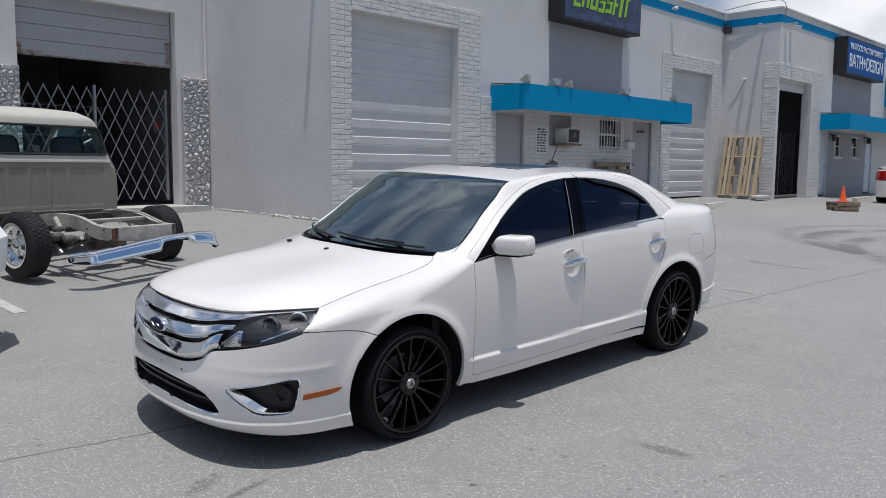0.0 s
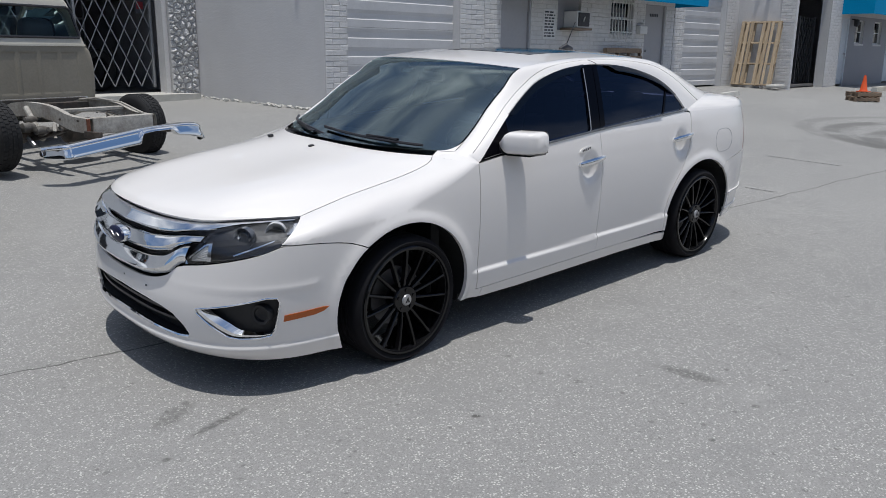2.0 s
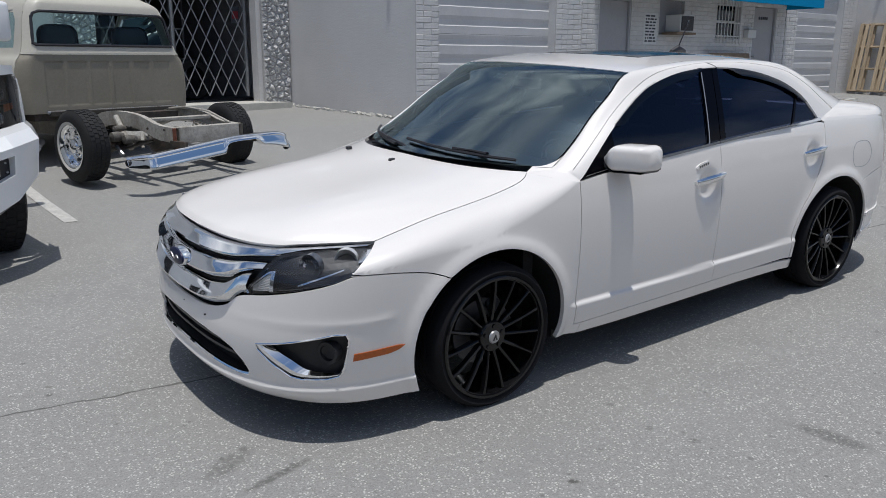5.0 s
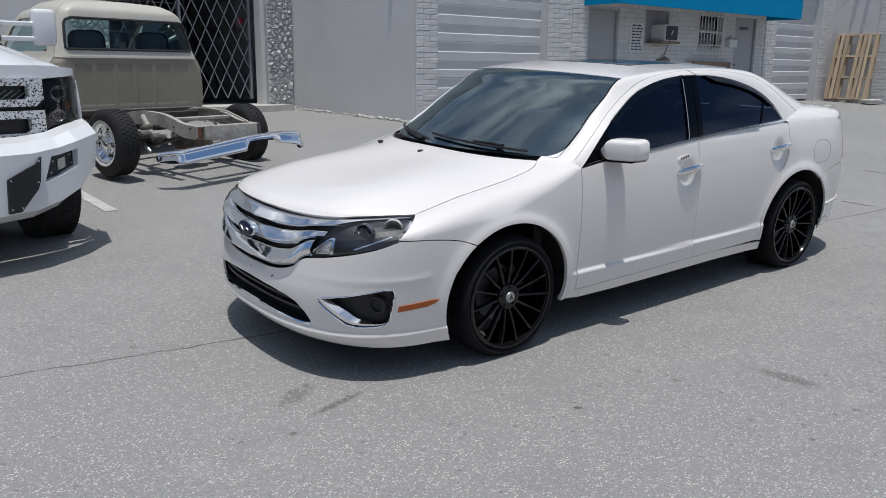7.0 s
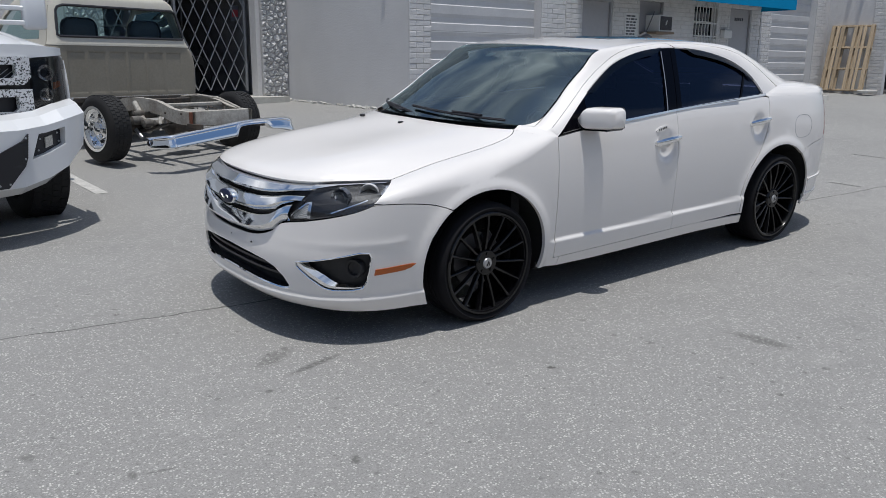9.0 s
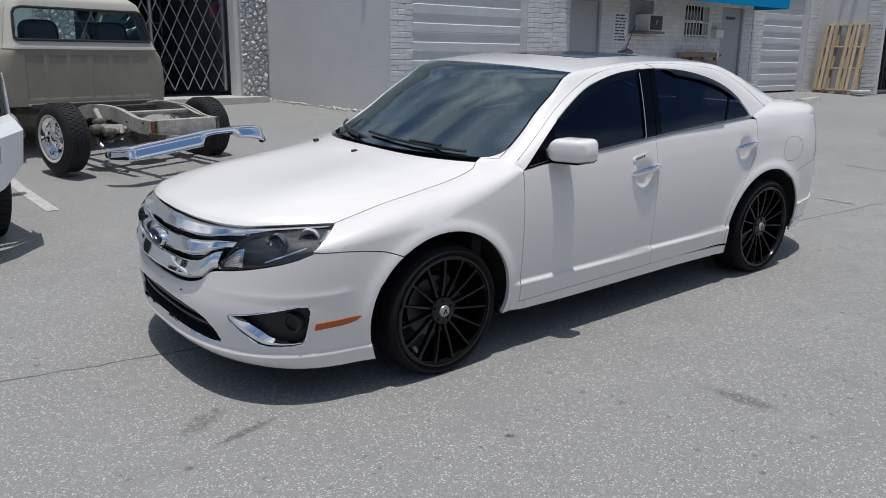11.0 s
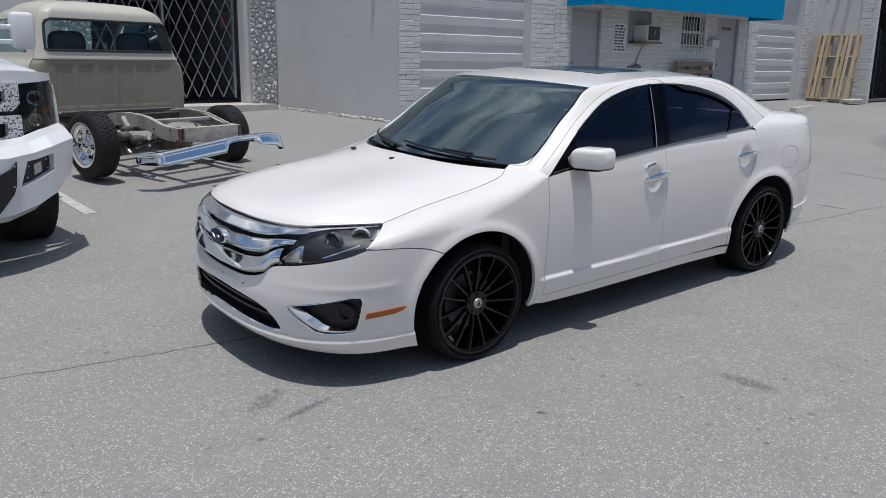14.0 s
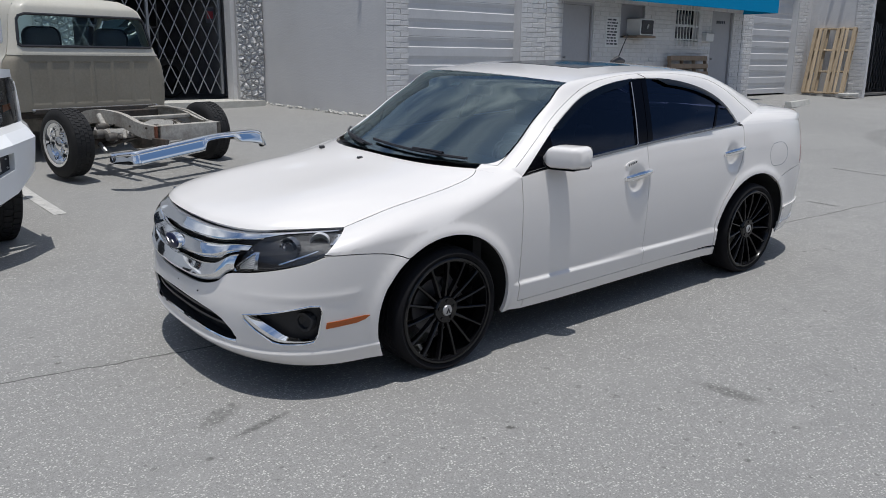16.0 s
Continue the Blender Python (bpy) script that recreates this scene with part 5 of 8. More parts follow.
def patch(poly, fn, step=0.04, holes=(), off=0.0, thick=0.018, edge=None, outward=None):
    """A panel cut from a surface: the domain polygon, its holes, and a rim turned inwards."""
    loops = [dense(poly, edge or step * 0.6)] + [dense(h, edge or step * 0.6) for h in holes]
    pts, edges = [], []
    for lp in loops:
        o = len(pts)
        pts += lp
        edges += [(o + i, o + (i + 1) % len(lp)) for i in range(len(lp))]
    us, vs = [p[0] for p in loops[0]], [p[1] for p in loops[0]]
    rim = pts[:]
    cell = {}
    for p in rim:
        cell.setdefault((int(p[0] // step), int(p[1] // step)), []).append(p)

    def clear(u, v):
        for i in (-1, 0, 1):
            for j in (-1, 0, 1):
                for q in cell.get((int(u // step) + i, int(v // step) + j), ()):
                    if (q[0] - u) ** 2 + (q[1] - v) ** 2 < (0.55 * step) ** 2:
                        return False
        return True

    nu, nv = int((max(us) - min(us)) / step) + 2, int((max(vs) - min(vs)) / step) + 2
    for i in range(nu):
        for j in range(nv):
            u, v = min(us) + i * step, min(vs) + j * step
            if inside((u, v), loops[0]) and not any(inside((u, v), h) for h in loops[1:]) and clear(u, v):
                pts.append((u, v))
    co, _, tri, *_ = delaunay_2d_cdt([Vector(p) for p in pts], edges, [], 1, 1e-6)
    bm = bmesh.new()
    lay = bm.verts.layers.float_vector.new("exact")
    e = 0.004
    made, inner = [], []
    for c in co:
        p = fn(c.x, c.y)
        n = (fn(c.x + e, c.y) - fn(c.x - e, c.y)).cross(fn(c.x, c.y + e) - fn(c.x, c.y - e))
        n = n.normalized() if n.length > 1e-12 else Vector((0, 0, 1))
        if outward is not None and n.dot(outward(p)) < 0:
            n = -n
        made.append(bm.verts.new(p + n * off))
        made[-1][lay] = n
        inner.append(p + n * (off - thick))
    for t in tri:
        c = (sum(co[i].x for i in t) / 3, sum(co[i].y for i in t) / 3)
        if inside(c, loops[0]) and not any(inside(c, h) for h in loops[1:]):
            bm.faces.new([made[i] for i in t])
    bm.verts.index_update()
    low = {}
    for ed in [x for x in bm.edges if len(x.link_faces) == 1]:
        a, b = ed.verts
        for v in (a, b):
            if v not in low:
                low[v] = bm.verts.new(inner[v.index])
        bm.faces.new((a, b, low[b], low[a]))
    for v in [v for v in bm.verts if not v.link_faces]:
        bm.verts.remove(v)
    return bm


def away(p):
    return Vector(((p.x - 1.4) * 0.35, p.y, (p.z - 0.6) * 0.6))


def arch_points(arch, z_low_front, z_low_rear, n=26):
    """From the front foot over the top to the rear foot, (x, z)."""
    cx, cz, a, b = arch
    t0 = math.pi - math.asin(max(-1, min(1, (z_low_front - cz) / b)))
    t1 = math.asin(max(-1, min(1, (z_low_rear - cz) / b)))
    return [(cx + a * math.cos(t), cz + b * math.sin(t)) for t in span(t0, t1, n)]


def loft(rows, closed=False):
    bm = bmesh.new()
    g = [[bm.verts.new(p) for p in r] for r in rows]
    for i in range(len(g) - 1):
        for j in range(len(g[i]) - 1):
            bm.faces.new((g[i][j], g[i + 1][j], g[i + 1][j + 1], g[i][j + 1]))
    return bm


def weld(bm, dist=0.0006):
    bmesh.ops.remove_doubles(bm, verts=bm.verts, dist=dist)
    return bm


def merge(a, b):
    me = bpy.data.meshes.new("tmp")
    b.to_mesh(me)
    b.free()
    a.from_mesh(me)
    bpy.data.meshes.remove(me)
    return a


# rails of the roof: D on the door frames' lower edge (x, z), E on the glass and roof edge (x, y, z)
RAIL_D = [(0.575, 0.938), (0.70, 1.038), (0.84, 1.140), (0.98, 1.228), (1.17, 1.318), (1.42, 1.376), (1.68, 1.396), (1.93, 1.388), (2.16, 1.356), (2.37, 1.300), (2.52, 1.225), (2.61, 1.14), (2.665, 1.066)]
RAIL_E = [(0.50, 0.755, 0.985), (0.60, 0.740, 1.042), (0.70, 0.722, 1.110), (0.805, 0.700, 1.192), (0.95, 0.674, 1.285), (1.12, 0.640, 1.386), (1.50, 0.614, 1.426), (1.84, 0.606, 1.433), (2.18, 0.602, 1.424), (2.52, 0.600, 1.392), (2.80, 0.605, 1.312), (3.05, 0.615, 1.215), (3.28, 0.625, 1.132)]
MID = [(0.195, 0.990), (0.335, 1.072), (0.485, 1.155), (0.645, 1.242), (0.83, 1.332), (1.02, 1.408), (1.45, 1.447), (1.84, 1.456), (2.21, 1.449), (2.60, 1.414), (2.92, 1.328), (3.16, 1.235), (3.38, 1.146)]
BELT = [(0.57, 0.936), (0.79, 0.962), (1.1, 0.982), (1.8, 1.025), (2.665, 1.062)]


def glass_y(x, z):
    t = max(0.0, (z - 0.95) / 0.45)
    return 0.873 - 0.181 * t**1.2 - 0.009 * ((x - 1.5) / 1.1) ** 2


def rail(table, k):
    """The rail at a running index k, smoothly."""
    return tuple(lerp_table([(i, p[d]) for i, p in enumerate(table)], k) for d in range(len(table[0])))


def canopy(a, k):
    """Windscreen, roof and rear glass: a across (-1 left, 1 right), k along the rails."""
    cx, cz = rail(MID, k)
    ex, ey, ez = rail(RAIL_E, k)
    f = abs(a) ** 2.3
    return Vector((cx + (ex - cx) * f, a * ey, cz + (ez - cz) * f))


def pillar(side, k, q):
    """Door frame and roof rail: q from the window edge (0) to the glass edge (1)."""
    dx, dz = rail(RAIL_D, k)
    d = Vector((dx, side * glass_y(dx, dz), dz))
    e = Vector(rail(RAIL_E, k))
    e.y *= side
    c = d.lerp(e, 0.5)
    c.y = d.y + (e.y - d.y) * 0.30
    c.z = max(e.z, d.z) + 0.004 if k > 4.5 else d.z + (e.z - d.z) * 0.75 + 0.012
    c.x = d.x + (e.x - d.x) * 0.52
    p = d * (1 - q) ** 2 + c * 2 * q * (1 - q) + e * q * q
    proud = 0.005 * ease(0.45, 0.8, q) * (1 - 0.6 * ease(0.92, 1.0, q)) * ease(0.2, 1.2, k) * (1 - ease(4.6, 5.6, k))
    return p + Vector((-0.55, side * 0.2, 0.8)) * proud


# the hood: leading edge, shut line and cowl
HOOD_EDGE = [(-0.905, 0.0, 0.785), (-0.895, -0.20, 0.785), (-0.872, -0.34, 0.785), (-0.835, -0.46, 0.786), (-0.775, -0.55, 0.787), (-0.69, -0.61, 0.789), (-0.57, -0.675, 0.790), (-0.447, -0.735, 0.790)]
HOOD_SIDE = [(-0.447, -0.735, 0.790), (-0.32, -0.735, 0.817), (-0.18, -0.735, 0.846), (0.0, -0.735, 0.874), (0.16, -0.735, 0.900), (0.29, -0.732, 0.928), (0.36, -0.722, 0.951), (0.405, -0.69, 0.970)]
HOOD_MID = [(-0.905, 0.785), (-0.88, 0.806), (-0.82, 0.828), (-0.7, 0.852), (-0.5, 0.880), (-0.25, 0.910), (0.0, 0.945), (0.195, 0.985)]


def hood(u, v):
    """u across (-1..1), v from the leading edge (0) to the cowl (1)."""
    s = min(1.0, abs(u))
    v = min(1.0, max(0.0, v))
    g = s * s

    def read(table, t):
        return Vector(lerp_table([(i / 7, p[d]) for i, p in enumerate(table)], t) for d in range(3))
    mx = -0.905 + 1.10 * v
    mid = Vector((mx, 0.0, lerp_table(HOOD_MID, mx)))
    edge = read(HOOD_SIDE, v)
    f, f1 = read(HOOD_EDGE, s), Vector(HOOD_EDGE[-1])
    f0 = Vector(HOOD_EDGE[0])
    c0, c1 = Vector((0.195, 0.0, 0.985)), Vector(HOOD_SIDE[-1])
    c = Vector((0.195 + 0.21 * s**3.2, -0.69 * s, 0.985 - 0.015 * g))
    k = 1 - v
    k = k * k * (3 - 2 * k)
    p = mid * (1 - g) + edge * g + (f - f0 * (1 - g) - f1 * g) * k + (c - c0 * (1 - g) - c1 * g) * (1 - k)
    p.z += 0.017 * math.sin(math.pi * v) * math.sin(math.pi * s) ** 2
    if u < 0:
        p.y = -p.y
    return p


def surface(fn, us, vs, up, thick=0.02):
    """A panel on a grid with exact normals and a rim turned in."""
    bm = bmesh.new()
    lay = bm.verts.layers.float_vector.new("exact")
    e = 0.002
    g = []
    for u in us:
        row = []
        for v in vs:
            p = fn(u, v)
            n = (fn(u + e, v) - fn(u - e, v)).cross(fn(u, v + e) - fn(u, v - e))
            n = n.normalized() if n.length > 1e-12 else up.copy()
            n = -n if n.dot(up) < 0 else n
            w = bm.verts.new(p)
            w[lay] = n
            row.append(w)
        g.append(row)
    for i in range(len(us) - 1):
        for j in range(len(vs) - 1):
            bm.faces.new((g[i][j], g[i + 1][j], g[i + 1][j + 1], g[i][j + 1]))
    loop = [r[0] for r in g] + g[-1][1:] + [r[-1] for r in g[-2::-1]] + g[0][-2:0:-1]
    low = [bm.verts.new(w.co - w[lay] * thick) for w in loop]
    for i in range(len(loop)):
        j = (i + 1) % len(loop)
        bm.faces.new((loop[i], loop[j], low[j], low[i]))
    return bm


# upper nose: grille and lamps, between the bumper and the hood
NOSE_LOW = [(0.0, 0.490), (0.25, 0.500), (0.40, 0.535), (0.475, 0.588), (0.60, 0.612), (0.72, 0.640), (0.80, 0.668), (0.845, 0.700)]


def nose_low(u):
    """Lower rail of the upper nose as (half-width, z)."""
    return tuple(lerp_table([(i / 7, p[d]) for i, p in enumerate(NOSE_LOW)], u) for d in range(2))


def nose(u, b):
    """u from the middle (0) to the lamp's outer tip (1), minus for the right; b from the bumper (0) to the hood (1)."""
    s = min(abs(u), 1.0)
    y, z = nose_low(s)
    p = shell(s_y(y, z), z)
    q = Vector(lerp_table([(i / 7, r[d]) for i, r in enumerate(HOOD_EDGE)], s) for d in range(3))
    q.z -= 0.008
    r = p.lerp(q, b)
    k = 4 * b * (1 - b)
    r += Vector((-0.030 * (1 - 0.4 * s), -0.030 * s, 0.010)) * k
    if u < 0:
        r.y = -r.y
    return r


NU, NB = 1.15, 0.26           # metres of the nose's domain


def nose_m(u, v):
    return nose(u / NU, v / NB)


def build_wheel(name, parent, x, side, label=""):
    """Tyre, rim with fifteen thin spokes, disc; its outer face towards the side."""
    root = new(name)
    root.parent = parent
    root.matrix_basis = pose(x, side * 0.902, 0.306, 0, 0, 0 if side < 0 else 180)
    R, r = 0.326, 0.272
    prof = [(r - 0.01, 0.012), (r + 0.012, 0.0), (r + 0.03, -0.010), (R - 0.02, -0.006), (R - 0.004, 0.012), (R, 0.035)]
    for k in range(5):
        y = 0.045 + k * 0.036
        prof += [(R, y), (R, y + 0.026), (R - 0.007, y + 0.028), (R - 0.007, y + 0.034)]
    prof += [(R, 0.228), (R - 0.012, 0.243), (r + 0.02, 0.25), (r - 0.01, 0.235)]
    part("tyre", lathe(prof, 72), M_CAR_TYRE, root, "low-profile black tyre", smooth=True, sharp=50)
    bm = lathe([(r - 0.012, 0.004), (r + 0.010, -0.004), (r + 0.004, -0.010), (r - 0.006, -0.008), (r - 0.012, 0.01), (r - 0.022, 0.06), (r - 0.03, 0.16), (r - 0.02, 0.22)], 72)
    part("rim", bm, M_RIM, root, "gloss black alloy rim", smooth=True)
    for k in range(15):
        bm = bmesh.new()
        m = pose(0, 0, 0, 0, 360 * k / 15, 0)
        rows = []
        for t in span(0, 1, 7):
            rad = 0.055 + (r - 0.062) * t
            y = 0.028 - 0.026 * math.sin(t * math.pi / 2)
            w = 0.0098 - 0.0034 * t if t < 0.8 else 0.0071 + 0.02 * (t - 0.8)
            rows.append([m @ Vector((-w, y + 0.03, rad)), m @ Vector((-w * 0.8, y + 0.004, rad)), m @ Vector((-w * 0.3, y, rad)), m @ Vector((w * 0.3, y, rad)), m @ Vector((w * 0.8, y + 0.004, rad)), m @ Vector((w, y + 0.03, rad))])
        bm = loft(rows)
        part("spoke", bm, M_RIM, root, smooth=True)
    part("hub", lathe([(0.0, 0.012), (0.066, 0.016), (0.076, 0.03), (0.08, 0.08)], 36), M_RIM, root, smooth=True)
    part("hub_cap", lathe([(0.0, 0.004), (0.026, 0.006), (0.030, 0.012)], 24), M_SILVER, root, "silver centre cap", smooth=True)
    bm = bmesh.new()
    add_prism(bm, [(-0.013, -0.013), (-0.004, -0.013), (0.0, 0.002), (0.006, -0.013), (0.014, -0.013), (0.003, 0.016)], 0.0025, 0.0045, "y")
    part("cap_mark", bm, M_TRIM, root)
    for k in range(5):
        t = TAU * k / 5 + 0.3
        bm = lathe([(0.0, 0.006), (0.009, 0.006), (0.010, 0.03)], 8)
        for v in bm.verts:
            v.co += Vector((0.05 * math.cos(t), 0.004, 0.05 * math.sin(t)))
        part("wheel_nut", bm, M_RIM, root)
    part("brake_disc", lathe([(0.05, 0.11), (0.15, 0.11), (0.15, 0.13), (0.05, 0.13)], 40, close=True), M_DISC, root)
    part("caliper", box(0.085, 0.155, 0.085, 0.155, -0.09, 0.09, 0.012, m=pose(0, 0, 0, 0, -35, 0)), M_DARK_METAL, root)
    return root


def seat(parent, x, y, back):
    bm = bmesh.new()
    add_box(bm, -0.26, 0.26, -0.25, 0.25, 0.28, 0.46, 0.05, 3)
    add_box(bm, 0.16, 0.30, -0.24, 0.24, 0.40, 0.98, 0.06, 3, m=pose(0, 0, 0, 0, 0, 0) @ Matrix.Rotation(radians(12), 4, "Y"))
    add_box(bm, 0.38, 0.47, -0.13, 0.13, 0.98, 1.16, 0.04, 3)
    for v in bm.verts:
        v.co += Vector((x, y, 0))
    return part("seat", bm, M_SEAT, parent, smooth=True)


def build_mirror(fd, side):
    """A wedge-shaped housing: pointed at the door, squared off outside, with a dark rear rim and lower edge."""
    def ring_at(t, grow=0.0, k=1.0):
        y = 0.832 + 0.216 * t
        full = ease(-0.05, 0.34, t)
        h = (0.012 + 0.055 * full) * (1 - 0.20 * ease(0.90, 1.0, t)) + grow
        w = (0.040 + 0.034 * full) * (1 - 0.30 * ease(0.90, 1.0, t)) + grow
        xc = 0.778 + 0.085 * t + 0.02 * (1 - full)
        zc = 1.012 + 0.013 * full + 0.004 * t
        pts = []
        for a in span(0, TAU, 29)[:-1]:
            ca, sa = math.cos(a), math.sin(a)
            px = xc + k * w * math.copysign(abs(ca) ** 0.5, ca)
            pz = zc + h * (0.92 + 0.08 * ca) * math.copysign(abs(sa) ** 0.40, sa)
            pts.append(Vector((px, side * y, pz)))
        return pts
    rows = [ring_at(t) for t in span(0, 1, 17)]
    tip = ring_at(1.0)
    mid = sum(tip, Vector()) / len(tip)
    rows.append([mid + (p - mid) * 0.86 + Vector((0, side * 0.008, 0)) for p in tip])
    bm = bmesh.new()
    g = [[bm.verts.new(p) for p in r] for r in rows]
    n = len(g[0])
    for i in range(len(g) - 1):
        for j in range(n):
            bm.faces.new((g[i][j], g[i + 1][j], g[i + 1][(j + 1) % n], g[i][(j + 1) % n]))
    bm.faces.new(g[0])
    bm.faces.new(g[-1])
    mir = part("wing_mirror", bm, M_PAINT, fd, "white mirror housing on a dark foot", smooth=True, sharp=60)
    # dark band under the housing and round the glass
    rows = []
    for t in span(0.12, 0.985, 12):
        r = ring_at(t, 0.0015)
        low = [p for p in r if p.z < min(q.z for q in r) + 0.012]
        x0, x1 = min(p.x for p in low), max(p.x for p in r)
        zb = min(p.z for p in r)
        zt = max(p.z for p in r)
        rows.append([Vector((x0, r[0].y, zb - 0.001)), Vector((x1 - 0.012, r[0].y, zb - 0.001)), Vector((x1 + 0.002, r[0].y, zb + 0.012)), Vector((x1 + 0.003, r[0].y, zt - 0.014)), Vector((x1 - 0.010, r[0].y, zt - 0.001))])
    part("mirror_rim", loft(rows), M_TRIM, mir, "black lower edge and rim", smooth=True, sharp=50)
    rows = [[Vector((max(p.x for p in ring_at(t)) + 0.0045, ring_at(t)[0].y, z)) for z in (0.975, 1.055)] for t in span(0.25, 0.94, 6)]
    part("mirror_glass", loft(rows), M_CHROME, mir)
    part("mirror_foot", box(0.745, 0.82, min(side * 0.82, side * 0.865), max(side * 0.82, side * 0.865), 0.97, 1.008, 0.012, 2), M_TRIM, mir)


def build_sedan(m, label):
    car = thing("saloon_car", m, label, "car")
    P = shell
    sx = s_x
    G = 0.0025                     # half a shut gap

    # bumper with its openings
    af = []
    for x, z in arch_points(ARCH_F, 0.150, 0.3, 40):
        if z <= 0.628 and x < 0.03:
            af.append((sx(x, z) - 0.004, z))
    seam = [(sx(x, z), z) for x, z in smooth_line([(-0.196, 0.632), (-0.25, 0.655), (-0.33, 0.676), (-0.46, 0.694), (-0.615, 0.701)], 12)]
    top = [(s_y(y, z), z - 0.004) for y, z in (nose_low(1 - i / 26) for i in range(27))]
    half = [(s_y(y, 0.172), 0.172 - 0.02 * ease(0.5, 0.85, y)) for y in span(0.0, 0.85, 18) if s_y(y, 0.172) < af[0][0] - 0.012] + af + [(s, z - G) for s, z in seam] + top
    half = [p for i, p in enumerate(half) if i == 0 or math.dist(p, half[i - 1]) > 0.003]
    mirror = [(-s, z) for s, z in half[::-1] if s > 0.004]
    intake_h = [(0.0, 0.405), (0.25, 0.398), (0.37, 0.385), (0.445, 0.362), (0.500, 0.318), (0.524, 0.280), (0.518, 0.262), (0.48, 0.256), (0.40, 0.259), (0.20, 0.272), (0.0, 0.279)]
    intake = [(s_y(y, z), z) for y, z in intake_h] + [(-s_y(y, z), z) for y, z in intake_h[-2:0:-1]]
    fog_yz = [(0.575, 0.408), (0.66, 0.424), (0.75, 0.447), (0.812, 0.468), (0.832, 0.465), (0.835, 0.44), (0.818, 0.32), (0.805, 0.286), (0.78, 0.276), (0.725, 0.275), (0.69, 0.286), (0.63, 0.338), (0.578, 0.388)]
    fog = [(s_y(y, z), z) for y, z in fog_yz]
    fog_r = [(-s, z) for s, z in fog[::-1]]
    bm = patch(half + mirror, P, 0.016, [intake, fog, fog_r], thick=0.012, edge=0.016, outward=away)
    bumper = part("front_bumper", bm, M_PAINT, car, "white front bumper with intake and lamp pockets", smooth=True, sharp=40)
    # intake: dark back, bars, chrome sill
    def behind(d):
        return lambda S, z: P(S, z) + Vector((d, 0, 0))
    def duct(loop, d):
        pts = dense(loop, 0.03)
        rows = [[P(s, z) + Vector((0.010, 0, 0)), P(s, z) + Vector((d, 0, 0))] for s, z in pts + pts[:1]]
        part("duct", loft(rows), M_BLACK, bumper)
    duct(intake, 0.065)
    duct(fog, 0.072)
    duct(fog_r, 0.072)
    part("intake_back", patch(intake, behind(0.06), 0.05, thick=0.005, outward=away), M_CORE, bumper)
    for f in (0.32, 0.66):
        rows = []
        for S in span(-s_y(0.50, 0.32), s_y(0.50, 0.32), 40):
            zc = 0.292 + (0.400 - 0.292) * f - 0.02 * (abs(S) / 0.8) ** 2
            c = P(S, zc) + Vector((0.028, 0, 0))
            rows.append([c + Vector((0.02, 0, 0.009)), c + Vector((0, 0, 0.006)), c + Vector((0, 0, -0.006)), c + Vector((0.02, 0, -0.009))])
        part("intake_bar", loft(rows), M_TRIM, bumper, smooth=True)
    sill = smooth_line([(-s, z) for s, z in [(s_y(y, z), z) for y, z in intake_h[6:]]] + [(s_y(y, z), z) for y, z in intake_h[-2:5:-1]], 50)
    bm = bmesh.new()
    add_tube(bm, [P(s, z) + Vector((0.004, 0, 0.001)) for s, z in sill], 0.008, 6)
    part("intake_trim", bm, M_CHROME, bumper, "thin chrome trim", smooth=True)
    # fog lamp pockets
    for sg in (1, -1):
        poly = fog if sg > 0 else fog_r
        part("fog_pocket", patch(poly, behind(0.07), 0.05, thick=0.003, outward=away), M_BLACK, bumper)
        trim = smooth_line([(sg * s, z) for s, z in ((fog[0][0] + 0.004, fog[0][1] - 0.004), (fog[-1][0] + 0.01, fog[-1][1]), (fog[-2][0] + 0.01, fog[-2][1] + 0.004), (fog[-3][0] + 0.008, fog[-3][1] + 0.010), (fog[-4][0], fog[-4][1] + 0.012), (fog[-5][0], fog[-5][1] + 0.010), (fog[-6][0] - 0.006, fog[-6][1] + 0.006))], 30)
        rows = []
        for i, (s, z) in enumerate(trim):
            wdt = 0.024 * (1 - abs(i / 29 - 0.35) * 1.15)
            c = P(s, z)
            rows.append([c + Vector((0.004, 0, 0)), P(s + sg * wdt * 0.5, z + wdt * 0.6) + Vector((0.006, 0, 0)), P(s + sg * wdt, z + wdt) + Vector((0.035, 0, 0.002))])
        part("fog_trim", loft(rows), M_CHROME, bumper, "chrome blade", smooth=True)
        bm = bmesh.new()
        add_tube(bm, [P(s, z) + Vector((0.002, 0, 0)) for s, z in dense(poly, 0.02)], 0.0042, 6, closed=True)
        part("fog_rim", bm, M_CHROME, bumper, "thin bright rim", smooth=True)
        c = P(sg * s_y(0.775, 0.385), 0.385) + Vector((0.045, 0, 0))
        bm = lathe([(0.0, 0.012), (0.030, 0.008), (0.034, -0.006), (0.046, -0.008), (0.048, 0.03)], 28, axis="x")
        for v in bm.verts:
            v.co = Matrix.Rotation(radians(sg * 25), 3, "Z") @ v.co + c
        part("fog_lamp", bm, M_BLACK, bumper, "round dark fog lamp", smooth=True)
        zm = [(-0.618, 0.350), (-0.614, 0.380), (-0.43, 0.390), (-0.405, 0.388), (-0.43, 0.370), (-0.47, 0.360)]
        part("side_marker", patch([(sg * sx(x, z), z) for x, z in zm], P, 0.03, off=0.004, thick=0.012, outward=away), M_AMBER, bumper, "amber side marker lens", smooth=True)
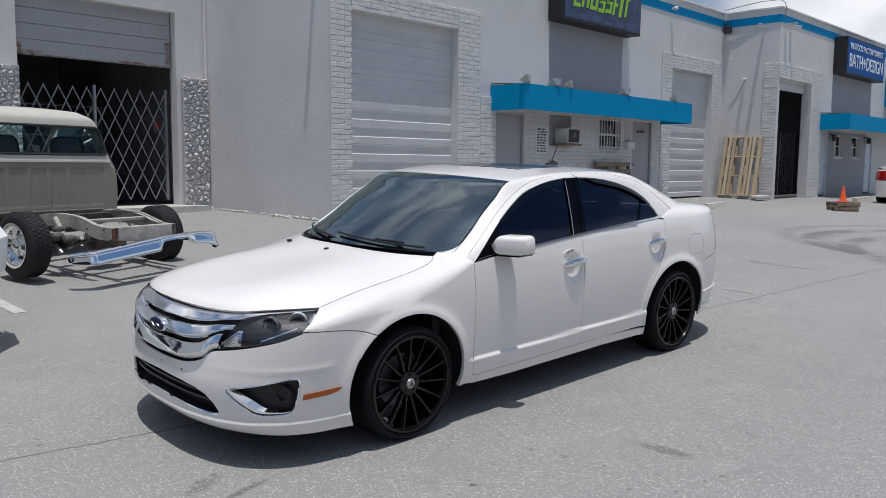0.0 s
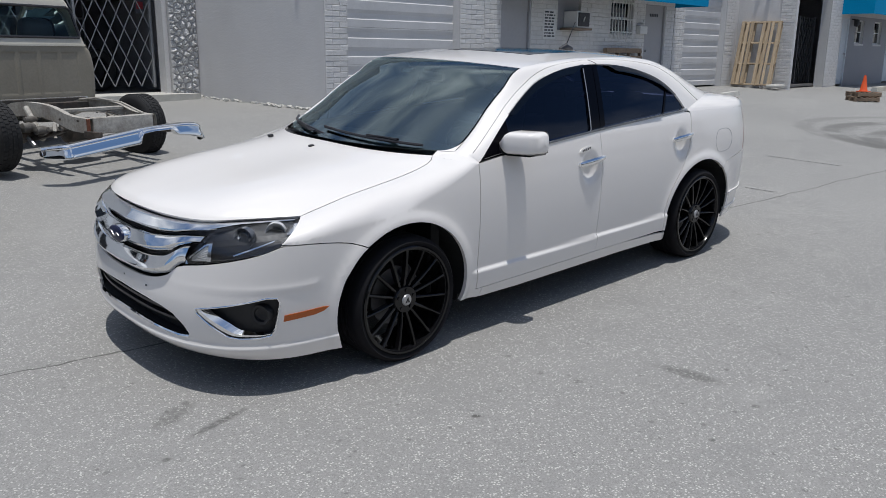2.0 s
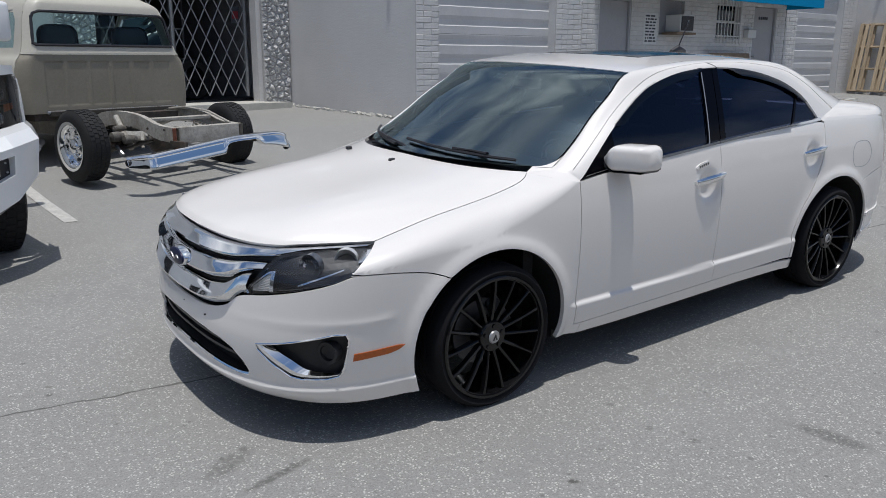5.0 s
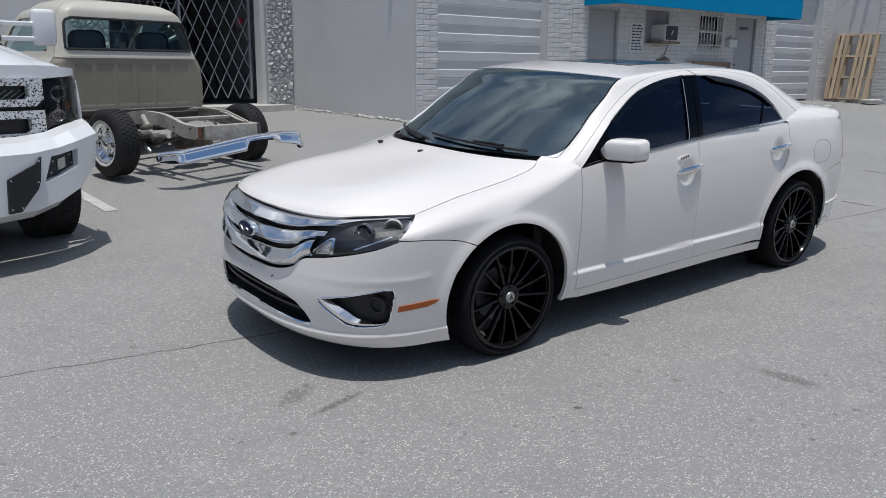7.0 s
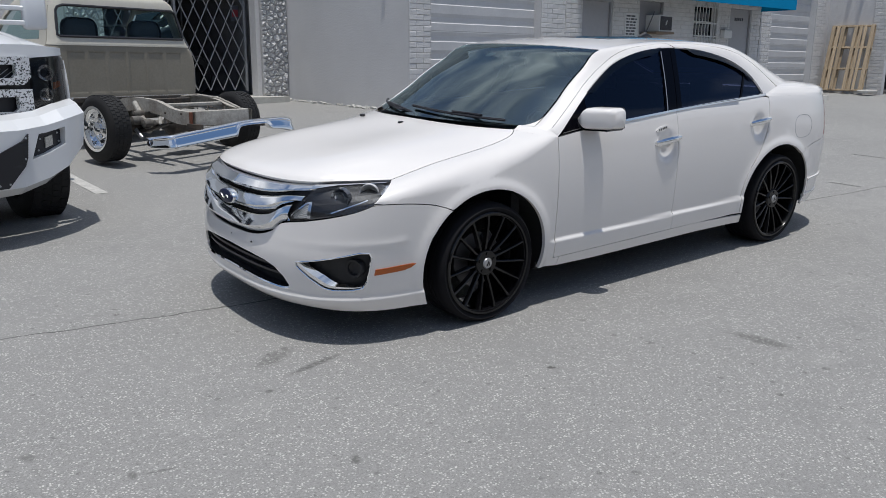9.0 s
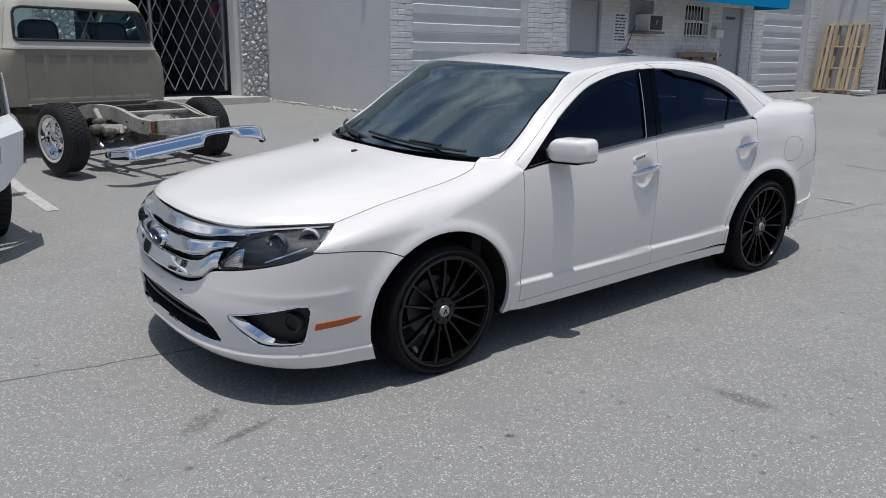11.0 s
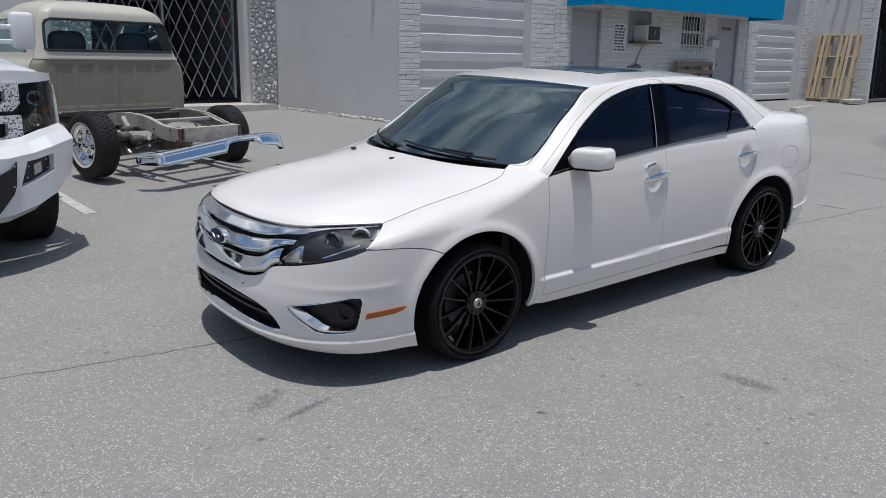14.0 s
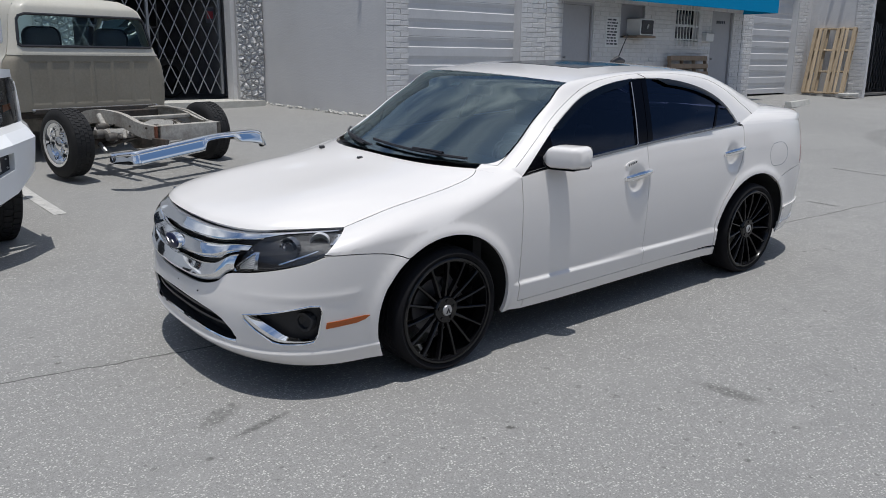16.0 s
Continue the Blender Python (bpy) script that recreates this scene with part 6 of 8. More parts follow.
    for y in (-0.17, 0.0):
        c = P(s_y(abs(y) + 0.03, 0.45), 0.455)
        bm = lathe([(0, -0.002), (0.004, -0.002), (0.004, 0.004)], 8, axis="x")
        for v in bm.verts:
            v.co += c + Vector((0, -0.06 if y else 0, 0))
        part("plate_hole", bm, M_TRIM, bumper)

    # hidden plate added to stop sun leaking through the nose onto the ground
    rows = [[P(S, 0.482) + Vector((0.012, 0, 0)), Vector((-0.55, P(S, 0.482).y * 0.9, 0.482))] for S in span(-1.1, 1.1, 50)]
    part("splash_plate", loft(rows), M_CORE, bumper)

    # upper nose: dark backing, chrome bars, emblem, lamps
    back = [(-NU, 0.01), (NU, 0.01), (NU, NB - 0.004), (-NU, NB - 0.004)]
    grille = part("grille", patch(back, lambda u, v: nose_m(u, v) + Vector((0.05, 0, 0)), 0.04, thick=0.003, outward=away), M_TRIM, car, "dark grille backing")

    def lerp_crease(w):
        """Blade: a lip, a face leaning up, a crease, a face turned under."""
        pts = ((0.0, 0.0), (0.12, 0.45), (0.30, 0.95), (0.38, 1.0), (0.80, 0.52), (0.92, 0.40), (1.0, 0.0))
        for (a, p), (b, q) in zip(pts, pts[1:]):
            if w <= b:
                return p + (q - p) * (w - a) / (b - a)
        return 0.0

    def bar(u_end, b0, b1, taper0, taper1, depth, name="grille_bar", curl=0.0):
        rows = []
        for u in span(-u_end, u_end, 81):
            t = abs(u) / u_end
            f = ease(0.55, 1.0, t)
            lo, hi = b0 + (taper0 - b0) * f, b1 + (taper1 - b1) * f
            row = []
            for w in (0.0, 0.12, 0.30, 0.38, 0.52, 0.66, 0.80, 0.92, 1.0):
                b = lo + (hi - lo) * w
                bulge = lerp_crease(w) * depth * (1 - 0.5 * f)
                row.append(nose(u, b) + Vector((0.016 - bulge, 0, 0.0)))
            row.insert(0, nose(u, lo) + Vector((0.045, 0, 0)))
            row.append(nose(u, hi) + Vector((0.045, 0, 0)))
            rows.append(row)
        return part(name, loft(rows), M_CHROME, grille, "broad chrome bar", smooth=True, sharp=28)

    bar(0.60, 0.715, 0.945, 0.79, 0.945, 0.030)
    bar(0.545, 0.385, 0.665, 0.47, 0.64, 0.034)
    bar(0.475, 0.01, 0.335, 0.03, 0.40, 0.034)
    for sg in (1, -1):
        strip = []
        for u in span(0.585, 0.985, 30):
            f = (u - 0.585) / 0.4
            lo = 0.80 + 0.09 * min(1, f * 2.5)
            strip.append([nose(sg * u, b) + Vector((-0.006 if 0 < i < 3 else 0.012, 0, 0.002)) for i, b in enumerate((lo, lo + 0.02, 0.935, 0.955))])
        part("lamp_brow", loft(strip), M_CHROME, grille, "chrome strip over the lamp", smooth=True, sharp=70)
        # lamp
        edge = [(0.465, 0.03), (0.60, 0.015), (0.75, 0.012), (0.90, 0.012), (0.985, 0.05), (0.995, 0.35), (0.985, 0.80), (0.97, 0.86), (0.80, 0.865), (0.66, 0.85), (0.60, 0.79), (0.585, 0.72), (0.53, 0.40)]
        poly = [(sg * u * NU, b * NB) for u, b in edge]
        if sg < 0:
            poly = poly[::-1]
        lamp = part("headlamp", patch(poly, lambda u, v: nose_m(u, v) + Vector((0.055, 0, 0)), 0.03, thick=0.004, outward=away), M_LAMP_DARK, car, "dark lamp housing behind a clear lens", smooth=True)
        ob = part("lamp_lens", patch(poly, nose_m, 0.03, off=0.002, thick=0.02, outward=away), M_LENS, lamp, "clear lens", smooth=True)
        ob.visible_shadow = False
        def bowl(u, b, r, d, mat, name):
            c = nose(sg * u, b) + Vector((0.036, sg * 0.022 * ease(0.7, 0.9, u), 0))
            bm = lathe([(0.0, 0.03), (r * 0.45, 0.022), (r * 0.8, 0.008), (r, -0.008), (r * 1.08, -0.010), (r * 1.1, 0.02)], 28, axis="x")
            for v in bm.verts:
                v.co = Matrix.Rotation(radians(sg * d), 3, "Z") @ v.co + c
            part(name, bm, mat, lamp, smooth=True)
        bowl(0.890, 0.52, 0.042, 48, M_INDICATOR, "bowl")
        bowl(0.73, 0.50, 0.046, 25, M_LAMP_DARK, "projector")
        bowl(0.73, 0.50, 0.026, 25, M_REFLECT, "projector_lens")
        def inset(name, u0, u1, lo, hi, d, mat, label="", ribs=0.0, n=10):
            rows = []
            for u in span(u0, u1, n):
                a, b = lo(u), hi(u)
                rows.append([nose(sg * u, a + (b - a) * k / 12) + Vector((d + ribs * (k % 2), 0, 0)) for k in range(13)])
            part(name, loft(rows), mat, lamp, label, smooth=not ribs)
        # the inner edge of the lamp leans outwards as it rises
        slope = lambda u: 0.10 + (u - 0.485) * 3.6
        inset("indicator", 0.497, 0.585, lambda u: 0.07, lambda u: min(0.40, slope(u)), 0.012, M_INDICATOR, "ribbed silver reflector", 0.005)
        inset("reflector_rim", 0.490, 0.605, lambda u: min(0.42, slope(u)), lambda u: min(0.47, slope(u) + 0.05), 0.006, M_REFLECT)
        inset("reflector_rim", 0.588, 0.606, lambda u: 0.05, lambda u: 0.46, 0.006, M_REFLECT)
        inset("shroud", 0.945, 0.980, lambda u: 0.42, lambda u: 0.78, 0.030, M_REFLECT, "bright curved shroud")
        inset("reflector_rim", 0.70, 0.90, lambda u: 0.09 + (u - 0.70) * 1.0, lambda u: 0.13 + (u - 0.70) * 1.0, 0.016, M_REFLECT)
    # emblem
    c = nose(0, 0.53) + Vector((-0.024, 0, 0))
    for nm, k, mat, dx in (("emblem_rim", 1.0, M_CHROME, 0.0), ("emblem", 0.92, M_EMBLEM, -0.007)):
        bm = lathe([(0.0, -0.006), (0.7, -0.005), (0.93, 0.0), (1.0, 0.012), (1.0, 0.03)], 40, axis="x")
        for v in bm.verts:
            v.co = Vector((v.co.x + dx, v.co.y * 0.092 * k, v.co.z * 0.041 * k)) + c
        part(nm, bm, mat, grille, "plain oval badge" if nm == "emblem" else "", smooth=True)
    bm = bmesh.new()
    add_tube(bm, [c + Vector((-0.0145, -0.05 + 0.1 * t, 0.010 * math.sin(t * 9))) for t in span(0, 1, 14)], 0.003, 5)
    part("emblem_swirl", bm, M_SILVER, grille)

    # hood
    vs = [0.0, 0.004, 0.01, 0.018, 0.028, 0.04, 0.055, 0.075] + span(0.10, 1.0, 37)
    bm = surface(hood, span(-1, 1, 71), vs, Vector((-0.2, 0, 1)))
    bonnet = part("bonnet", bm, M_PAINT, car, "smooth white bonnet", smooth=True, sharp=40)
    for y, x in ((-0.03, 0.10), (0.42, 0.115)):
        zz = lerp_table(HOOD_MID, x) - 0.004
        part("washer_nozzle", box(x - 0.016, x + 0.016, y - 0.012, y + 0.012, zz - 0.004, zz + 0.012, 0.004), M_TRIM, bonnet)

    # cowl and wipers
    rows = [[hood(u, 1.0) + Vector((d, 0, h)) for d, h in ((0.0, -0.014), (0.05, -0.022), (0.13, 0.012 - 0.04 * abs(u) ** 3))] for u in span(-1, 1, 31)]
    cowl = part("cowl", loft(rows), M_TRIM, car, smooth=True)
    for y0, y1, lift in ((-0.56, 0.06, 0.0), (0.10, 0.62, 0.0)):
        pts = []
        for t in span(0, 1, 12):
            y = y0 + (y1 - y0) * t
            k = 0.22 + 0.34 * t
            p = canopy(y / 0.68, k)
            pts.append(p + Vector((-0.012, 0, 0.014)))
        bm = bmesh.new()
        add_tube(bm, pts, 0.008, 6)
        wiper = part("wiper_blade", bm, M_TRIM, car)
        bm = bmesh.new()
        add_tube(bm, [hood((y0 + 0.02) / 0.73, 1.0) + Vector((0.05, 0, -0.004)), (Vector(pts[2]) + Vector((0, 0, 0.012))), pts[5] + Vector((0, 0, 0.01))], 0.009, 6)
        part("wiper_arm", bm, M_TRIM, wiper)

    for side in (-1, 1):
        sg = -side                 # S is plus on the left
        def PS(S, z):
            return shell(sg * S, z)

        # wing (fender): flank part and the roll up to the bonnet's shut line
        flank_top = [(-0.612, 0.708), (-0.5, 0.716), (-0.35, 0.724), (-0.15, 0.738), (0.05, 0.765), (0.25, 0.812), (0.42, 0.874), (0.557, 0.934)]
        tops = smooth_line([(sx(x, z), z) for x, z in flank_top], 40)
        seam_up = [(s, z + G) for s, z in seam[::-1]]
        arch = [(sx(x, z), z) for x, z in arch_points(ARCH_F, 0.5, 0.205, 60) if not (x < 0.03 and z < 0.638)]
        poly = seam_up[1:] + arch + [(sx(0.590, 0.196), 0.196), (sx(0.598, 0.248), 0.248), (sx(0.557, 0.247), 0.247)] + [(sx(0.557, 0.6), 0.6)] + tops[::-1]
        bm = patch(poly, PS, 0.014, thick=0.022, edge=0.012, outward=away)
        fine = dense(tops[::-1], 0.012, closed=False)[::-1]
        curves = []
        for i, (s, z) in enumerate(fine):
            t = i / (len(fine) - 1)
            a = PS(s, z)
            b = Vector(lerp_table([(j / 7, p[d]) for j, p in enumerate(HOOD_SIDE)], t) for d in range(3))
            b.y = b.y - 0.004
            b.z -= 0.001
            if side > 0:
                b.y = -b.y
            up = (PS(s, z) - PS(s, z - 0.02)).normalized()
            rise, run = b.z - a.z, abs(b.y - a.y)
            c1 = a + up * (0.55 * rise)
            c1.x += (b.x - a.x) * 0.3
            c2 = b + Vector((-(b.x - a.x) * 0.3, (a.y - b.y) * 0.62, -0.10 * run))
            curves.append((a, c1, c2, b))

        def roll(i, q):
            a, c1, c2, b = curves[i]
            k = 1 - q
            return a * k**3 + c1 * (3 * k * k * q) + c2 * (3 * k * q * q) + b * q**3
        QS = span(0, 1, 17)
        strip = bmesh.new()
        lay = strip.verts.layers.float_vector.new("exact")
        grid = []
        last = len(curves) - 1
        for i in range(last + 1):
            row = []
            for q in QS:
                du = roll(min(last, i + 1), q) - roll(max(0, i - 1), q)
                dq = roll(i, min(1.0, q + 0.01)) - roll(i, max(0.0, q - 0.01))
                n = du.cross(dq).normalized()
                w = strip.verts.new(roll(i, q))
                w[lay] = -n if n.dot(Vector((0, side, 0.6))) < 0 else n
                row.append(w)
            row.append(strip.verts.new(roll(i, 1.0) + Vector((0, 0, -0.02))))
            grid.append(row)
        for i in range(last):
            for j in range(len(QS)):
                strip.faces.new((grid[i][j], grid[i + 1][j], grid[i + 1][j + 1], grid[i][j + 1]))
        rows = [[roll(last, q) for q in span(0, 1, 9)]]
        merge(bm, strip)
        wing_last = [p.copy() for p in rows[-1][:9]]
        weld(bm)
        part("wing", bm, M_PAINT, car, "white front wing over the wheel", smooth=True, sharp=45)

        # doors: flank panel, frame strip and window
        belt = lambda x: lerp_table(BELT, x)
        def door_panel(name, outline, x0, x1):
            return part(name, patch([(sx(x, z), z) for x, z in outline], PS, 0.017, thick=0.022, edge=0.012, outward=away), M_PAINT, car, "white door panel with a crease low down", smooth=True, sharp=40)
        B0, B1 = 1.585, 2.12
        front = [(0.562, 0.252), (1.622, 0.262), (1.622, 0.6), (1.622, belt(1.622))] + [(x, belt(x)) for x in span(1.5, 0.60, 10)] + [(0.562, 0.937)]
        fd = door_panel("front_door", front, 0.56, 1.60)
        tail = [(x, z) for x, z in arch_points((ARCH_R[0], ARCH_R[1], ARCH_R[2] + 0.035, ARCH_R[3] + 0.05), 0.262, 0.5, 40) if z < 0.615 and x < 2.65]
        rear = [(1.6255, 0.262)] + tail + [(2.582, 0.70), (2.656, 0.82), (2.686, 0.93), (2.70, 1.045)] + [(x, belt(x)) for x in span(2.62, 1.7, 10)] + [(1.6255, belt(1.6255))]
        rd = door_panel("rear_door", rear, 1.606, 2.7)
        # frames and roof rail
        for nm, k0, k1, q0, q1, par, mat in (("window_frame", 0.0, 6.36, 0.0, 0.40, fd, M_PAINT), ("window_frame", 6.40, 12.0, 0.0, 0.40, rd, M_PAINT), ("roof_rail", 0.0, 12.0, 0.425, 0.985, car, M_PAINT)):
            rows = []
            for k in span(k0, k1, 60 if nm == "roof_rail" else 34):
                row = [pillar(side, k, q) for q in span(q0, q1, 9)]
                first, last = row[0].copy(), row[-1].copy()
                inn = Vector((0, -side * 0.012, -0.010))
                rows.append([first + inn] + row + [last + inn])
            part(nm, loft(rows), mat, par, smooth=True, sharp=50)
        rows = []
        for f in span(0.0, 1.0, 5):
            rows.append([wing_last[i].lerp(pillar(side, 0.0, i / 8), f) for i in range(9)])
        for k in (0.06, 0.12, 0.18):
            rows.append([pillar(side, k, i / 8) + Vector((-0.001, side * 0.0015, 0.001)) for i in range(9)])
        part("pillar_foot", loft(rows), M_PAINT, car, smooth=True)
        arc = [(0.925 + 0.075 * math.sin(t), 0.03 + 0.75 * (1 - math.cos(t))) for t in span(0, math.pi / 2, 9)]
        corner = [(u * 0.68, k * 0.19) for u, k in arc + [(1.0, 0.0), (0.925, 0.0)]]
        part("screen_corner", patch(corner, lambda u, v: canopy(side * u / 0.68, v / 0.19), 0.04, off=0.006, thick=0.004, outward=lambda p: Vector((-0.3, 0, 1))), M_PAINT, car, smooth=True)
        rows = [[wing_last[-1].lerp(pillar(side, 0.0, 1.0), f) + Vector((-0.004, side * 0.004, -0.002)), canopy(side * (0.915 + 0.085 * f), 0.0) + Vector((0.004, 0, 0.006))] for f in span(-0.05, 1.02, 8)]
        part("screen_corner", loft(rows), M_PAINT, car, smooth=True)
        rows = [[pillar(side, k, q) + Vector((0, -side * 0.010, -0.008)) for q in (0.38, 0.44)] for k in span(0, 12, 60)]
        part("door_seal", loft(rows), M_TRIM, car)
        # panes
        def gl(x, z):
            return Vector((x, side * (glass_y(x, z) - 0.012), z))
        upper = [rail(RAIL_D, k) for k in span(0, 12, 60)]
        def top_x(x, lean):
            """Where a leaning post that stands at x on the sill meets the frame."""
            t = x
            for _ in range(20):
                t = x + lean * (lerp_table(RAIL_D, t) - belt(x))
            return t

        def between(xa, xb, la=0.0, lb=0.0):
            ta, tb = (top_x(xa, la) if xa > 0.60 else xa), (top_x(xb, lb) if xb < 2.66 else xb)
            poly = [(x, belt(x)) for x in span(xa, xb, 9)]
            if xb < 2.66:
                poly.append((tb, lerp_table(RAIL_D, tb)))
            poly += [(x, z) for x, z in upper if ta + 0.004 < x < tb - 0.004][::-1]
            if xa > 0.60:
                poly.append((ta, lerp_table(RAIL_D, ta)))
            return poly
        LB, LQ = 0.22, 0.70
        for nm, xa, xb, la, lb, par in (("front_window", 0.84, 1.545, 0.0, LB, fd), ("rear_window", 1.705, 2.36, LB, LQ, rd), ("quarter_window", 2.385, 2.664, LQ, 0.0, rd)):
            part(nm, patch(between(xa, xb, la, lb), gl, 0.05, thick=0.004, outward=away), M_TINT, par, "dark tinted pane", smooth=True)
        for xa, xb, la, lb, par in ((0.578, 0.838, 0.0, 0.0, fd), (1.547, 1.650, LB, LB, fd), (1.656, 1.703, LB, LB, rd), (2.362, 2.383, LQ, LQ, rd)):
            part("window_post", patch(between(xa, xb, la, lb), lambda x, z: gl(x, z) + Vector((0, side * 0.005, 0)), 0.05, thick=0.01, outward=away), M_POST, par, smooth=True)
        rows = [[gl(x + LB * (zz - belt(1.55)), zz) + Vector((0, side * 0.012, 0)) for x in (1.545, 1.553)] for zz in span(belt(1.55), 1.375, 12)]
        part("post_strip", loft(rows), M_SILVER, fd)
        # smoked wind deflectors along the frame
        for ka, kb, par in ((2.2, 5.85, fd), (6.75, 10.6, rd)):
            rows = []
            for k in span(ka, kb, 26):
                dx, dz = rail(RAIL_D, k)
                t = (k - ka) / (kb - ka)
                h = 0.034 * min(1, t * 9, (1 - t) * 9) + 0.004
                rows.append([gl(dx, dz + 0.004) + Vector((0, side * 0.010, 0)), gl(dx, dz - h * 0.5) + Vector((0, side * 0.016, 0)), gl(dx, dz - h) + Vector((0, side * 0.018, 0))])
            part("wind_deflector", loft(rows), M_VISOR, par, "smoked plastic deflector", smooth=True)
        # bright strip at the window sill
        for xa, xb, par in ((0.86, 1.622, fd), (1.6255, 2.67, rd)):
            rows = []
            for x in span(xa, xb, 24):
                z = belt(x)
                o = half_width(x, z)
                rows.append([Vector((x, side * (o - 0.002), z - 0.004)), Vector((x, side * (o + 0.005), z + 0.001)), Vector((x, side * (o + 0.002), z + 0.014)), Vector((x, side * (o - 0.016), z + 0.017))])
            part("sill_strip", loft(rows), M_CHROME, par, "narrow bright sill strip", smooth=True)
        # handles
        for x, z, par in ((1.515, 0.846, fd), (2.56, 0.893, rd)):
            o = half_width(x, z)
            rows = []
            for t in span(-1, 1, 15):
                r = 0.021 * (1 - 0.35 * abs(t) ** 3)
                c = Vector((x + 0.122 * t, side * (half_width(x + 0.2, z) + 0.017 - 0.010 * t * t), z + 0.010 * t))
                rows.append([c + Vector((0, side * r * math.cos(a) * 0.8, r * math.sin(a))) for a in span(0, TAU, 11)])
            bm = loft(rows)
            bmesh.ops.holes_fill(bm, edges=[e for e in bm.edges if len(e.link_faces) == 1])
            hd = part("handle", weld(bm), M_CHROME, par, "chrome door handle", smooth=True)
            for dx in (-0.110, 0.110):
                part("handle_foot", box(x + dx - 0.016, x + dx + 0.016, min(side * (half_width(x + dx * 2, z) - 0.02), side * (half_width(x + dx * 2, z) + 0.008)), max(side * (half_width(x + dx * 2, z) - 0.02), side * (half_width(x + dx * 2, z) + 0.008)), z + dx * 0.1 - 0.012, z + dx * 0.1 + 0.012, 0.005), M_CHROME, hd)
        if side < 0:
            key = [(sx(1.465 + 0.062 * math.copysign(abs(math.cos(t)) ** 0.7, math.cos(t)), 0.93), 0.919 + 0.014 * math.sin(t) + 0.010 * math.cos(t)) for t in span(0, TAU, 25)[:-1]]
            pad = part("keypad", patch(key, PS, 0.03, off=0.006, thick=0.008, outward=away), M_PAINT, fd, "white keypad with dark buttons", smooth=True)
            for k in range(5):
                x, z = 1.430 + 0.0175 * k, 0.913 + 0.003 * k
                o = half_width(x, z) + 0.006
                part("button", box(x - 0.0038, x + 0.0038, -o - 0.002, -o + 0.002, z - 0.006, z + 0.007), M_TRIM, pad)

        # mirror
        if side < 0:
            build_mirror(fd, side)
        # rocker, quarter, rear bumper
        a1 = [(x, z) for x, z in arch_points(ARCH_R, 0.185, 0.5, 60) if x < 2.6 and z < 0.257]
        poly = [(0.594, 0.196), (0.9, 0.19), (1.9, 0.195)] + a1 + [(1.9, 0.2605), (1.2, 0.2545), (0.602, 0.2485)]
        part("sill", patch([(sx(x, z), z) for x, z in poly], PS, 0.04, thick=0.012, edge=0.025, outward=away), M_PAINT, car, "white sill below the doors", smooth=True, sharp=40)
        ar = [(x, z) for x, z in arch_points(ARCH_R, 0.256, 0.5, 80)]
        outline = [(s_any(x, z), z) for x, z in ar if not (x > 2.8 and z < 0.617)]
        q_seam = smooth_line([(3.150, 0.620), (3.22, 0.648), (3.35, 0.680), (3.55, 0.700)], 8)
        outline += [(s_any(x, z), z + G) for x, z in q_seam] + [(s_any(3.555, 0.74), 0.74), (s_any(3.575, 0.95), 0.95), (s_any(3.60, 1.02), 1.02)]
        outline += [(s_any(x, z), z) for x, z in ((3.45, 1.032), (3.25, 1.040), (XE, 1.047), (2.86, 1.052), (2.706, 1.056), (2.706, 1.045), (2.692, 0.93), (2.662, 0.82), (2.588, 0.70), (2.516, 0.620))]
        outline += [(sx(x + 0.006, z), z) for x, z in tail[::-1] if z < 0.59]
        bm = patch(outline, PS, 0.017, thick=0.022, edge=0.014, outward=away)
        # shoulder and C pillar foot up to the deck
        D = [shell(sg * s_any(x, z), z) for x, z in ((2.706, 1.056), (2.86, 1.052), (XE, 1.047), (3.25, 1.040), (3.45, 1.032), (3.60, 1.02))]
        E = [Vector((x, side * y, z)) for x, y, z in ((3.28, 0.625, 1.132), (3.34, 0.64, 1.128), (3.42, 0.655, 1.12), (3.52, 0.66, 1.108), (3.64, 0.655, 1.095), (3.76, 0.62, 1.08))]
        Ds, Es = smooth_line([tuple(p) for p in D], 24), smooth_line([tuple(p) for p in E], 24)
        rows = []
        for i in range(24):
            a, b = Vector(Ds[i]), Vector(Es[i])
            c = a.lerp(b, 0.5)
            c.y = a.y + (b.y - a.y) * 0.22
            c.z = b.z - 0.004
            rows.append([a * (1 - q) ** 2 + c * 2 * q * (1 - q) + b * q * q for q in span(0, 1, 9)])
        rows.insert(0, [pillar(side, 12.0, q) for q in span(0, 1, 9)])
        merge(bm, loft(rows))
        part("quarter_panel", weld(bm, 0.002), M_PAINT, car, "white rear quarter with a round fuel flap", smooth=True, sharp=45)
        if side < 0:
            ring = [(s_any(3.16, 0.83) + 0.075 * math.cos(t), 0.82 + 0.085 * math.sin(t)) for t in span(0, TAU, 33)[:-1]]
            inner = [(s_any(3.16, 0.83) + 0.072 * math.cos(t), 0.82 + 0.082 * math.sin(t)) for t in span(0, TAU, 33)[:-1]]
            part("fuel_flap_gap", patch(ring, PS, 0.04, holes=[inner], off=0.0006, thick=0.002, outward=away), M_STUCCO_DARK, car)
        arr = [(x, z) for x, z in arch_points(ARCH_R, 0.3, 0.22, 80) if x > 2.8 and z < 0.614]
        rb = [(s_any(x, z), z) for x, z in arr] + [(s_any(3.31, 0.20), 0.20), (SIDE_END + LR, 0.20), (SIDE_END + LR, 0.70)]
        rb += [(s_any(x, z), z - G) for x, z in q_seam[::-1]]
        part("rear_bumper", patch(rb, PS, 0.04, thick=0.012, edge=0.025, outward=away), M_PAINT, car, "white rear bumper", smooth=True, sharp=40)
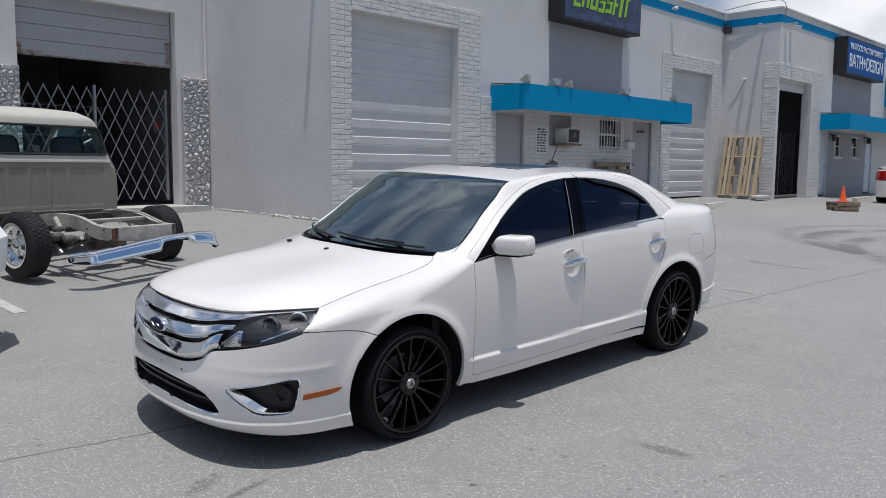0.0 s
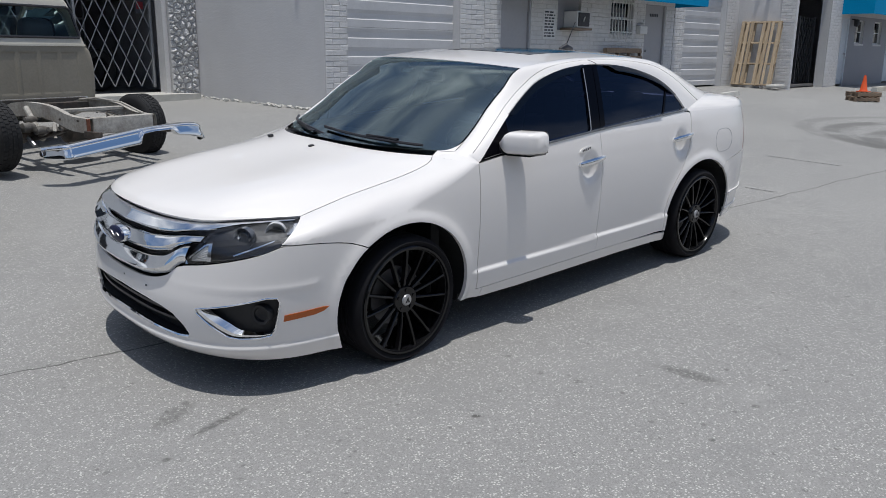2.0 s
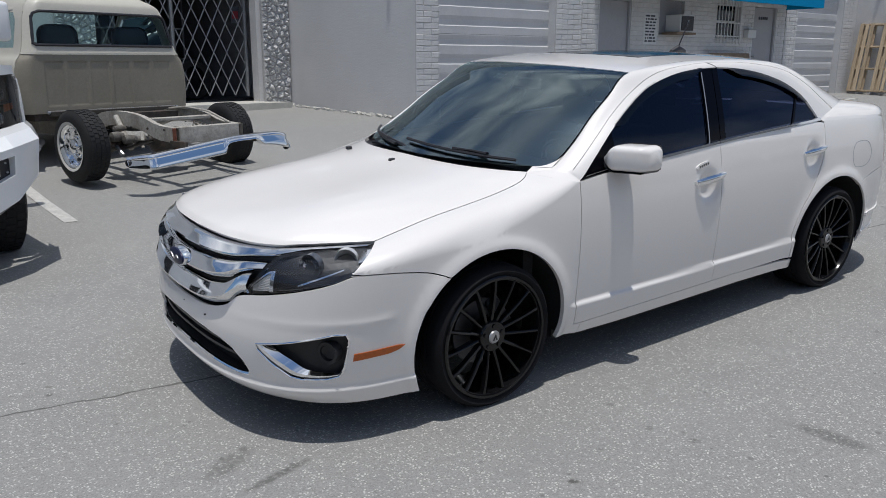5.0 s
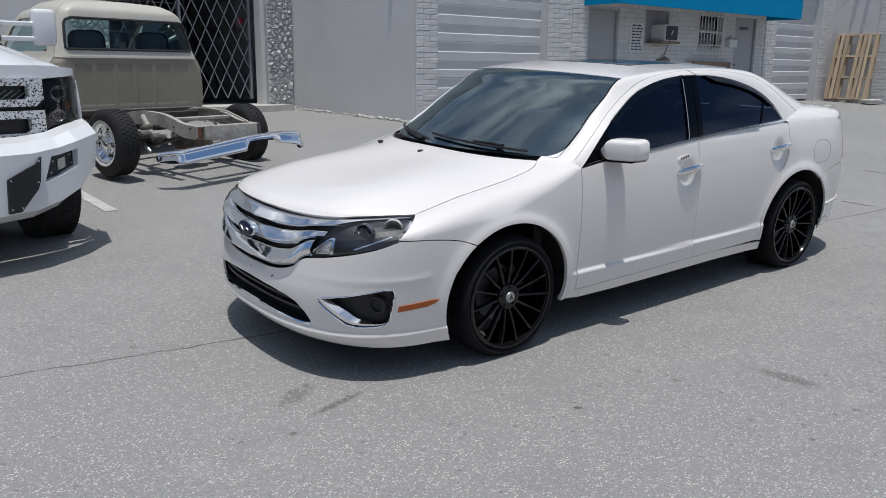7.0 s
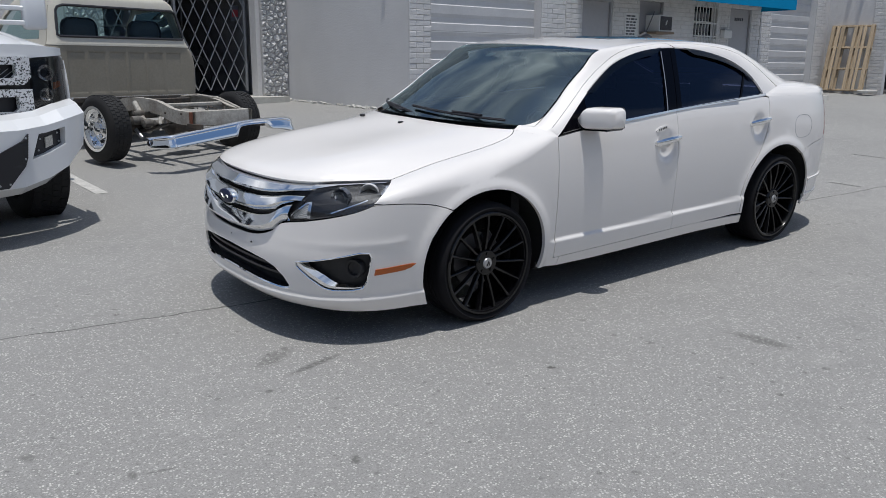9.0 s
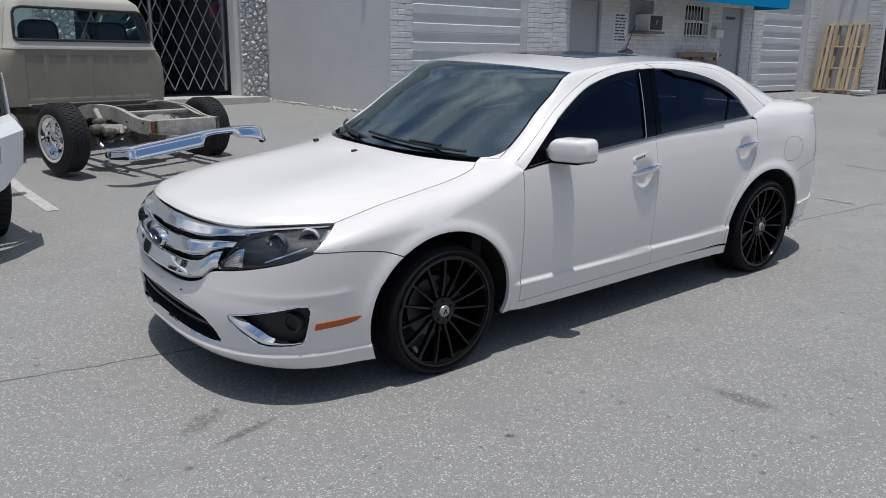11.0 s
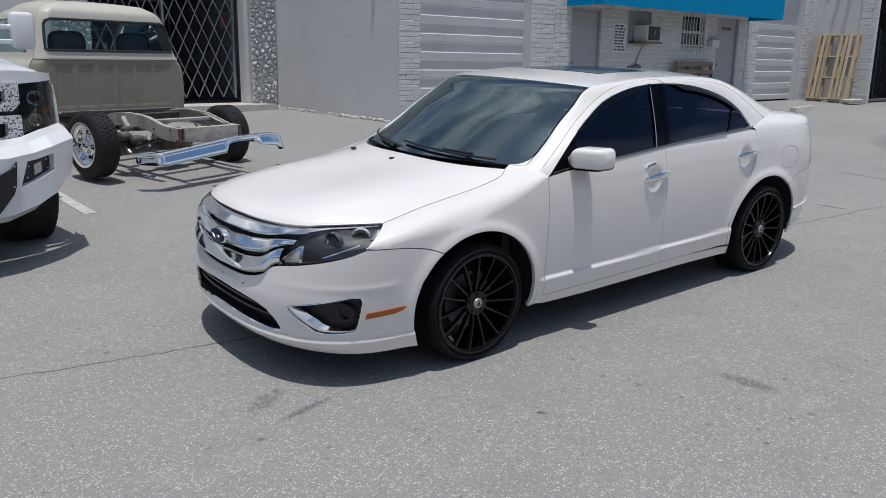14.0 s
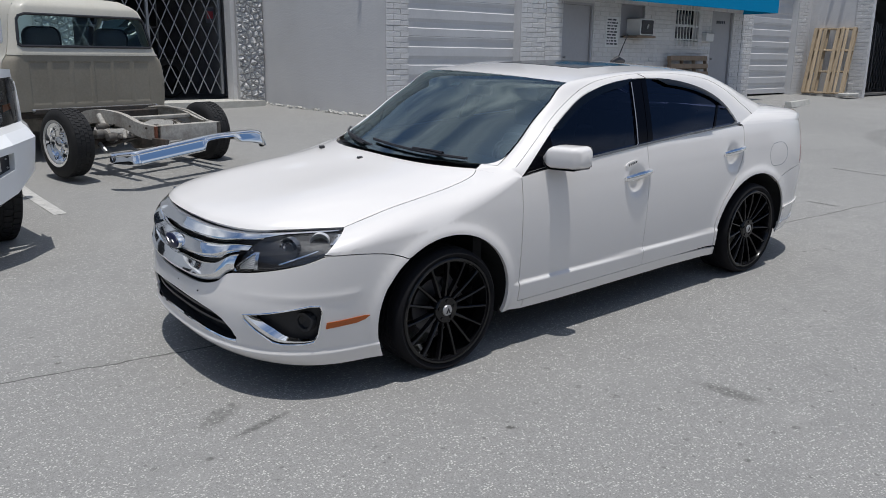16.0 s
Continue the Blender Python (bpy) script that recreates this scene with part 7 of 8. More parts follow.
        for za, zb, off in ((0.385, 0.408, 0.010), (0.262, 0.282, 0.008)):
            x0 = ARCH_R[0] + ARCH_R[2] * math.sqrt(1 - ((za - ARCH_R[1]) / ARCH_R[3]) ** 2) + 0.012
            step = [(s_any(x0, za), za)] + [(S, za + 0.02 * k / 6) for k, S in enumerate(span(s_any(x0, za) + 0.1, SIDE_END + LR, 7))]
            step += [(S, z + zb - za) for S, z in step[::-1]]
            part("bumper_step", patch(step, PS, 0.04, off=off, thick=0.03, outward=away), M_PAINT, car, smooth=True)
        tl = [(s_any(3.56, 0.74), 0.72), (SIDE_END + LR * 0.86, 0.72), (SIDE_END + LR * 0.86, 0.98), (s_any(3.58, 0.95), 0.98)]
        part("tail_lamp", patch(tl, PS, 0.05, thick=0.02, outward=away), M_REDLENS, car, "red tail lamp lens", smooth=True)
        tb = [(SIDE_END + LR * 0.865, 0.71), (SIDE_END + LR, 0.71), (SIDE_END + LR, 1.03), (s_any(3.605, 1.02), 1.02), (s_any(3.605, 0.985), 0.985), (SIDE_END + LR * 0.865, 0.985)]
        part("boot_face", patch(tb, PS, 0.05, thick=0.02, outward=away), M_PAINT, car, smooth=True)

        # wheel wells
        for arch in (ARCH_F, ARCH_R):
            cx, cz, a, b = arch
            rows = []
            for t in span(-0.25, math.pi + 0.25, 30):
                x, z = cx + (a + 0.012) * math.cos(t), cz + (b + 0.012) * math.sin(t)
                rows.append([Vector((x, side * y, z)) for y in (abs(shell(s_any(x, max(z, 0.2)), max(z, 0.2)).y) - 0.016, 0.62)])
            bm = loft(rows)
            f = [bm.verts.new(r[1]) for r in rows]
            bm.faces.new(f)
            part("wheel_arch_liner", bm, M_CORE, car)
        build_wheel("wheel", car, 0.060, side)
        build_wheel("wheel", car, 2.845, side)

    # glass and roof
    ku, kv = 0.68, 0.19
    def can(u, v):
        return canopy(max(-1, min(1, u / ku)), v / kv)
    up = lambda p: Vector((-0.2 if p.x < 1.4 else 0.2, 0, 1))
    part("windscreen", patch([(-ku, 0.1 * kv), (ku, 0.1 * kv), (ku, 5 * kv), (-ku, 5 * kv)], can, 0.045, thick=0.004, outward=up), M_WINDSCREEN, car, "green-tinted windscreen", smooth=True)
    for a0, a1 in ((-1.0, -0.993), (0.993, 1.0)):
        rows = [[canopy(a, k) + Vector((-0.002, 0, 0.003)) for a in (a0, a1)] for k in span(0.05, 5, 40)]
        part("windscreen_border", loft(rows), M_POST, car, smooth=True)
    rows = [[canopy(a, k) + Vector((-0.003, 0, 0.004)) for k in (4.985, 5.0)] for a in span(-1, 1, 30)]
    part("windscreen_border", loft(rows), M_POST, car, smooth=True)
    part("sticker", patch([(0.02, 4.12 * kv), (0.09, 4.12 * kv), (0.09, 4.36 * kv), (0.02, 4.36 * kv)], can, 0.04, off=-0.007, thick=0.001, outward=up), M_WHITE_PAPER, car, "small pale sticker on the glass")
    sr = [(-0.42, 6.1 * kv), (0.42, 6.1 * kv), (0.42, 7.55 * kv), (-0.42, 7.55 * kv)]
    part("roof_panel", patch([(-ku, 5.02 * kv), (ku, 5.02 * kv), (ku, 9 * kv), (-ku, 9 * kv)], can, 0.05, holes=[sr], thick=0.012, outward=up), M_PAINT, car, "white roof around a dark glass sunroof", smooth=True)
    sunroof = part("sunroof", patch([(u * 0.985, v + (0.006 if v < 1.3 else -0.006)) for u, v in sr], can, 0.06, off=0.001, thick=0.02, outward=up), material("sunroof_glass", (0.008, 0.009, 0.010), 0.12, spec=0.25), car, "dark glass sunroof", smooth=True)
    part("rear_screen", patch([(-ku, 9.02 * kv), (ku, 9.02 * kv), (ku, 12 * kv), (-ku, 12 * kv)], can, 0.05, thick=0.004, outward=up), M_TINT, car, "dark rear window", smooth=True)
    def deck(u, v):
        t = v / 0.6
        a = max(-1, min(1, u / 0.66))
        ex, ey, ez = 3.28 + 0.48 * t, 0.625 + 0.04 * math.sin(math.pi * t), 1.132 - 0.052 * t
        cx, cz = 3.38 + 0.45 * t, 1.146 - 0.05 * t
        f = abs(a) ** 2.3
        return Vector((cx + (ex - cx) * f, a * ey, cz + (ez - cz) * f))
    part("boot_lid", patch([(-0.66, 0), (0.66, 0), (0.66, 0.6), (-0.66, 0.6)], deck, 0.06, thick=0.05, outward=up), M_PAINT, car, "white boot lid", smooth=True)
    # aerial
    p = canopy(0.12, 8.55)
    bm = bmesh.new()
    add_tube(bm, [p + Vector((-0.06, 0, 0.006)), p + Vector((0.0, 0, 0.022)), p + Vector((0.07, 0, 0.006))], [0.016, 0.028, 0.018], 8)
    aer = part("aerial_base", bm, M_TRIM, car, smooth=True)
    bm = bmesh.new()
    add_tube(bm, [p + Vector((0.0, 0, 0.02)), p + Vector((0.10, 0, 0.20))], [0.005, 0.003], 6)
    part("aerial", bm, M_TRIM, aer)

    # cabin and underbody
    bm = bmesh.new()
    add_box(bm, -0.75, 3.6, -0.60, 0.60, 0.17, 0.21)
    add_box(bm, 0.48, 2.3, -0.82, 0.82, 0.18, 0.24)
    add_box(bm, 0.30, 0.36, -0.80, 0.80, 0.24, 0.88)
    add_box(bm, -0.70, 0.3, -0.60, 0.60, 0.45, 0.70)
    add_box(bm, 2.85, 2.9, -0.8, 0.8, 0.24, 1.0)
    add_box(bm, -0.84, -0.70, -0.55, 0.55, 0.24, 0.72)
    add_box(bm, 2.9, 3.6, -0.55, 0.55, 0.3, 1.0)
    part("underbody", bm, M_CORE, car)
    for side in (-1, 1):
        rows = [[Vector((x, side * (half_width(x, z) - 0.05), z)) for z in (0.22, 0.5, 0.8, lerp_table(BELT, x) - 0.02)] + [Vector((x, side * (half_width(x, 0.95) - 0.014), lerp_table(BELT, x) + 0.013))] for x in span(0.62, 2.32, 14)]
        part("door_lining", loft(rows), M_DASH, car)
    rows = [[Vector((x, y, z + 0.03 * math.cos(y * 2.0) - 0.02)) for x, z in ((0.30, 0.93), (0.42, 0.955), (0.70, 0.97), (0.86, 0.93), (0.92, 0.80), (0.80, 0.62))] for y in span(-0.74, 0.74, 15)]
    dash = part("dashboard", loft(rows), M_DASH, car, "grey dashboard", smooth=True)
    bm = bmesh.new()
    add_tube(bm, [Vector((1.02, -0.37, 0.86)) + Matrix.Rotation(radians(-28), 3, "Y") @ Vector((0, 0.185 * math.cos(t), 0.185 * math.sin(t))) for t in span(0, TAU, 33)[:-1]], 0.015, 8, closed=True)
    wheel = part("steering_wheel", bm, M_TRIM, car, smooth=True)
    bm = bmesh.new()
    add_tube(bm, [(0.88, -0.37, 0.80), (1.01, -0.37, 0.86)], 0.035, 8)
    part("column", bm, M_TRIM, wheel)
    part("mirror_inside", box(1.02, 1.05, -0.11, 0.11, 1.27, 1.33, 0.01), M_TRIM, car)
    for y in (-0.38, 0.38):
        seat(car, 1.42, y, 0)
    for y in (-0.36, 0.36):
        seat(car, 2.22, y, 0)
    rows = [[canopy(a, k) - Vector((0, 0, 0.022)) for a in span(-0.97, 0.97, 13)] for k in span(5.05, 6.05, 5)]
    part("headliner", loft(rows), M_LINER, car)
    rows = [[canopy(a, k) - Vector((0, 0, 0.022)) for a in span(-0.97, 0.97, 13)] for k in span(7.6, 9.0, 5)]
    part("headliner", loft(rows), M_LINER, car)
    return car


sedan = build_sedan(SEDAN_AT, "white four-door saloon car with black multi-spoke wheels on the lot")

far_car = copy_thing(sedan, pose(30.0, 6.35, ground_z(28.5, 6.35), 0, 0, 180))
tagged(far_car, "second white saloon car parked far down the lot", "car")


# ---- the old pickup without its bed ----
M_CREAM = material("cream_paint", (0.55, 0.525, 0.455), 0.4, grain=0.05, grain_scale=40, stain=0.3, stain_scale=2.5, stain_color=(0.46, 0.42, 0.33), coat=0.3)
M_OLIVE = material("dull_olive_tan_paint", (0.285, 0.258, 0.205), 0.6, grain=0.08, grain_scale=40, stain=0.5, stain_scale=2.2, stain_color=(0.22, 0.196, 0.15))
M_RUSTY = material("worn_primer_steel", (0.42, 0.40, 0.36), 0.7, grain=0.25, grain_scale=30, stain=0.7, stain_scale=5, stain_color=(0.20, 0.165, 0.13), bump=0.3, bump_scale=40)
M_GREASE = material("greasy_steel", (0.06, 0.055, 0.05), 0.6, metal=0.3, grain=0.3, grain_scale=30, stain=0.4, stain_scale=6, stain_color=(0.14, 0.09, 0.06))
M_OLD_STEEL = material("dull_old_steel", (0.17, 0.16, 0.145), 0.6, metal=0.2, grain=0.3, grain_scale=40, stain=0.6, stain_scale=9, stain_color=(0.06, 0.05, 0.04))
M_RUST_EDGE = material("red_rust", (0.16, 0.055, 0.03), 0.85, grain=0.3, grain_scale=40)
M_WHITEWALL = material("white_tyre_band", (0.62, 0.61, 0.58), 0.7, grain=0.06, grain_scale=50)
M_CAB_GLASS = glass("old_truck_glass", (0.74, 0.87, 0.86), ior=1.3, sheen=(0.85, 0.97, 1.0))


def truck_wheel(name, parent, m, R, w, rim_r, white, rim_mat, lugs=True):
    """Tyre with blocks and a rim; its outer face towards -y of m."""
    root = new(name)
    root.parent = parent
    root.matrix_basis = m
    h = w / 2
    prof = [(rim_r, -h + 0.03), (rim_r + 0.02, -h + 0.005), (R * 0.82, -h - 0.004), (R * 0.93, -h + 0.012), (R * 0.985, -h + 0.03), (R * 0.985, h - 0.03), (R * 0.93, h - 0.012), (R * 0.82, h + 0.004), (rim_r + 0.02, h - 0.005), (rim_r, h - 0.03)]
    part("tyre", lathe(prof, 64), M_RUBBER, root, "black block-tread tyre", smooth=True, sharp=40)
    bm = bmesh.new()
    rows = 4
    n = 46
    for k in range(n):
        for r in range(rows):
            y0 = -h + 0.028 + (w - 0.056) * r / rows
            y1 = y0 + (w - 0.056) / rows - 0.008
            t = TAU * (k + 0.5 * (r % 2)) / n
            dt = TAU / n * 0.36
            vs = []
            for rad in (R * 0.975, R):
                for a, y in ((t - dt, y0), (t + dt, y0), (t + dt, y1), (t - dt, y1)):
                    vs.append(bm.verts.new((rad * math.cos(a), y, rad * math.sin(a))))
            bm.faces.new(vs[4:])
            for i in range(4):
                j = (i + 1) % 4
                bm.faces.new((vs[i], vs[j], vs[4 + j], vs[4 + i]))
    ob = part("tread", bm, M_RUBBER, root)
    ob["kind"] = "stuff"
    if white:
        part("whitewall", lathe([(rim_r + 0.016, -h + 0.002), (rim_r + 0.030, -h - 0.005), (rim_r + 0.044, -h - 0.007)], 64), M_WHITEWALL, root, "narrow white sidewall band", smooth=True)
    part("rim", lathe([(rim_r + 0.012, -h + 0.004), (rim_r, -h + 0.01), (rim_r - 0.02, -h + 0.03), (rim_r - 0.03, -h + 0.09), (rim_r * 0.62, -h + 0.10), (rim_r * 0.55, -h + 0.065), (rim_r * 0.36, -h + 0.05), (rim_r * 0.34, -h + 0.02), (rim_r * 0.2, -h + 0.005), (0.0, -h + 0.003)], 48), rim_mat, root, "bright rally wheel", smooth=True)
    if lugs:
        for k in range(5):
            t = TAU * k / 5
            bm = lathe([(0, -h + 0.03), (0.012, -h + 0.032), (0.013, -h + 0.06)], 8)
            for v in bm.verts:
                v.co += Vector((rim_r * 0.45 * math.cos(t), 0, rim_r * 0.45 * math.sin(t)))
            part("lug_nut", bm, M_CHROME, root)
        for k in range(5):
            t = TAU * (k + 0.5) / 5
            m2 = pose(0, 0, 0, 0, -math.degrees(t), 0)
            part("rim_slot", box(rim_r * 0.66, rim_r * 0.82, -h + 0.088, -h + 0.1, -0.022, 0.022, 0.006, m=m2), M_TRIM, root)
    return root


def build_pickup():
    g = ground_z(3.9, 9.33)
    truck = thing("pickup_truck", pose(3.9, 9.33, g, 0, 0, 13), "old cream and olive pickup with its bed removed and frame bare", "pickup truck")
    R = 0.365
    for sg in (-1, 1):
        truck_wheel("wheel", truck, pose(-0.97 if sg < 0 else 0.83, 0, R - 0.005, 0, 0, -90 * (1 if sg < 0 else -1)), R, 0.25, 0.205, True, M_CHROME)
        truck_wheel("wheel", truck, pose(sg * 0.80, 2.95, R - 0.03, 0, 0, -90 * (1 if sg < 0 else -1)), R, 0.24, 0.205, True, M_CHROME)

    def back_x(z):
        return lerp_table([(0.62, 1.04), (0.80, 1.06), (1.05, 1.055), (1.20, 1.02), (1.28, 0.965), (1.50, 0.905), (1.72, 0.85), (1.84, 0.785), (1.92, 0.65)], z)

    def back_y(x, z):
        f = 1.0 + 0.13 * max(0.0, (z - 1.28) / 0.64)
        lim = back_x(z)
        f += 0.10 * max(0.0, (abs(x) / lim - 0.86) / 0.14) ** 2.2
        f += 0.12 * max(0.0, (z - 1.80) / 0.13) ** 2
        return f

    def back(x, z):
        return Vector((x, back_y(x, z), z))
    to_rear = lambda p: Vector((p.x * 0.3, -1, 0))
    low = [(x * 1.0, z) for x, z in [(-back_x(0.63), 0.63), (back_x(0.63), 0.63)] + [(back_x(z), z) for z in span(0.7, 1.275, 8)] + [(-back_x(z), z) for z in span(1.275, 0.7, 8)]]
    # ribs pressed into the lower panel
    RIBS = [-0.80 + 0.267 * k for k in range(7)]
    def lower(x, z):
        p = back(x, z)
        d = min(abs(x - r) for r in RIBS)
        inside_z = ease(0.70, 0.715, z) * (1 - ease(1.185, 1.20, z))
        p.y += 0.008 * inside_z * ease(0.018, 0.032, d) * (1 - ease(0.80, 0.83, abs(x)))
        return p
    part("cab_back_lower", patch(low, lower, 0.017, thick=0.02, outward=to_rear), M_OLIVE, truck, "dull olive lower cab wall with pressed ribs", smooth=True, sharp=60)
    win = []
    for x, z in ((-0.83, 1.37), (0.83, 1.37), (0.855, 1.39), (0.815, 1.66), (0.79, 1.705), (0.73, 1.728), (-0.73, 1.728), (-0.79, 1.705), (-0.815, 1.66), (-0.855, 1.39)):
        win.append((x, z))
    up = [(-back_x(1.283), 1.283), (back_x(1.283), 1.283)] + [(back_x(z), z) for z in span(1.33, 1.90, 14)] + [(x, 1.925 + 0.02 * (1 - (x / 0.58) ** 2)) for x in span(0.56, -0.56, 12)] + [(-back_x(z), z) for z in span(1.90, 1.33, 14)]
    part("cab_back_upper", patch(up, back, 0.035, holes=[win], thick=0.03, outward=to_rear), M_CREAM, truck, "cream upper cab wall round the rear window", smooth=True, sharp=50)
    ob = part("rear_window", patch(win, lambda x, z: back(x, z) + Vector((0, 0.02, 0)), 0.06, thick=0.004, outward=to_rear), M_CAB_GLASS, truck, "clear rear window", smooth=True)
    bm = bmesh.new()
    loop = dense(win, 0.05)
    add_tube(bm, [back(x, z) + Vector((0, -0.002, 0)) for x, z in loop], 0.017, 6, closed=True)
    part("window_rubber", bm, M_TRIM, truck, "black rubber seal", smooth=True)
    part("belt_ridge", patch([(-back_x(1.28), 1.268), (back_x(1.28), 1.268), (back_x(1.28), 1.288), (-back_x(1.28), 1.288)], back, 0.05, off=0.008, thick=0.012, outward=to_rear), M_CREAM, truck)
    # roof, sides with door windows, pillars
    FW = 2.32
    brow = [(-back_x(z), z) for z in span(1.72, 1.90, 9)] + [(x, 1.925 + 0.02 * (1 - (x / 0.58) ** 2)) for x in span(-0.56, 0.56, 13)] + [(back_x(z), z) for z in span(1.90, 1.72, 9)]
    rows = []
    for f in span(0, 1, 14):
        row = []
        for x, z in brow:
            y0 = back_y(x, z)
            top = ease(1.75, 1.93, z)
            row.append(Vector((x * (1 - 0.03 * f), y0 + (FW - 0.25 - y0) * f, z + top * (0.030 * math.sin(math.pi * min(1, f * 1.1)) - 0.03 * ease(0.8, 1, f)))))
        rows.append(row)
    part("roof", loft(rows), M_CREAM, truck, "rounded cream roof", smooth=True)
    for sg in (-1, 1):
        def sidef(f, z):
            return Vector((sg * back_x(z), f, z))
        out = lambda p: Vector((p.x, 0, 0))
        poly = [(1.10, 0.45), (2.6, 0.45), (2.6, 1.26), (2.55, 1.28), (2.32, 1.60), (2.08, 1.80), (2.0, 1.83), (1.30, 1.86), (1.20, 1.70), (1.12, 1.28)]
        hole = [(1.30, 1.34), (2.42, 1.34), (2.22, 1.62), (2.06, 1.73), (1.44, 1.75), (1.34, 1.64)]
        part("cab_side", patch(poly, sidef, 0.06, holes=[hole], thick=0.03, outward=out), M_CREAM, truck, "cream cab side with a door", smooth=True, sharp=50)
        part("door_glass", patch(hole, lambda f, z: sidef(f, z) - Vector((sg * 0.02, 0, 0)), 0.1, thick=0.004, outward=out), M_CAB_GLASS, truck)
        part("front_fender", patch([(2.62, 0.5), (2.62, 1.12), (4.0, 1.08), (4.05, 0.8), (4.0, 0.5), (3.4, 0.5), (3.35, 0.7), (3.15, 0.84), (2.75, 0.84), (2.66, 0.5)], lambda f, z: Vector((sg * (0.95 - 0.02 * (f - 2.6)), f, z)), 0.1, thick=0.03, outward=out), M_CREAM, truck, smooth=True)
        bm = bmesh.new()
        add_tube(bm, [(sg * 0.93, 2.25, 1.30), (sg * 1.02, 2.27, 1.36)], 0.012, 6)
        part("mirror_arm", bm, M_CHROME, truck)
        part("mirror", lathe([(0.0, -0.012), (0.075, -0.01), (0.075, 0.012), (0.0, 0.03)], 20), M_CHROME, truck).matrix_basis = pose(sg * 1.05, 2.27, 1.38)
    rows = [[Vector((x, y, z - 0.03 * (abs(x) / 0.9) ** 3)) for x in span(-0.93, 0.93, 9)] for y, z in ((2.58, 1.20), (3.0, 1.16), (3.6, 1.12), (4.0, 1.06), (4.06, 0.9), (4.06, 0.5))]
    part("hood", loft(rows), M_CREAM, truck, "cream hood", smooth=True)
    rows = [[Vector((x * (0.84 - 0.14 * t), 2.56 - 0.48 * t + 0.08 * (1 - x * x) * 0.5, 1.26 + 0.56 * t)) for x in span(-1, 1, 11)] for t in span(0, 1, 6)]
    part("windshield", loft(rows), M_CAB_GLASS, truck, "clear windshield", smooth=True)
    # cabin
    bm = bmesh.new()
    add_box(bm, -0.92, 0.92, 1.05, 2.6, 0.55, 0.62)
    add_box(bm, -0.9, 0.9, 2.5, 2.6, 0.6, 1.24)
    part("cab_floor", bm, M_GREASE, truck)
    bm = bmesh.new()
    add_box(bm, -0.85, 0.85, 1.25, 1.78, 0.75, 0.95, 0.05, 2)
    add_box(bm, -0.85, 0.85, 1.14, 1.30, 0.85, 1.34, 0.05, 2)
    part("bench_seat", bm, M_SEAT, truck, "dark bench seat", smooth=True)
    for x in (-0.47, 0.42):
        bm = bmesh.new()
        add_box(bm, x - 0.22, x + 0.22, 1.16, 1.32, 1.05, 1.60, 0.12, 4)
        part("seat_back", bm, M_SEAT, truck, "dark high-backed seat", smooth=True)
    bm = bmesh.new()
    add_tube(bm, [Vector((-0.42, 2.12, 1.25)) + Matrix.Rotation(radians(35), 3, "X") @ Vector((0.2 * math.cos(t), 0, 0.2 * math.sin(t))) for t in span(0, TAU, 25)[:-1]], 0.013, 6, closed=True)
    part("steering_wheel", bm, M_TRIM, truck)
    part("dashboard", box(-0.88, 0.88, 2.3, 2.5, 1.05, 1.27, 0.03, 2), M_DASH, truck)
    # sill under the cab back
    part("cab_sill", box(-0.80, 0.80, 0.93, 1.0, 0.60, 0.66, 0.01), M_GREASE, truck)
    bm = bmesh.new()
    add_tube(bm, [(-0.82, 0.95, 0.645), (0.82, 0.95, 0.645)], 0.018, 8)
    part("cab_pipe", bm, M_GALV, truck)

    # frame: rails that rise over the axle, crossmembers
    def rail_path(sg):
        return [(sg * 0.43, y, z) for y, z in ((-0.80, 0.47), (-0.50, 0.49), (-0.2, 0.57), (0.15, 0.60), (0.50, 0.58), (0.85, 0.48), (1.3, 0.42), (3.9, 0.42))]
    for sg in (-1, 1):
        pts = smooth_line(rail_path(sg), 40)
        rows = []
        for x, y, z in pts:
            h = 0.075
            rows.append([Vector((x - sg * 0.06, y, z + h)), Vector((x, y, z + h)), Vector((x, y, z - h)), Vector((x - sg * 0.06, y, z - h)), Vector((x - sg * 0.06, y, z - h + 0.008)), Vector((x - sg * 0.008, y, z - h + 0.008)), Vector((x - sg * 0.008, y, z + h - 0.008)), Vector((x - sg * 0.06, y, z + h - 0.008)), Vector((x - sg * 0.06, y, z + h))])
        part("frame_rail", loft(rows), M_RUSTY, truck, "worn pale steel frame rail")
        for k in range(5):
            c = (sg * 0.435, -0.65 + 0.3 * k, 0.52)
            bm = lathe([(0, -0.012), (0.012, -0.01), (0.014, 0.0)], 8, axis="x")
            for v in bm.verts:
                v.co = Vector((v.co.x * sg * -1, v.co.y, v.co.z)) + Vector(c)
            part("bolt", bm, M_GREASE, truck)
        # leaf springs and shocks
        for k in range(3):
            pts = [(sg * 0.56, y, 0.33 - k * 0.016 + 0.10 * (abs(y) / (0.62 - 0.12 * k)) ** 2) for y in span(-0.62 + 0.12 * k, 0.62 - 0.12 * k, 11)]
            rows = [[Vector((x - 0.03, y, z)), Vector((x + 0.03, y, z)), Vector((x + 0.03, y, z - 0.012)), Vector((x - 0.03, y, z - 0.012)), Vector((x - 0.03, y, z))] for x, y, z in pts]
            part("leaf_spring", loft(rows), M_GREASE, truck)
        bm = bmesh.new()
        add_tube(bm, [(sg * 0.50, -0.12, 0.30), (sg * 0.46, 0.20, 0.62)], 0.03, 10)
        part("shock_absorber", bm, M_RUSTY, truck)
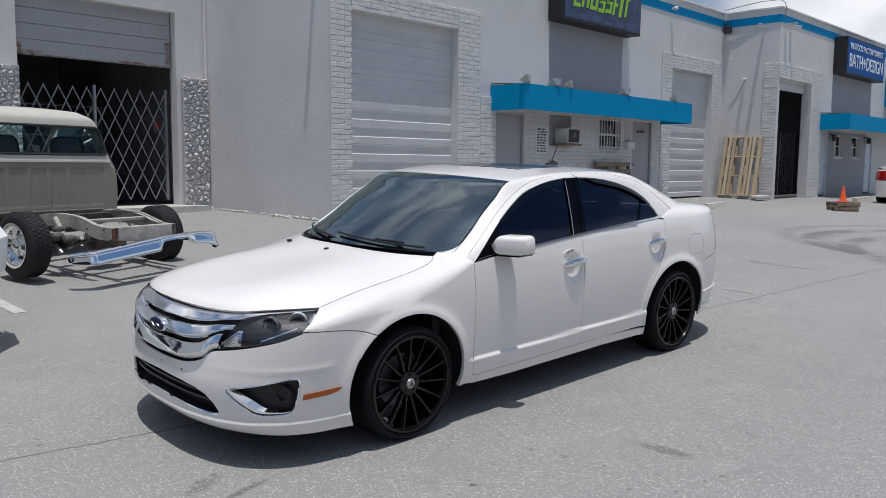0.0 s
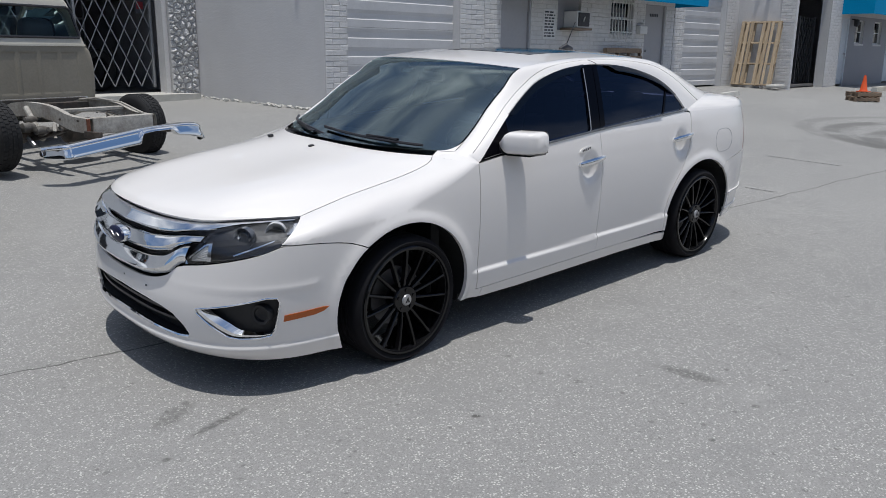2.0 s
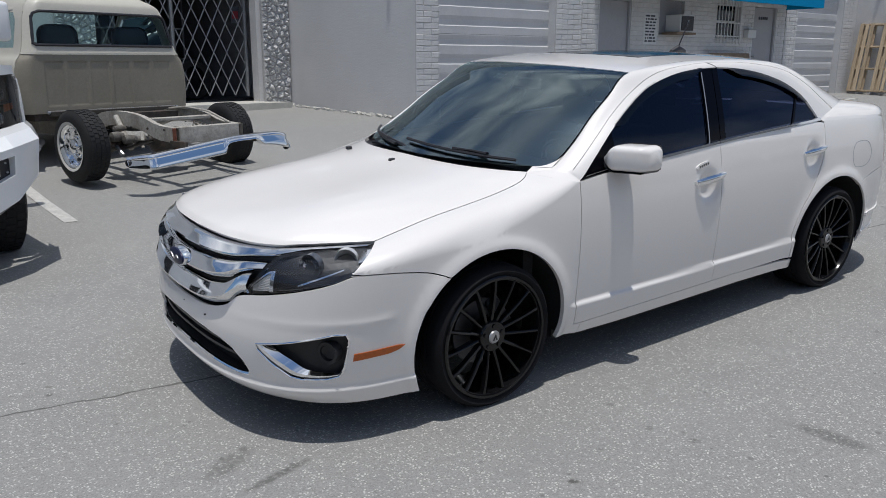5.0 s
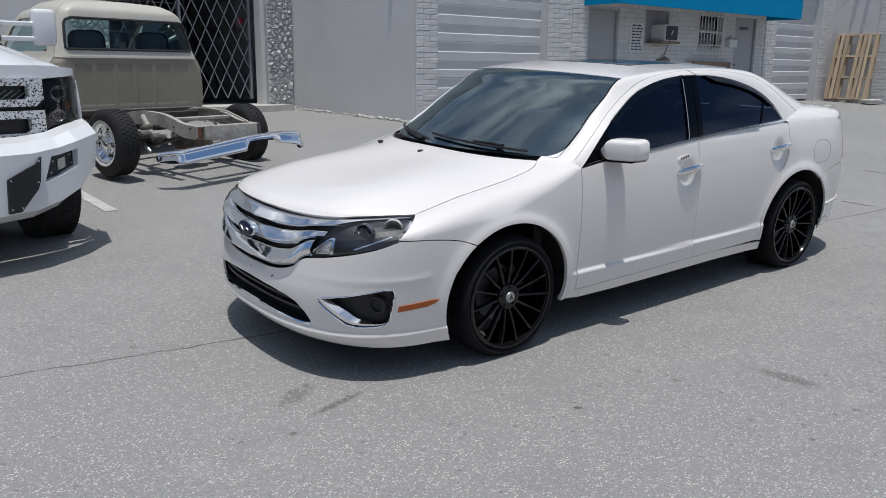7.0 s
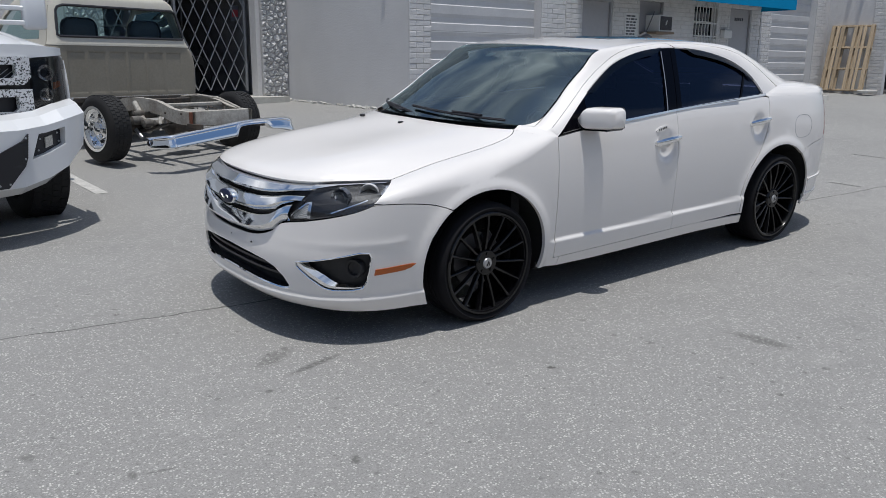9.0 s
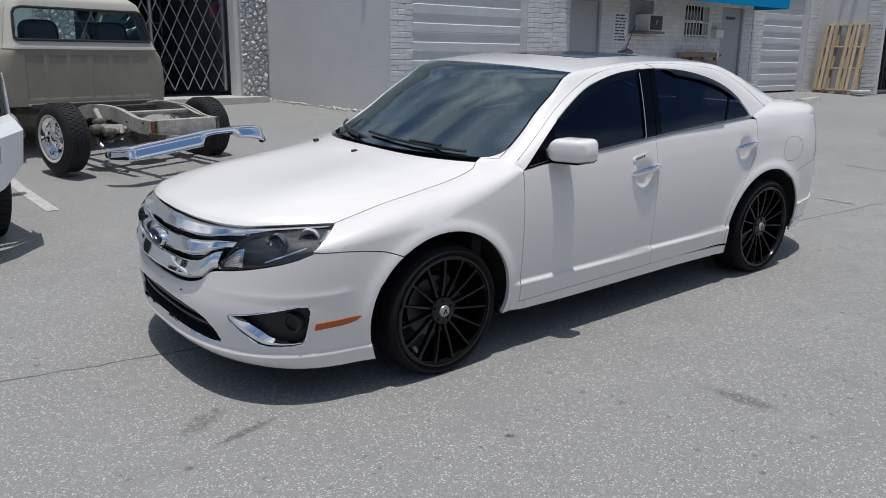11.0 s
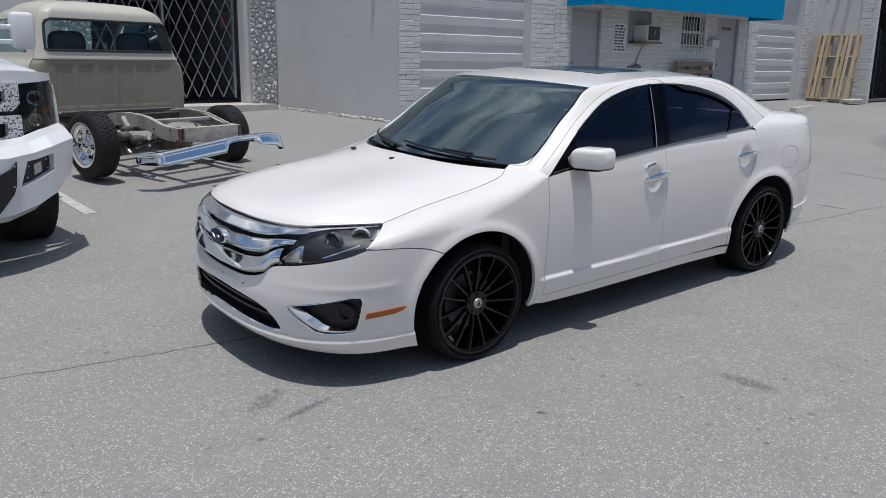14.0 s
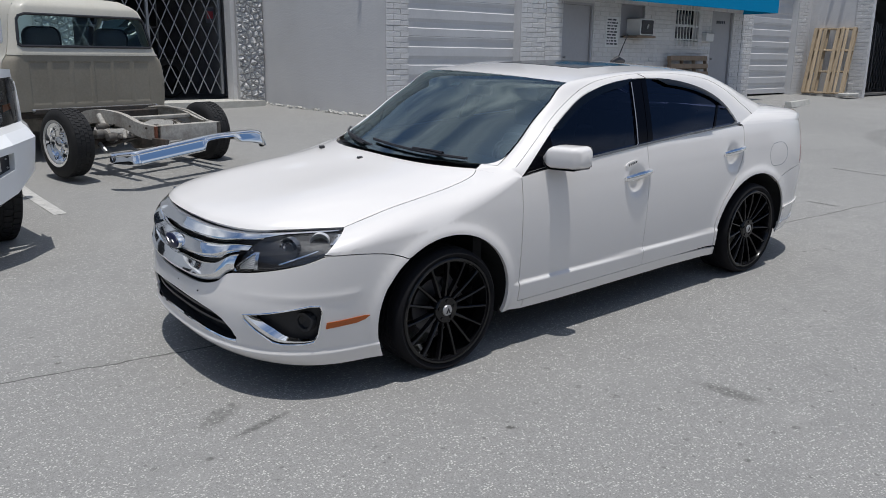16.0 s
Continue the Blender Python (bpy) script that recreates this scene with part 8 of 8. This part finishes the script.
    for y, z, mat, h in ((-0.78, 0.47, M_RUSTY, 0.085), (-0.30, 0.60, M_RUSTY, 0.02), (0.32, 0.60, M_GREASE, 0.05), (0.72, 0.53, M_RUSTY, 0.03)):
        part("crossmember", box(-0.37, 0.37, y - 0.04, y + 0.04, z - h, z + h, 0.008), mat, truck)
    bm = bmesh.new()
    add_tube(bm, [(0.30, -0.75, 0.56), (0.36, -0.30, 0.66), (0.38, 0.15, 0.69), (0.40, 0.5, 0.66)], 0.012, 6)
    part("brake_line", bm, M_RUSTY, truck)
    bm = bmesh.new()
    add_tube(bm, [(-0.70, 0, 0.355), (-0.2, 0, 0.355), (-0.15, 0, 0.355), (0.15, 0, 0.355), (0.2, 0, 0.355), (0.70, 0, 0.355)], [0.045, 0.05, 0.13, 0.13, 0.05, 0.045], 14)
    part("rear_axle", bm, M_GREASE, truck, "greasy rear axle", smooth=True)
    for x, y, z, r in ((-0.60, -0.06, 0.43, 0.05), (-0.52, -0.16, 0.40, 0.045), (-0.44, -0.26, 0.40, 0.04), (-0.62, 0.1, 0.30, 0.05), (-0.50, 0.05, 0.50, 0.035)):
        bm = lathe([(0, -0.09), (r, -0.08), (r * 1.1, 0.0), (r * 0.8, 0.05), (0, 0.07)], 12, axis="x")
        for v in bm.verts:
            v.co += Vector((x, y, z))
        part("bushing", bm, M_OLD_STEEL, truck, smooth=True)
    for pts, r, mat in (([(-0.58, 0.10, 0.40), (-0.62, -0.02, 0.34), (-0.60, -0.12, 0.24)], 0.022, M_GALV), ([(-0.52, -0.02, 0.46), (-0.55, -0.10, 0.38), (-0.50, -0.18, 0.36)], 0.03, M_RUSTY), ([(-0.47, -0.30, 0.47), (-0.50, -0.34, 0.40), (-0.50, -0.34, 0.33)], 0.02, M_RUSTY)):
        bm = bmesh.new()
        add_tube(bm, pts, r, 8)
        part("spring_shackle", bm, mat, truck, smooth=True)
    bm = bmesh.new()
    add_tube(bm, [(-0.20, -0.80, 0.56), (-0.12, -0.70, 0.60), (0.02, -0.80, 0.545), (0.10, -0.72, 0.58)], 0.006, 5)
    part("loose_wire", bm, M_GREASE, truck)
    part("rusty_rail_end", box(-0.436, -0.405, -0.812, -0.78, 0.40, 0.545, 0.004), M_RUST_EDGE, truck, "rust-red rail end")
    bm = bmesh.new()
    add_tube(bm, [(-0.75, 1.3, 0.30), (-0.95, 1.0, 0.28), (-1.02, 0.85, 0.28)], 0.035, 12)
    part("exhaust_pipe", bm, M_GALV, truck)
    # chrome rear bumper held low behind the frame: tall face, plate notch, wrapped ends
    TOPS = [(-1.0, 0.300), (-0.93, 0.322), (0.0, 0.425), (0.16, 0.445), (0.72, 0.455), (0.86, 0.42), (1.06, 0.30)]
    FOOT = [(-1.0, 0.205), (-0.93, 0.180), (0.0, 0.268), (0.16, 0.28), (0.5, 0.325), (0.72, 0.30), (1.06, 0.215)]

    def straight(table, x):
        for (xa, a), (xb, b) in zip(table, table[1:]):
            if x <= xb:
                return a + (b - a) * (x - xa) / (xb - xa)
        return table[-1][1]
    rows = []
    for x in span(-1.0, 1.06, 84):
        zt = sum(straight(TOPS, min(1.06, max(-1.0, x + d))) for d in (-0.05, 0, 0.05)) / 3
        zb = sum(straight(FOOT, min(1.06, max(-1.0, x + d))) for d in (-0.05, 0, 0.05)) / 3
        notch = ease(0.0, 0.025, x) * (1 - ease(0.40, 0.52, x))
        zb = zb + (zt - 0.058 - zb) * notch
        y = -1.02 + 0.22 * ease(0.80, 1.06, abs(x))
        h = zt - zb
        rows.append([Vector((x, y + dy, zt - h * f)) for f, dy in ((0.05, 0.10), (0.0, 0.02), (0.02, -0.004), (0.09, -0.024), (0.20, -0.030), (0.26, -0.022), (0.32, -0.024), (0.60, -0.040), (0.86, -0.054), (0.94, -0.054), (1.0, -0.042), (0.99, 0.03))])
    part("rear_bumper", loft(rows), M_CHROME, truck, "long chrome rear bumper hanging low", smooth=True, sharp=50)
    for sg in (-1, 1):
        part("bumper_bracket", box(sg * 0.43 - 0.02, sg * 0.43 + 0.02, -1.0, -0.75, 0.36, 0.42, 0.004), M_GREASE, truck)
        part("bumper_end", lathe([(0.03, -0.02), (0.035, 0.0), (0.03, 0.02)], 10, axis="x"), M_TRIM, truck).matrix_basis = pose(sg * 0.985, -0.86, 0.25)
    return truck


build_pickup()

# ---- the white lifted truck ----
M_TRUCK_WHITE = material("bright_white_paint", (0.78, 0.79, 0.80), 0.35, coat=0.8, grain=0.01, grain_scale=500, stain=0.05, stain_scale=2)
M_CAMO = material("speckled_grille_wrap", (0.66, 0.67, 0.68), 0.4, stain=1.0, stain_scale=70, edge=(0.53, 0.56), stain_color=(0.03, 0.03, 0.035))
M_SMOKED = material("smoked_lamp_housing", (0.05, 0.052, 0.058), 0.3, metal=0.5, grain=0.2, grain_scale=30)
M_TRUCK_GLASS = glass("dark_truck_glass", (0.10, 0.12, 0.15), ior=1.7)
M_LED = material("led_lens", (0.55, 0.53, 0.48), 0.2, grain=0.3, grain_scale=90)


def build_white_truck():
    """Nose towards -y; x to its left side, which faces the pickup."""
    gx, gy = 0.92, 7.05
    truck = thing("white_truck", pose(gx, gy, ground_z(1.3, gy), 0, 0, 4), "lifted white pickup truck with a speckled grille and steel bumper", "pickup truck")
    R = 0.44
    for sg in (-1, 1):
        truck_wheel("wheel", truck, pose(sg * 0.80, 0, R - 0.01, 0, 0, -90 * (1 if sg < 0 else -1)), R, 0.33, 0.25, False, M_TRIM, lugs=False)
        truck_wheel("wheel", truck, pose(sg * 0.80, 3.7, R - 0.01, 0, 0, -90 * (1 if sg < 0 else -1)), R, 0.33, 0.25, False, M_TRIM, lugs=False)
    # fenders and body sides, hood
    for sg in (-1, 1):
        def flank(f, z):
            x = 1.015 - 0.03 * ((z - 0.95) / 0.35) ** 2 - 0.10 * ease(-0.35, -0.75, -abs(min(0, f + 0.35)) - 0.35)
            x -= 0.12 * max(0.0, (-f - 0.42) / 0.28) ** 1.6
            return Vector((sg * x, f, z))
        arch = [(0.52 * math.cos(t), 0.44 + 0.52 * math.sin(t)) for t in span(math.pi - 0.45, 0.2, 20)]
        poly = [(-0.46, 0.86)] + [(f, z) for f, z in arch if z > 0.66] + [(1.35, 0.58), (1.35, 1.36), (0.6, 1.33), (-0.2, 1.28), (-0.44, 1.26), (-0.46, 1.10)]
        part("fender", patch(poly, flank, 0.05, thick=0.03, outward=lambda p: Vector((p.x, 0, 0))), M_TRUCK_WHITE, truck, "white front fender", smooth=True, sharp=40)
        rows = []
        for f in span(-0.50, 1.35, 16):
            a = flank(f, 1.28 + 0.05 * max(0.0, f) - 0.05 * max(0, -f))
            b = Vector((sg * (0.72 - 0.10 * max(0, -f - 0.2)), f + 0.02, 1.385 + 0.20 * ease(-0.7, 1.3, f) - 0.05 * ease(-0.3, -0.6, f)))
            c = Vector((a.x * 0.985, f, b.z - 0.01))
            rows.append([a * (1 - q) ** 2 + c * 2 * q * (1 - q) + b * q * q for q in span(0, 1, 7)])
        part("fender_top", loft(rows), M_TRUCK_WHITE, truck, smooth=True)
        part("cab_side", box(min(sg * 0.90, sg * 0.955), max(sg * 0.90, sg * 0.955), 1.36, 3.0, 0.55, 1.56, 0.03, 2), M_TRUCK_WHITE, truck, smooth=True)
        part("bed_side", box(min(sg * 0.92, sg * 0.97), max(sg * 0.92, sg * 0.97), 3.02, 5.0, 0.75, 1.45, 0.03, 2), M_TRUCK_WHITE, truck, smooth=True)
        # pillars
        bm = bmesh.new()
        add_tube(bm, [(sg * 0.86, 1.05, 1.56), (sg * 0.79, 1.38, 1.82), (sg * 0.69, 1.74, 2.06)], 0.04, 8)
        part("pillar", bm, M_TRUCK_WHITE, truck, smooth=True)
        part("side_glass", box(min(sg * 0.74, sg * 0.745), max(sg * 0.74, sg * 0.745), 1.5, 2.9, 1.55, 2.03), M_TRUCK_GLASS, truck)
        # lamp
        def face(x, z):
            f = -0.60 - 0.10 * (1 - (abs(x) / 0.95) ** 2.2) - 0.02 * (1.2 - z)
            f += 0.16 * max(0.0, (abs(x) - 0.78) / 0.20) ** 2
            return Vector((sg * x, f, z))
        front = lambda p: Vector((0, -1, 0))
        lp = [(0.655, 0.90), (0.95, 0.965), (0.985, 1.01), (0.985, 1.15), (0.95, 1.28), (0.90, 1.31), (0.665, 1.272)]
        lamp = part("headlamp", patch(lp, lambda x, z: face(x, z) + Vector((0, 0.05, 0)), 0.05, thick=0.004, outward=front), M_SMOKED, truck, "smoked headlamp with an amber reflector", smooth=True)
        ob = part("lamp_lens", patch(lp, face, 0.04, off=0.002, thick=0.03, outward=front), glass("smoked_lamp_lens" + str(sg), (0.5, 0.5, 0.5)), lamp, smooth=True)
        ob.visible_shadow = False
        for x, z, r, mat in ((0.78, 1.17, 0.055, M_REFLECT), (0.77, 1.01, 0.045, M_REFLECT)):
            bm = lathe([(0, 0.03), (r * 0.6, 0.02), (r, -0.005), (r * 1.1, 0.0), (r * 1.1, 0.04)], 20)
            for v in bm.verts:
                v.co += face(x, z) + Vector((0, 0.03, 0))
            part("bowl", bm, mat, lamp, smooth=True)
        part("amber_reflector", patch([(0.83, 1.05), (0.905, 1.07), (0.90, 1.11), (0.83, 1.10)], lambda x, z: face(x, z) + Vector((0, 0.02, 0)), 0.03, thick=0.004, outward=front), M_AMBER, lamp)
        # bumper wing: top shelf, upper bevel, face with a lamp pocket, lower bevel
        A = [Vector((sg * x, y, z)) for x, y, z in ((0.0, -0.92, 0.84), (0.42, -0.90, 0.85), (0.62, -0.86, 0.87), (0.76, -0.80, 0.91), (0.96, -0.66, 0.945), (1.06, -0.36, 0.94))]
        B = [Vector((sg * x, y, z)) for x, y, z in ((0.0, -1.12, 0.78), (0.42, -1.08, 0.79), (0.62, -0.99, 0.81), (0.78, -0.90, 0.84), (0.99, -0.72, 0.875), (1.09, -0.36, 0.87))]
        C = [Vector((sg * x, y, z)) for x, y, z in ((0.0, -1.12, 0.37), (0.42, -1.07, 0.395), (0.62, -0.99, 0.44), (0.78, -0.90, 0.50), (0.97, -0.70, 0.63), (1.07, -0.36, 0.69))]
        D = [Vector((sg * x, y, z)) for x, y, z in ((0.0, -0.98, 0.30), (0.42, -0.94, 0.33), (0.62, -0.86, 0.38), (0.76, -0.78, 0.45), (0.92, -0.58, 0.58), (1.0, -0.36, 0.64))]
        def sheet(P, Q, t0=0.0):
            return loft([[p.lerp(q, t) for t in span(0, 1, 5)] for p, q in zip(P, Q)])
        A0 = [p + Vector((0, 0.14, 0.03)) for p in A]
        bm = sheet(A0, A)
        merge(bm, sheet(A, B))
        merge(bm, sheet(C, D))
        # face with a hole: split at the lamp pocket
        def faceB(u, v):
            k = u * 5
            i = min(4, int(k))
            f = k - i
            return B[i].lerp(B[i + 1], f).lerp(C[i].lerp(C[i + 1], f), v)
        hole = [(0.335, 0.13), (0.60, 0.15), (0.59, 0.50), (0.27, 0.56)]
        fm = patch([(0, 0), (0.2, 0), (0.4, 0), (0.6, 0), (0.8, 0), (1, 0), (1, 1), (0.8, 1), (0.6, 1), (0.4, 1), (0.2, 1), (0, 1)], faceB, 0.1, holes=[hole], thick=0.05, outward=lambda p: Vector((p.x * 0.6, -1, 0)))
        merge(bm, fm)
        bump = part("steel_bumper", weld(bm), M_TRUCK_WHITE, truck, "angular white steel bumper", smooth=True, sharp=12)
        part("lamp_pocket", patch(hole, lambda u, v: faceB(u, v) + Vector((0, 0.055, 0)), 0.1, thick=0.004, outward=front), M_TRIM, bump, "black lamp plate")
        part("led_lamp", patch([(0.40, 0.24), (0.475, 0.24), (0.475, 0.44), (0.40, 0.44)], lambda u, v: faceB(u, v) + Vector((0, 0.045, 0)), 0.05, thick=0.02, outward=front), M_LED, bump, "square pale lamp")
        for u, v in ((0.36, 0.25), (0.34, 0.45), (0.53, 0.24), (0.54, 0.42)):
            bm = lathe([(0, -0.004), (0.007, -0.003), (0.008, 0.004)], 8)
            c = faceB(u, v) + Vector((0, 0.05, 0))
            for w in bm.verts:
                w.co += c
            part("rivet", bm, M_GALV, bump)
        blk = [(0.105, 0.97), (0.11, 0.40), (0.245, 0.08), (0.225, 0.50), (0.145, 0.97)]
        part("black_plate", patch(blk, faceB, 0.03, off=0.016, thick=0.014, outward=lambda p: Vector((p.x * 0.3, -1, 0))), M_TRIM, bump, "black riveted plate")
        for u, v in blk:
            bm = lathe([(0, -0.004), (0.007, -0.003), (0.008, 0.004)], 8)
            c = faceB(0.165 + (u - 0.165) * 0.8, 0.55 + (v - 0.55) * 0.85) + Vector((0, -0.018, 0))
            for w in bm.verts:
                w.co += c
            part("rivet", bm, M_GALV, bump)
    # grille with its speckled surround
    def gface(x, z):
        return Vector((x, -0.62 - 0.10 * (1 - (x / 0.95) ** 2) - 0.02 * (1.2 - z), z))
    front = lambda p: Vector((0, -1, 0))
    grille = part("grille", patch([(-0.67, 0.86), (0.67, 0.86), (0.67, 1.29), (-0.67, 1.29)], lambda x, z: gface(x, z) + Vector((0, 0.06, 0)), 0.08, thick=0.004, outward=front), M_TRIM, truck, "black grille mesh")
    for z0, z1 in ((0.845, 1.055), (1.085, 1.285)):
        o = [(-0.65, z0), (0.59, z0), (0.645, z0 + 0.05), (0.645, z1), (-0.65, z1)]
        h = [(-0.55, z0 + 0.05), (0.52, z0 + 0.05), (0.545, z0 + 0.075), (0.545, z1 - 0.055), (-0.55, z1 - 0.055)]
        part("grille_surround", patch(o, gface, 0.05, holes=[h], off=0.02, thick=0.06, outward=front), M_CAMO, grille, "black-speckled white surround", smooth=True, sharp=40)
    for k in range(6):
        bm = bmesh.new()
        add_tube(bm, [gface(0.25 + 0.05 * k, 1.12) + Vector((0, 0.04, 0)), gface(0.36 + 0.05 * k, 1.20) + Vector((0, 0.04, 0))], 0.003, 5)
        part("mesh_wire", bm, M_GALV, grille)
    def brow(x, z):
        return Vector((x, -0.60 - 0.10 * (1 - (abs(x) / 0.95) ** 2.2) - 0.02 * (1.2 - z) + 0.16 * max(0.0, (abs(x) - 0.78) / 0.20) ** 2, z))
    lip = [(-0.93, 1.300), (-0.66, 1.278), (0.66, 1.278), (0.93, 1.300), (0.93, 1.352), (0.66, 1.372), (-0.66, 1.372), (-0.93, 1.352)]
    part("nose_panel", patch(lip, brow, 0.05, off=0.004, thick=0.05, outward=front), M_TRUCK_WHITE, truck, "white panel over the grille", smooth=True)
    # hood
    rows = []
    for f in span(0, 1, 14):
        y = -0.60 + 1.95 * f
        row = []
        for x in span(-1, 1, 17):
            w = 0.72 - 0.10 * max(0, -y - 0.2)
            z = 1.385 + 0.20 * ease(-0.7, 1.3, y) - 0.05 * ease(-0.3, -0.6, y) + 0.075 * (1 - abs(x) ** 2.6) * ease(-0.62, -0.3, y)
            z += 0.03 * ease(0.45, 0.6, abs(x)) * (1 - ease(0.8, 0.95, abs(x))) * ease(-0.5, 0, y)
            row.append(Vector((x * w, y - (0.10 * (1 - x * x) if f < 0.15 else 0.10 * (1 - x * x) * (1 - (f - 0.15) / 0.85)), z)))
        rows.append(row)
    part("hood", loft(rows), M_TRUCK_WHITE, truck, "smooth white hood", smooth=True)
    rows = [[Vector((x * (0.80 - 0.14 * t), 1.05 + 0.70 * t - 0.10 * (1 - x * x), 1.59 + 0.46 * t)) for x in span(-1, 1, 11)] for t in span(0, 1, 6)]
    part("windshield", loft(rows), M_TRUCK_GLASS, truck, "dark windshield", smooth=True)
    part("roof", box(-0.70, 0.70, 1.70, 3.0, 2.03, 2.12, 0.035, 2), M_TRUCK_WHITE, truck, smooth=True)
    bm = bmesh.new()
    add_box(bm, -0.85, 0.85, -0.45, 5.0, 0.50, 0.62)
    add_box(bm, -0.55, 0.55, -0.55, 1.2, 0.62, 1.25)
    add_box(bm, -0.80, 0.80, 1.2, 3.0, 0.62, 1.0)
    add_box(bm, -0.9, 0.9, 2.95, 3.0, 0.6, 2.05)
    add_box(bm, -0.9, 0.9, 4.95, 5.0, 0.75, 1.4)
    part("chassis", bm, M_CORE, truck)
    # towing mirrors
    for sg in (-1, 1):
        bm = bmesh.new()
        add_box(bm, -0.105, 0.105, -0.05, 0.07, 0.03, 0.36, 0.04, 3)
        for v in bm.verts:
            v.co += Vector((sg * 1.31, 1.15, 1.51))
        mir = part("towing_mirror", bm, M_TRUCK_WHITE, truck, "tall white towing mirror", smooth=True)
        for z in (1.60, 1.73):
            part("mirror_arm", box(min(sg * 0.92, sg * 1.22), max(sg * 0.92, sg * 1.22), 1.12, 1.18, z - 0.022, z + 0.022, 0.01), M_TRUCK_WHITE, mir)
        part("mirror_foot", box(min(sg * 0.80, sg * 0.92), max(sg * 0.80, sg * 0.92), 1.08, 1.24, 1.56, 1.80, 0.02, 2), M_TRIM, mir)
    return truck


build_white_truck()

all_bricks()
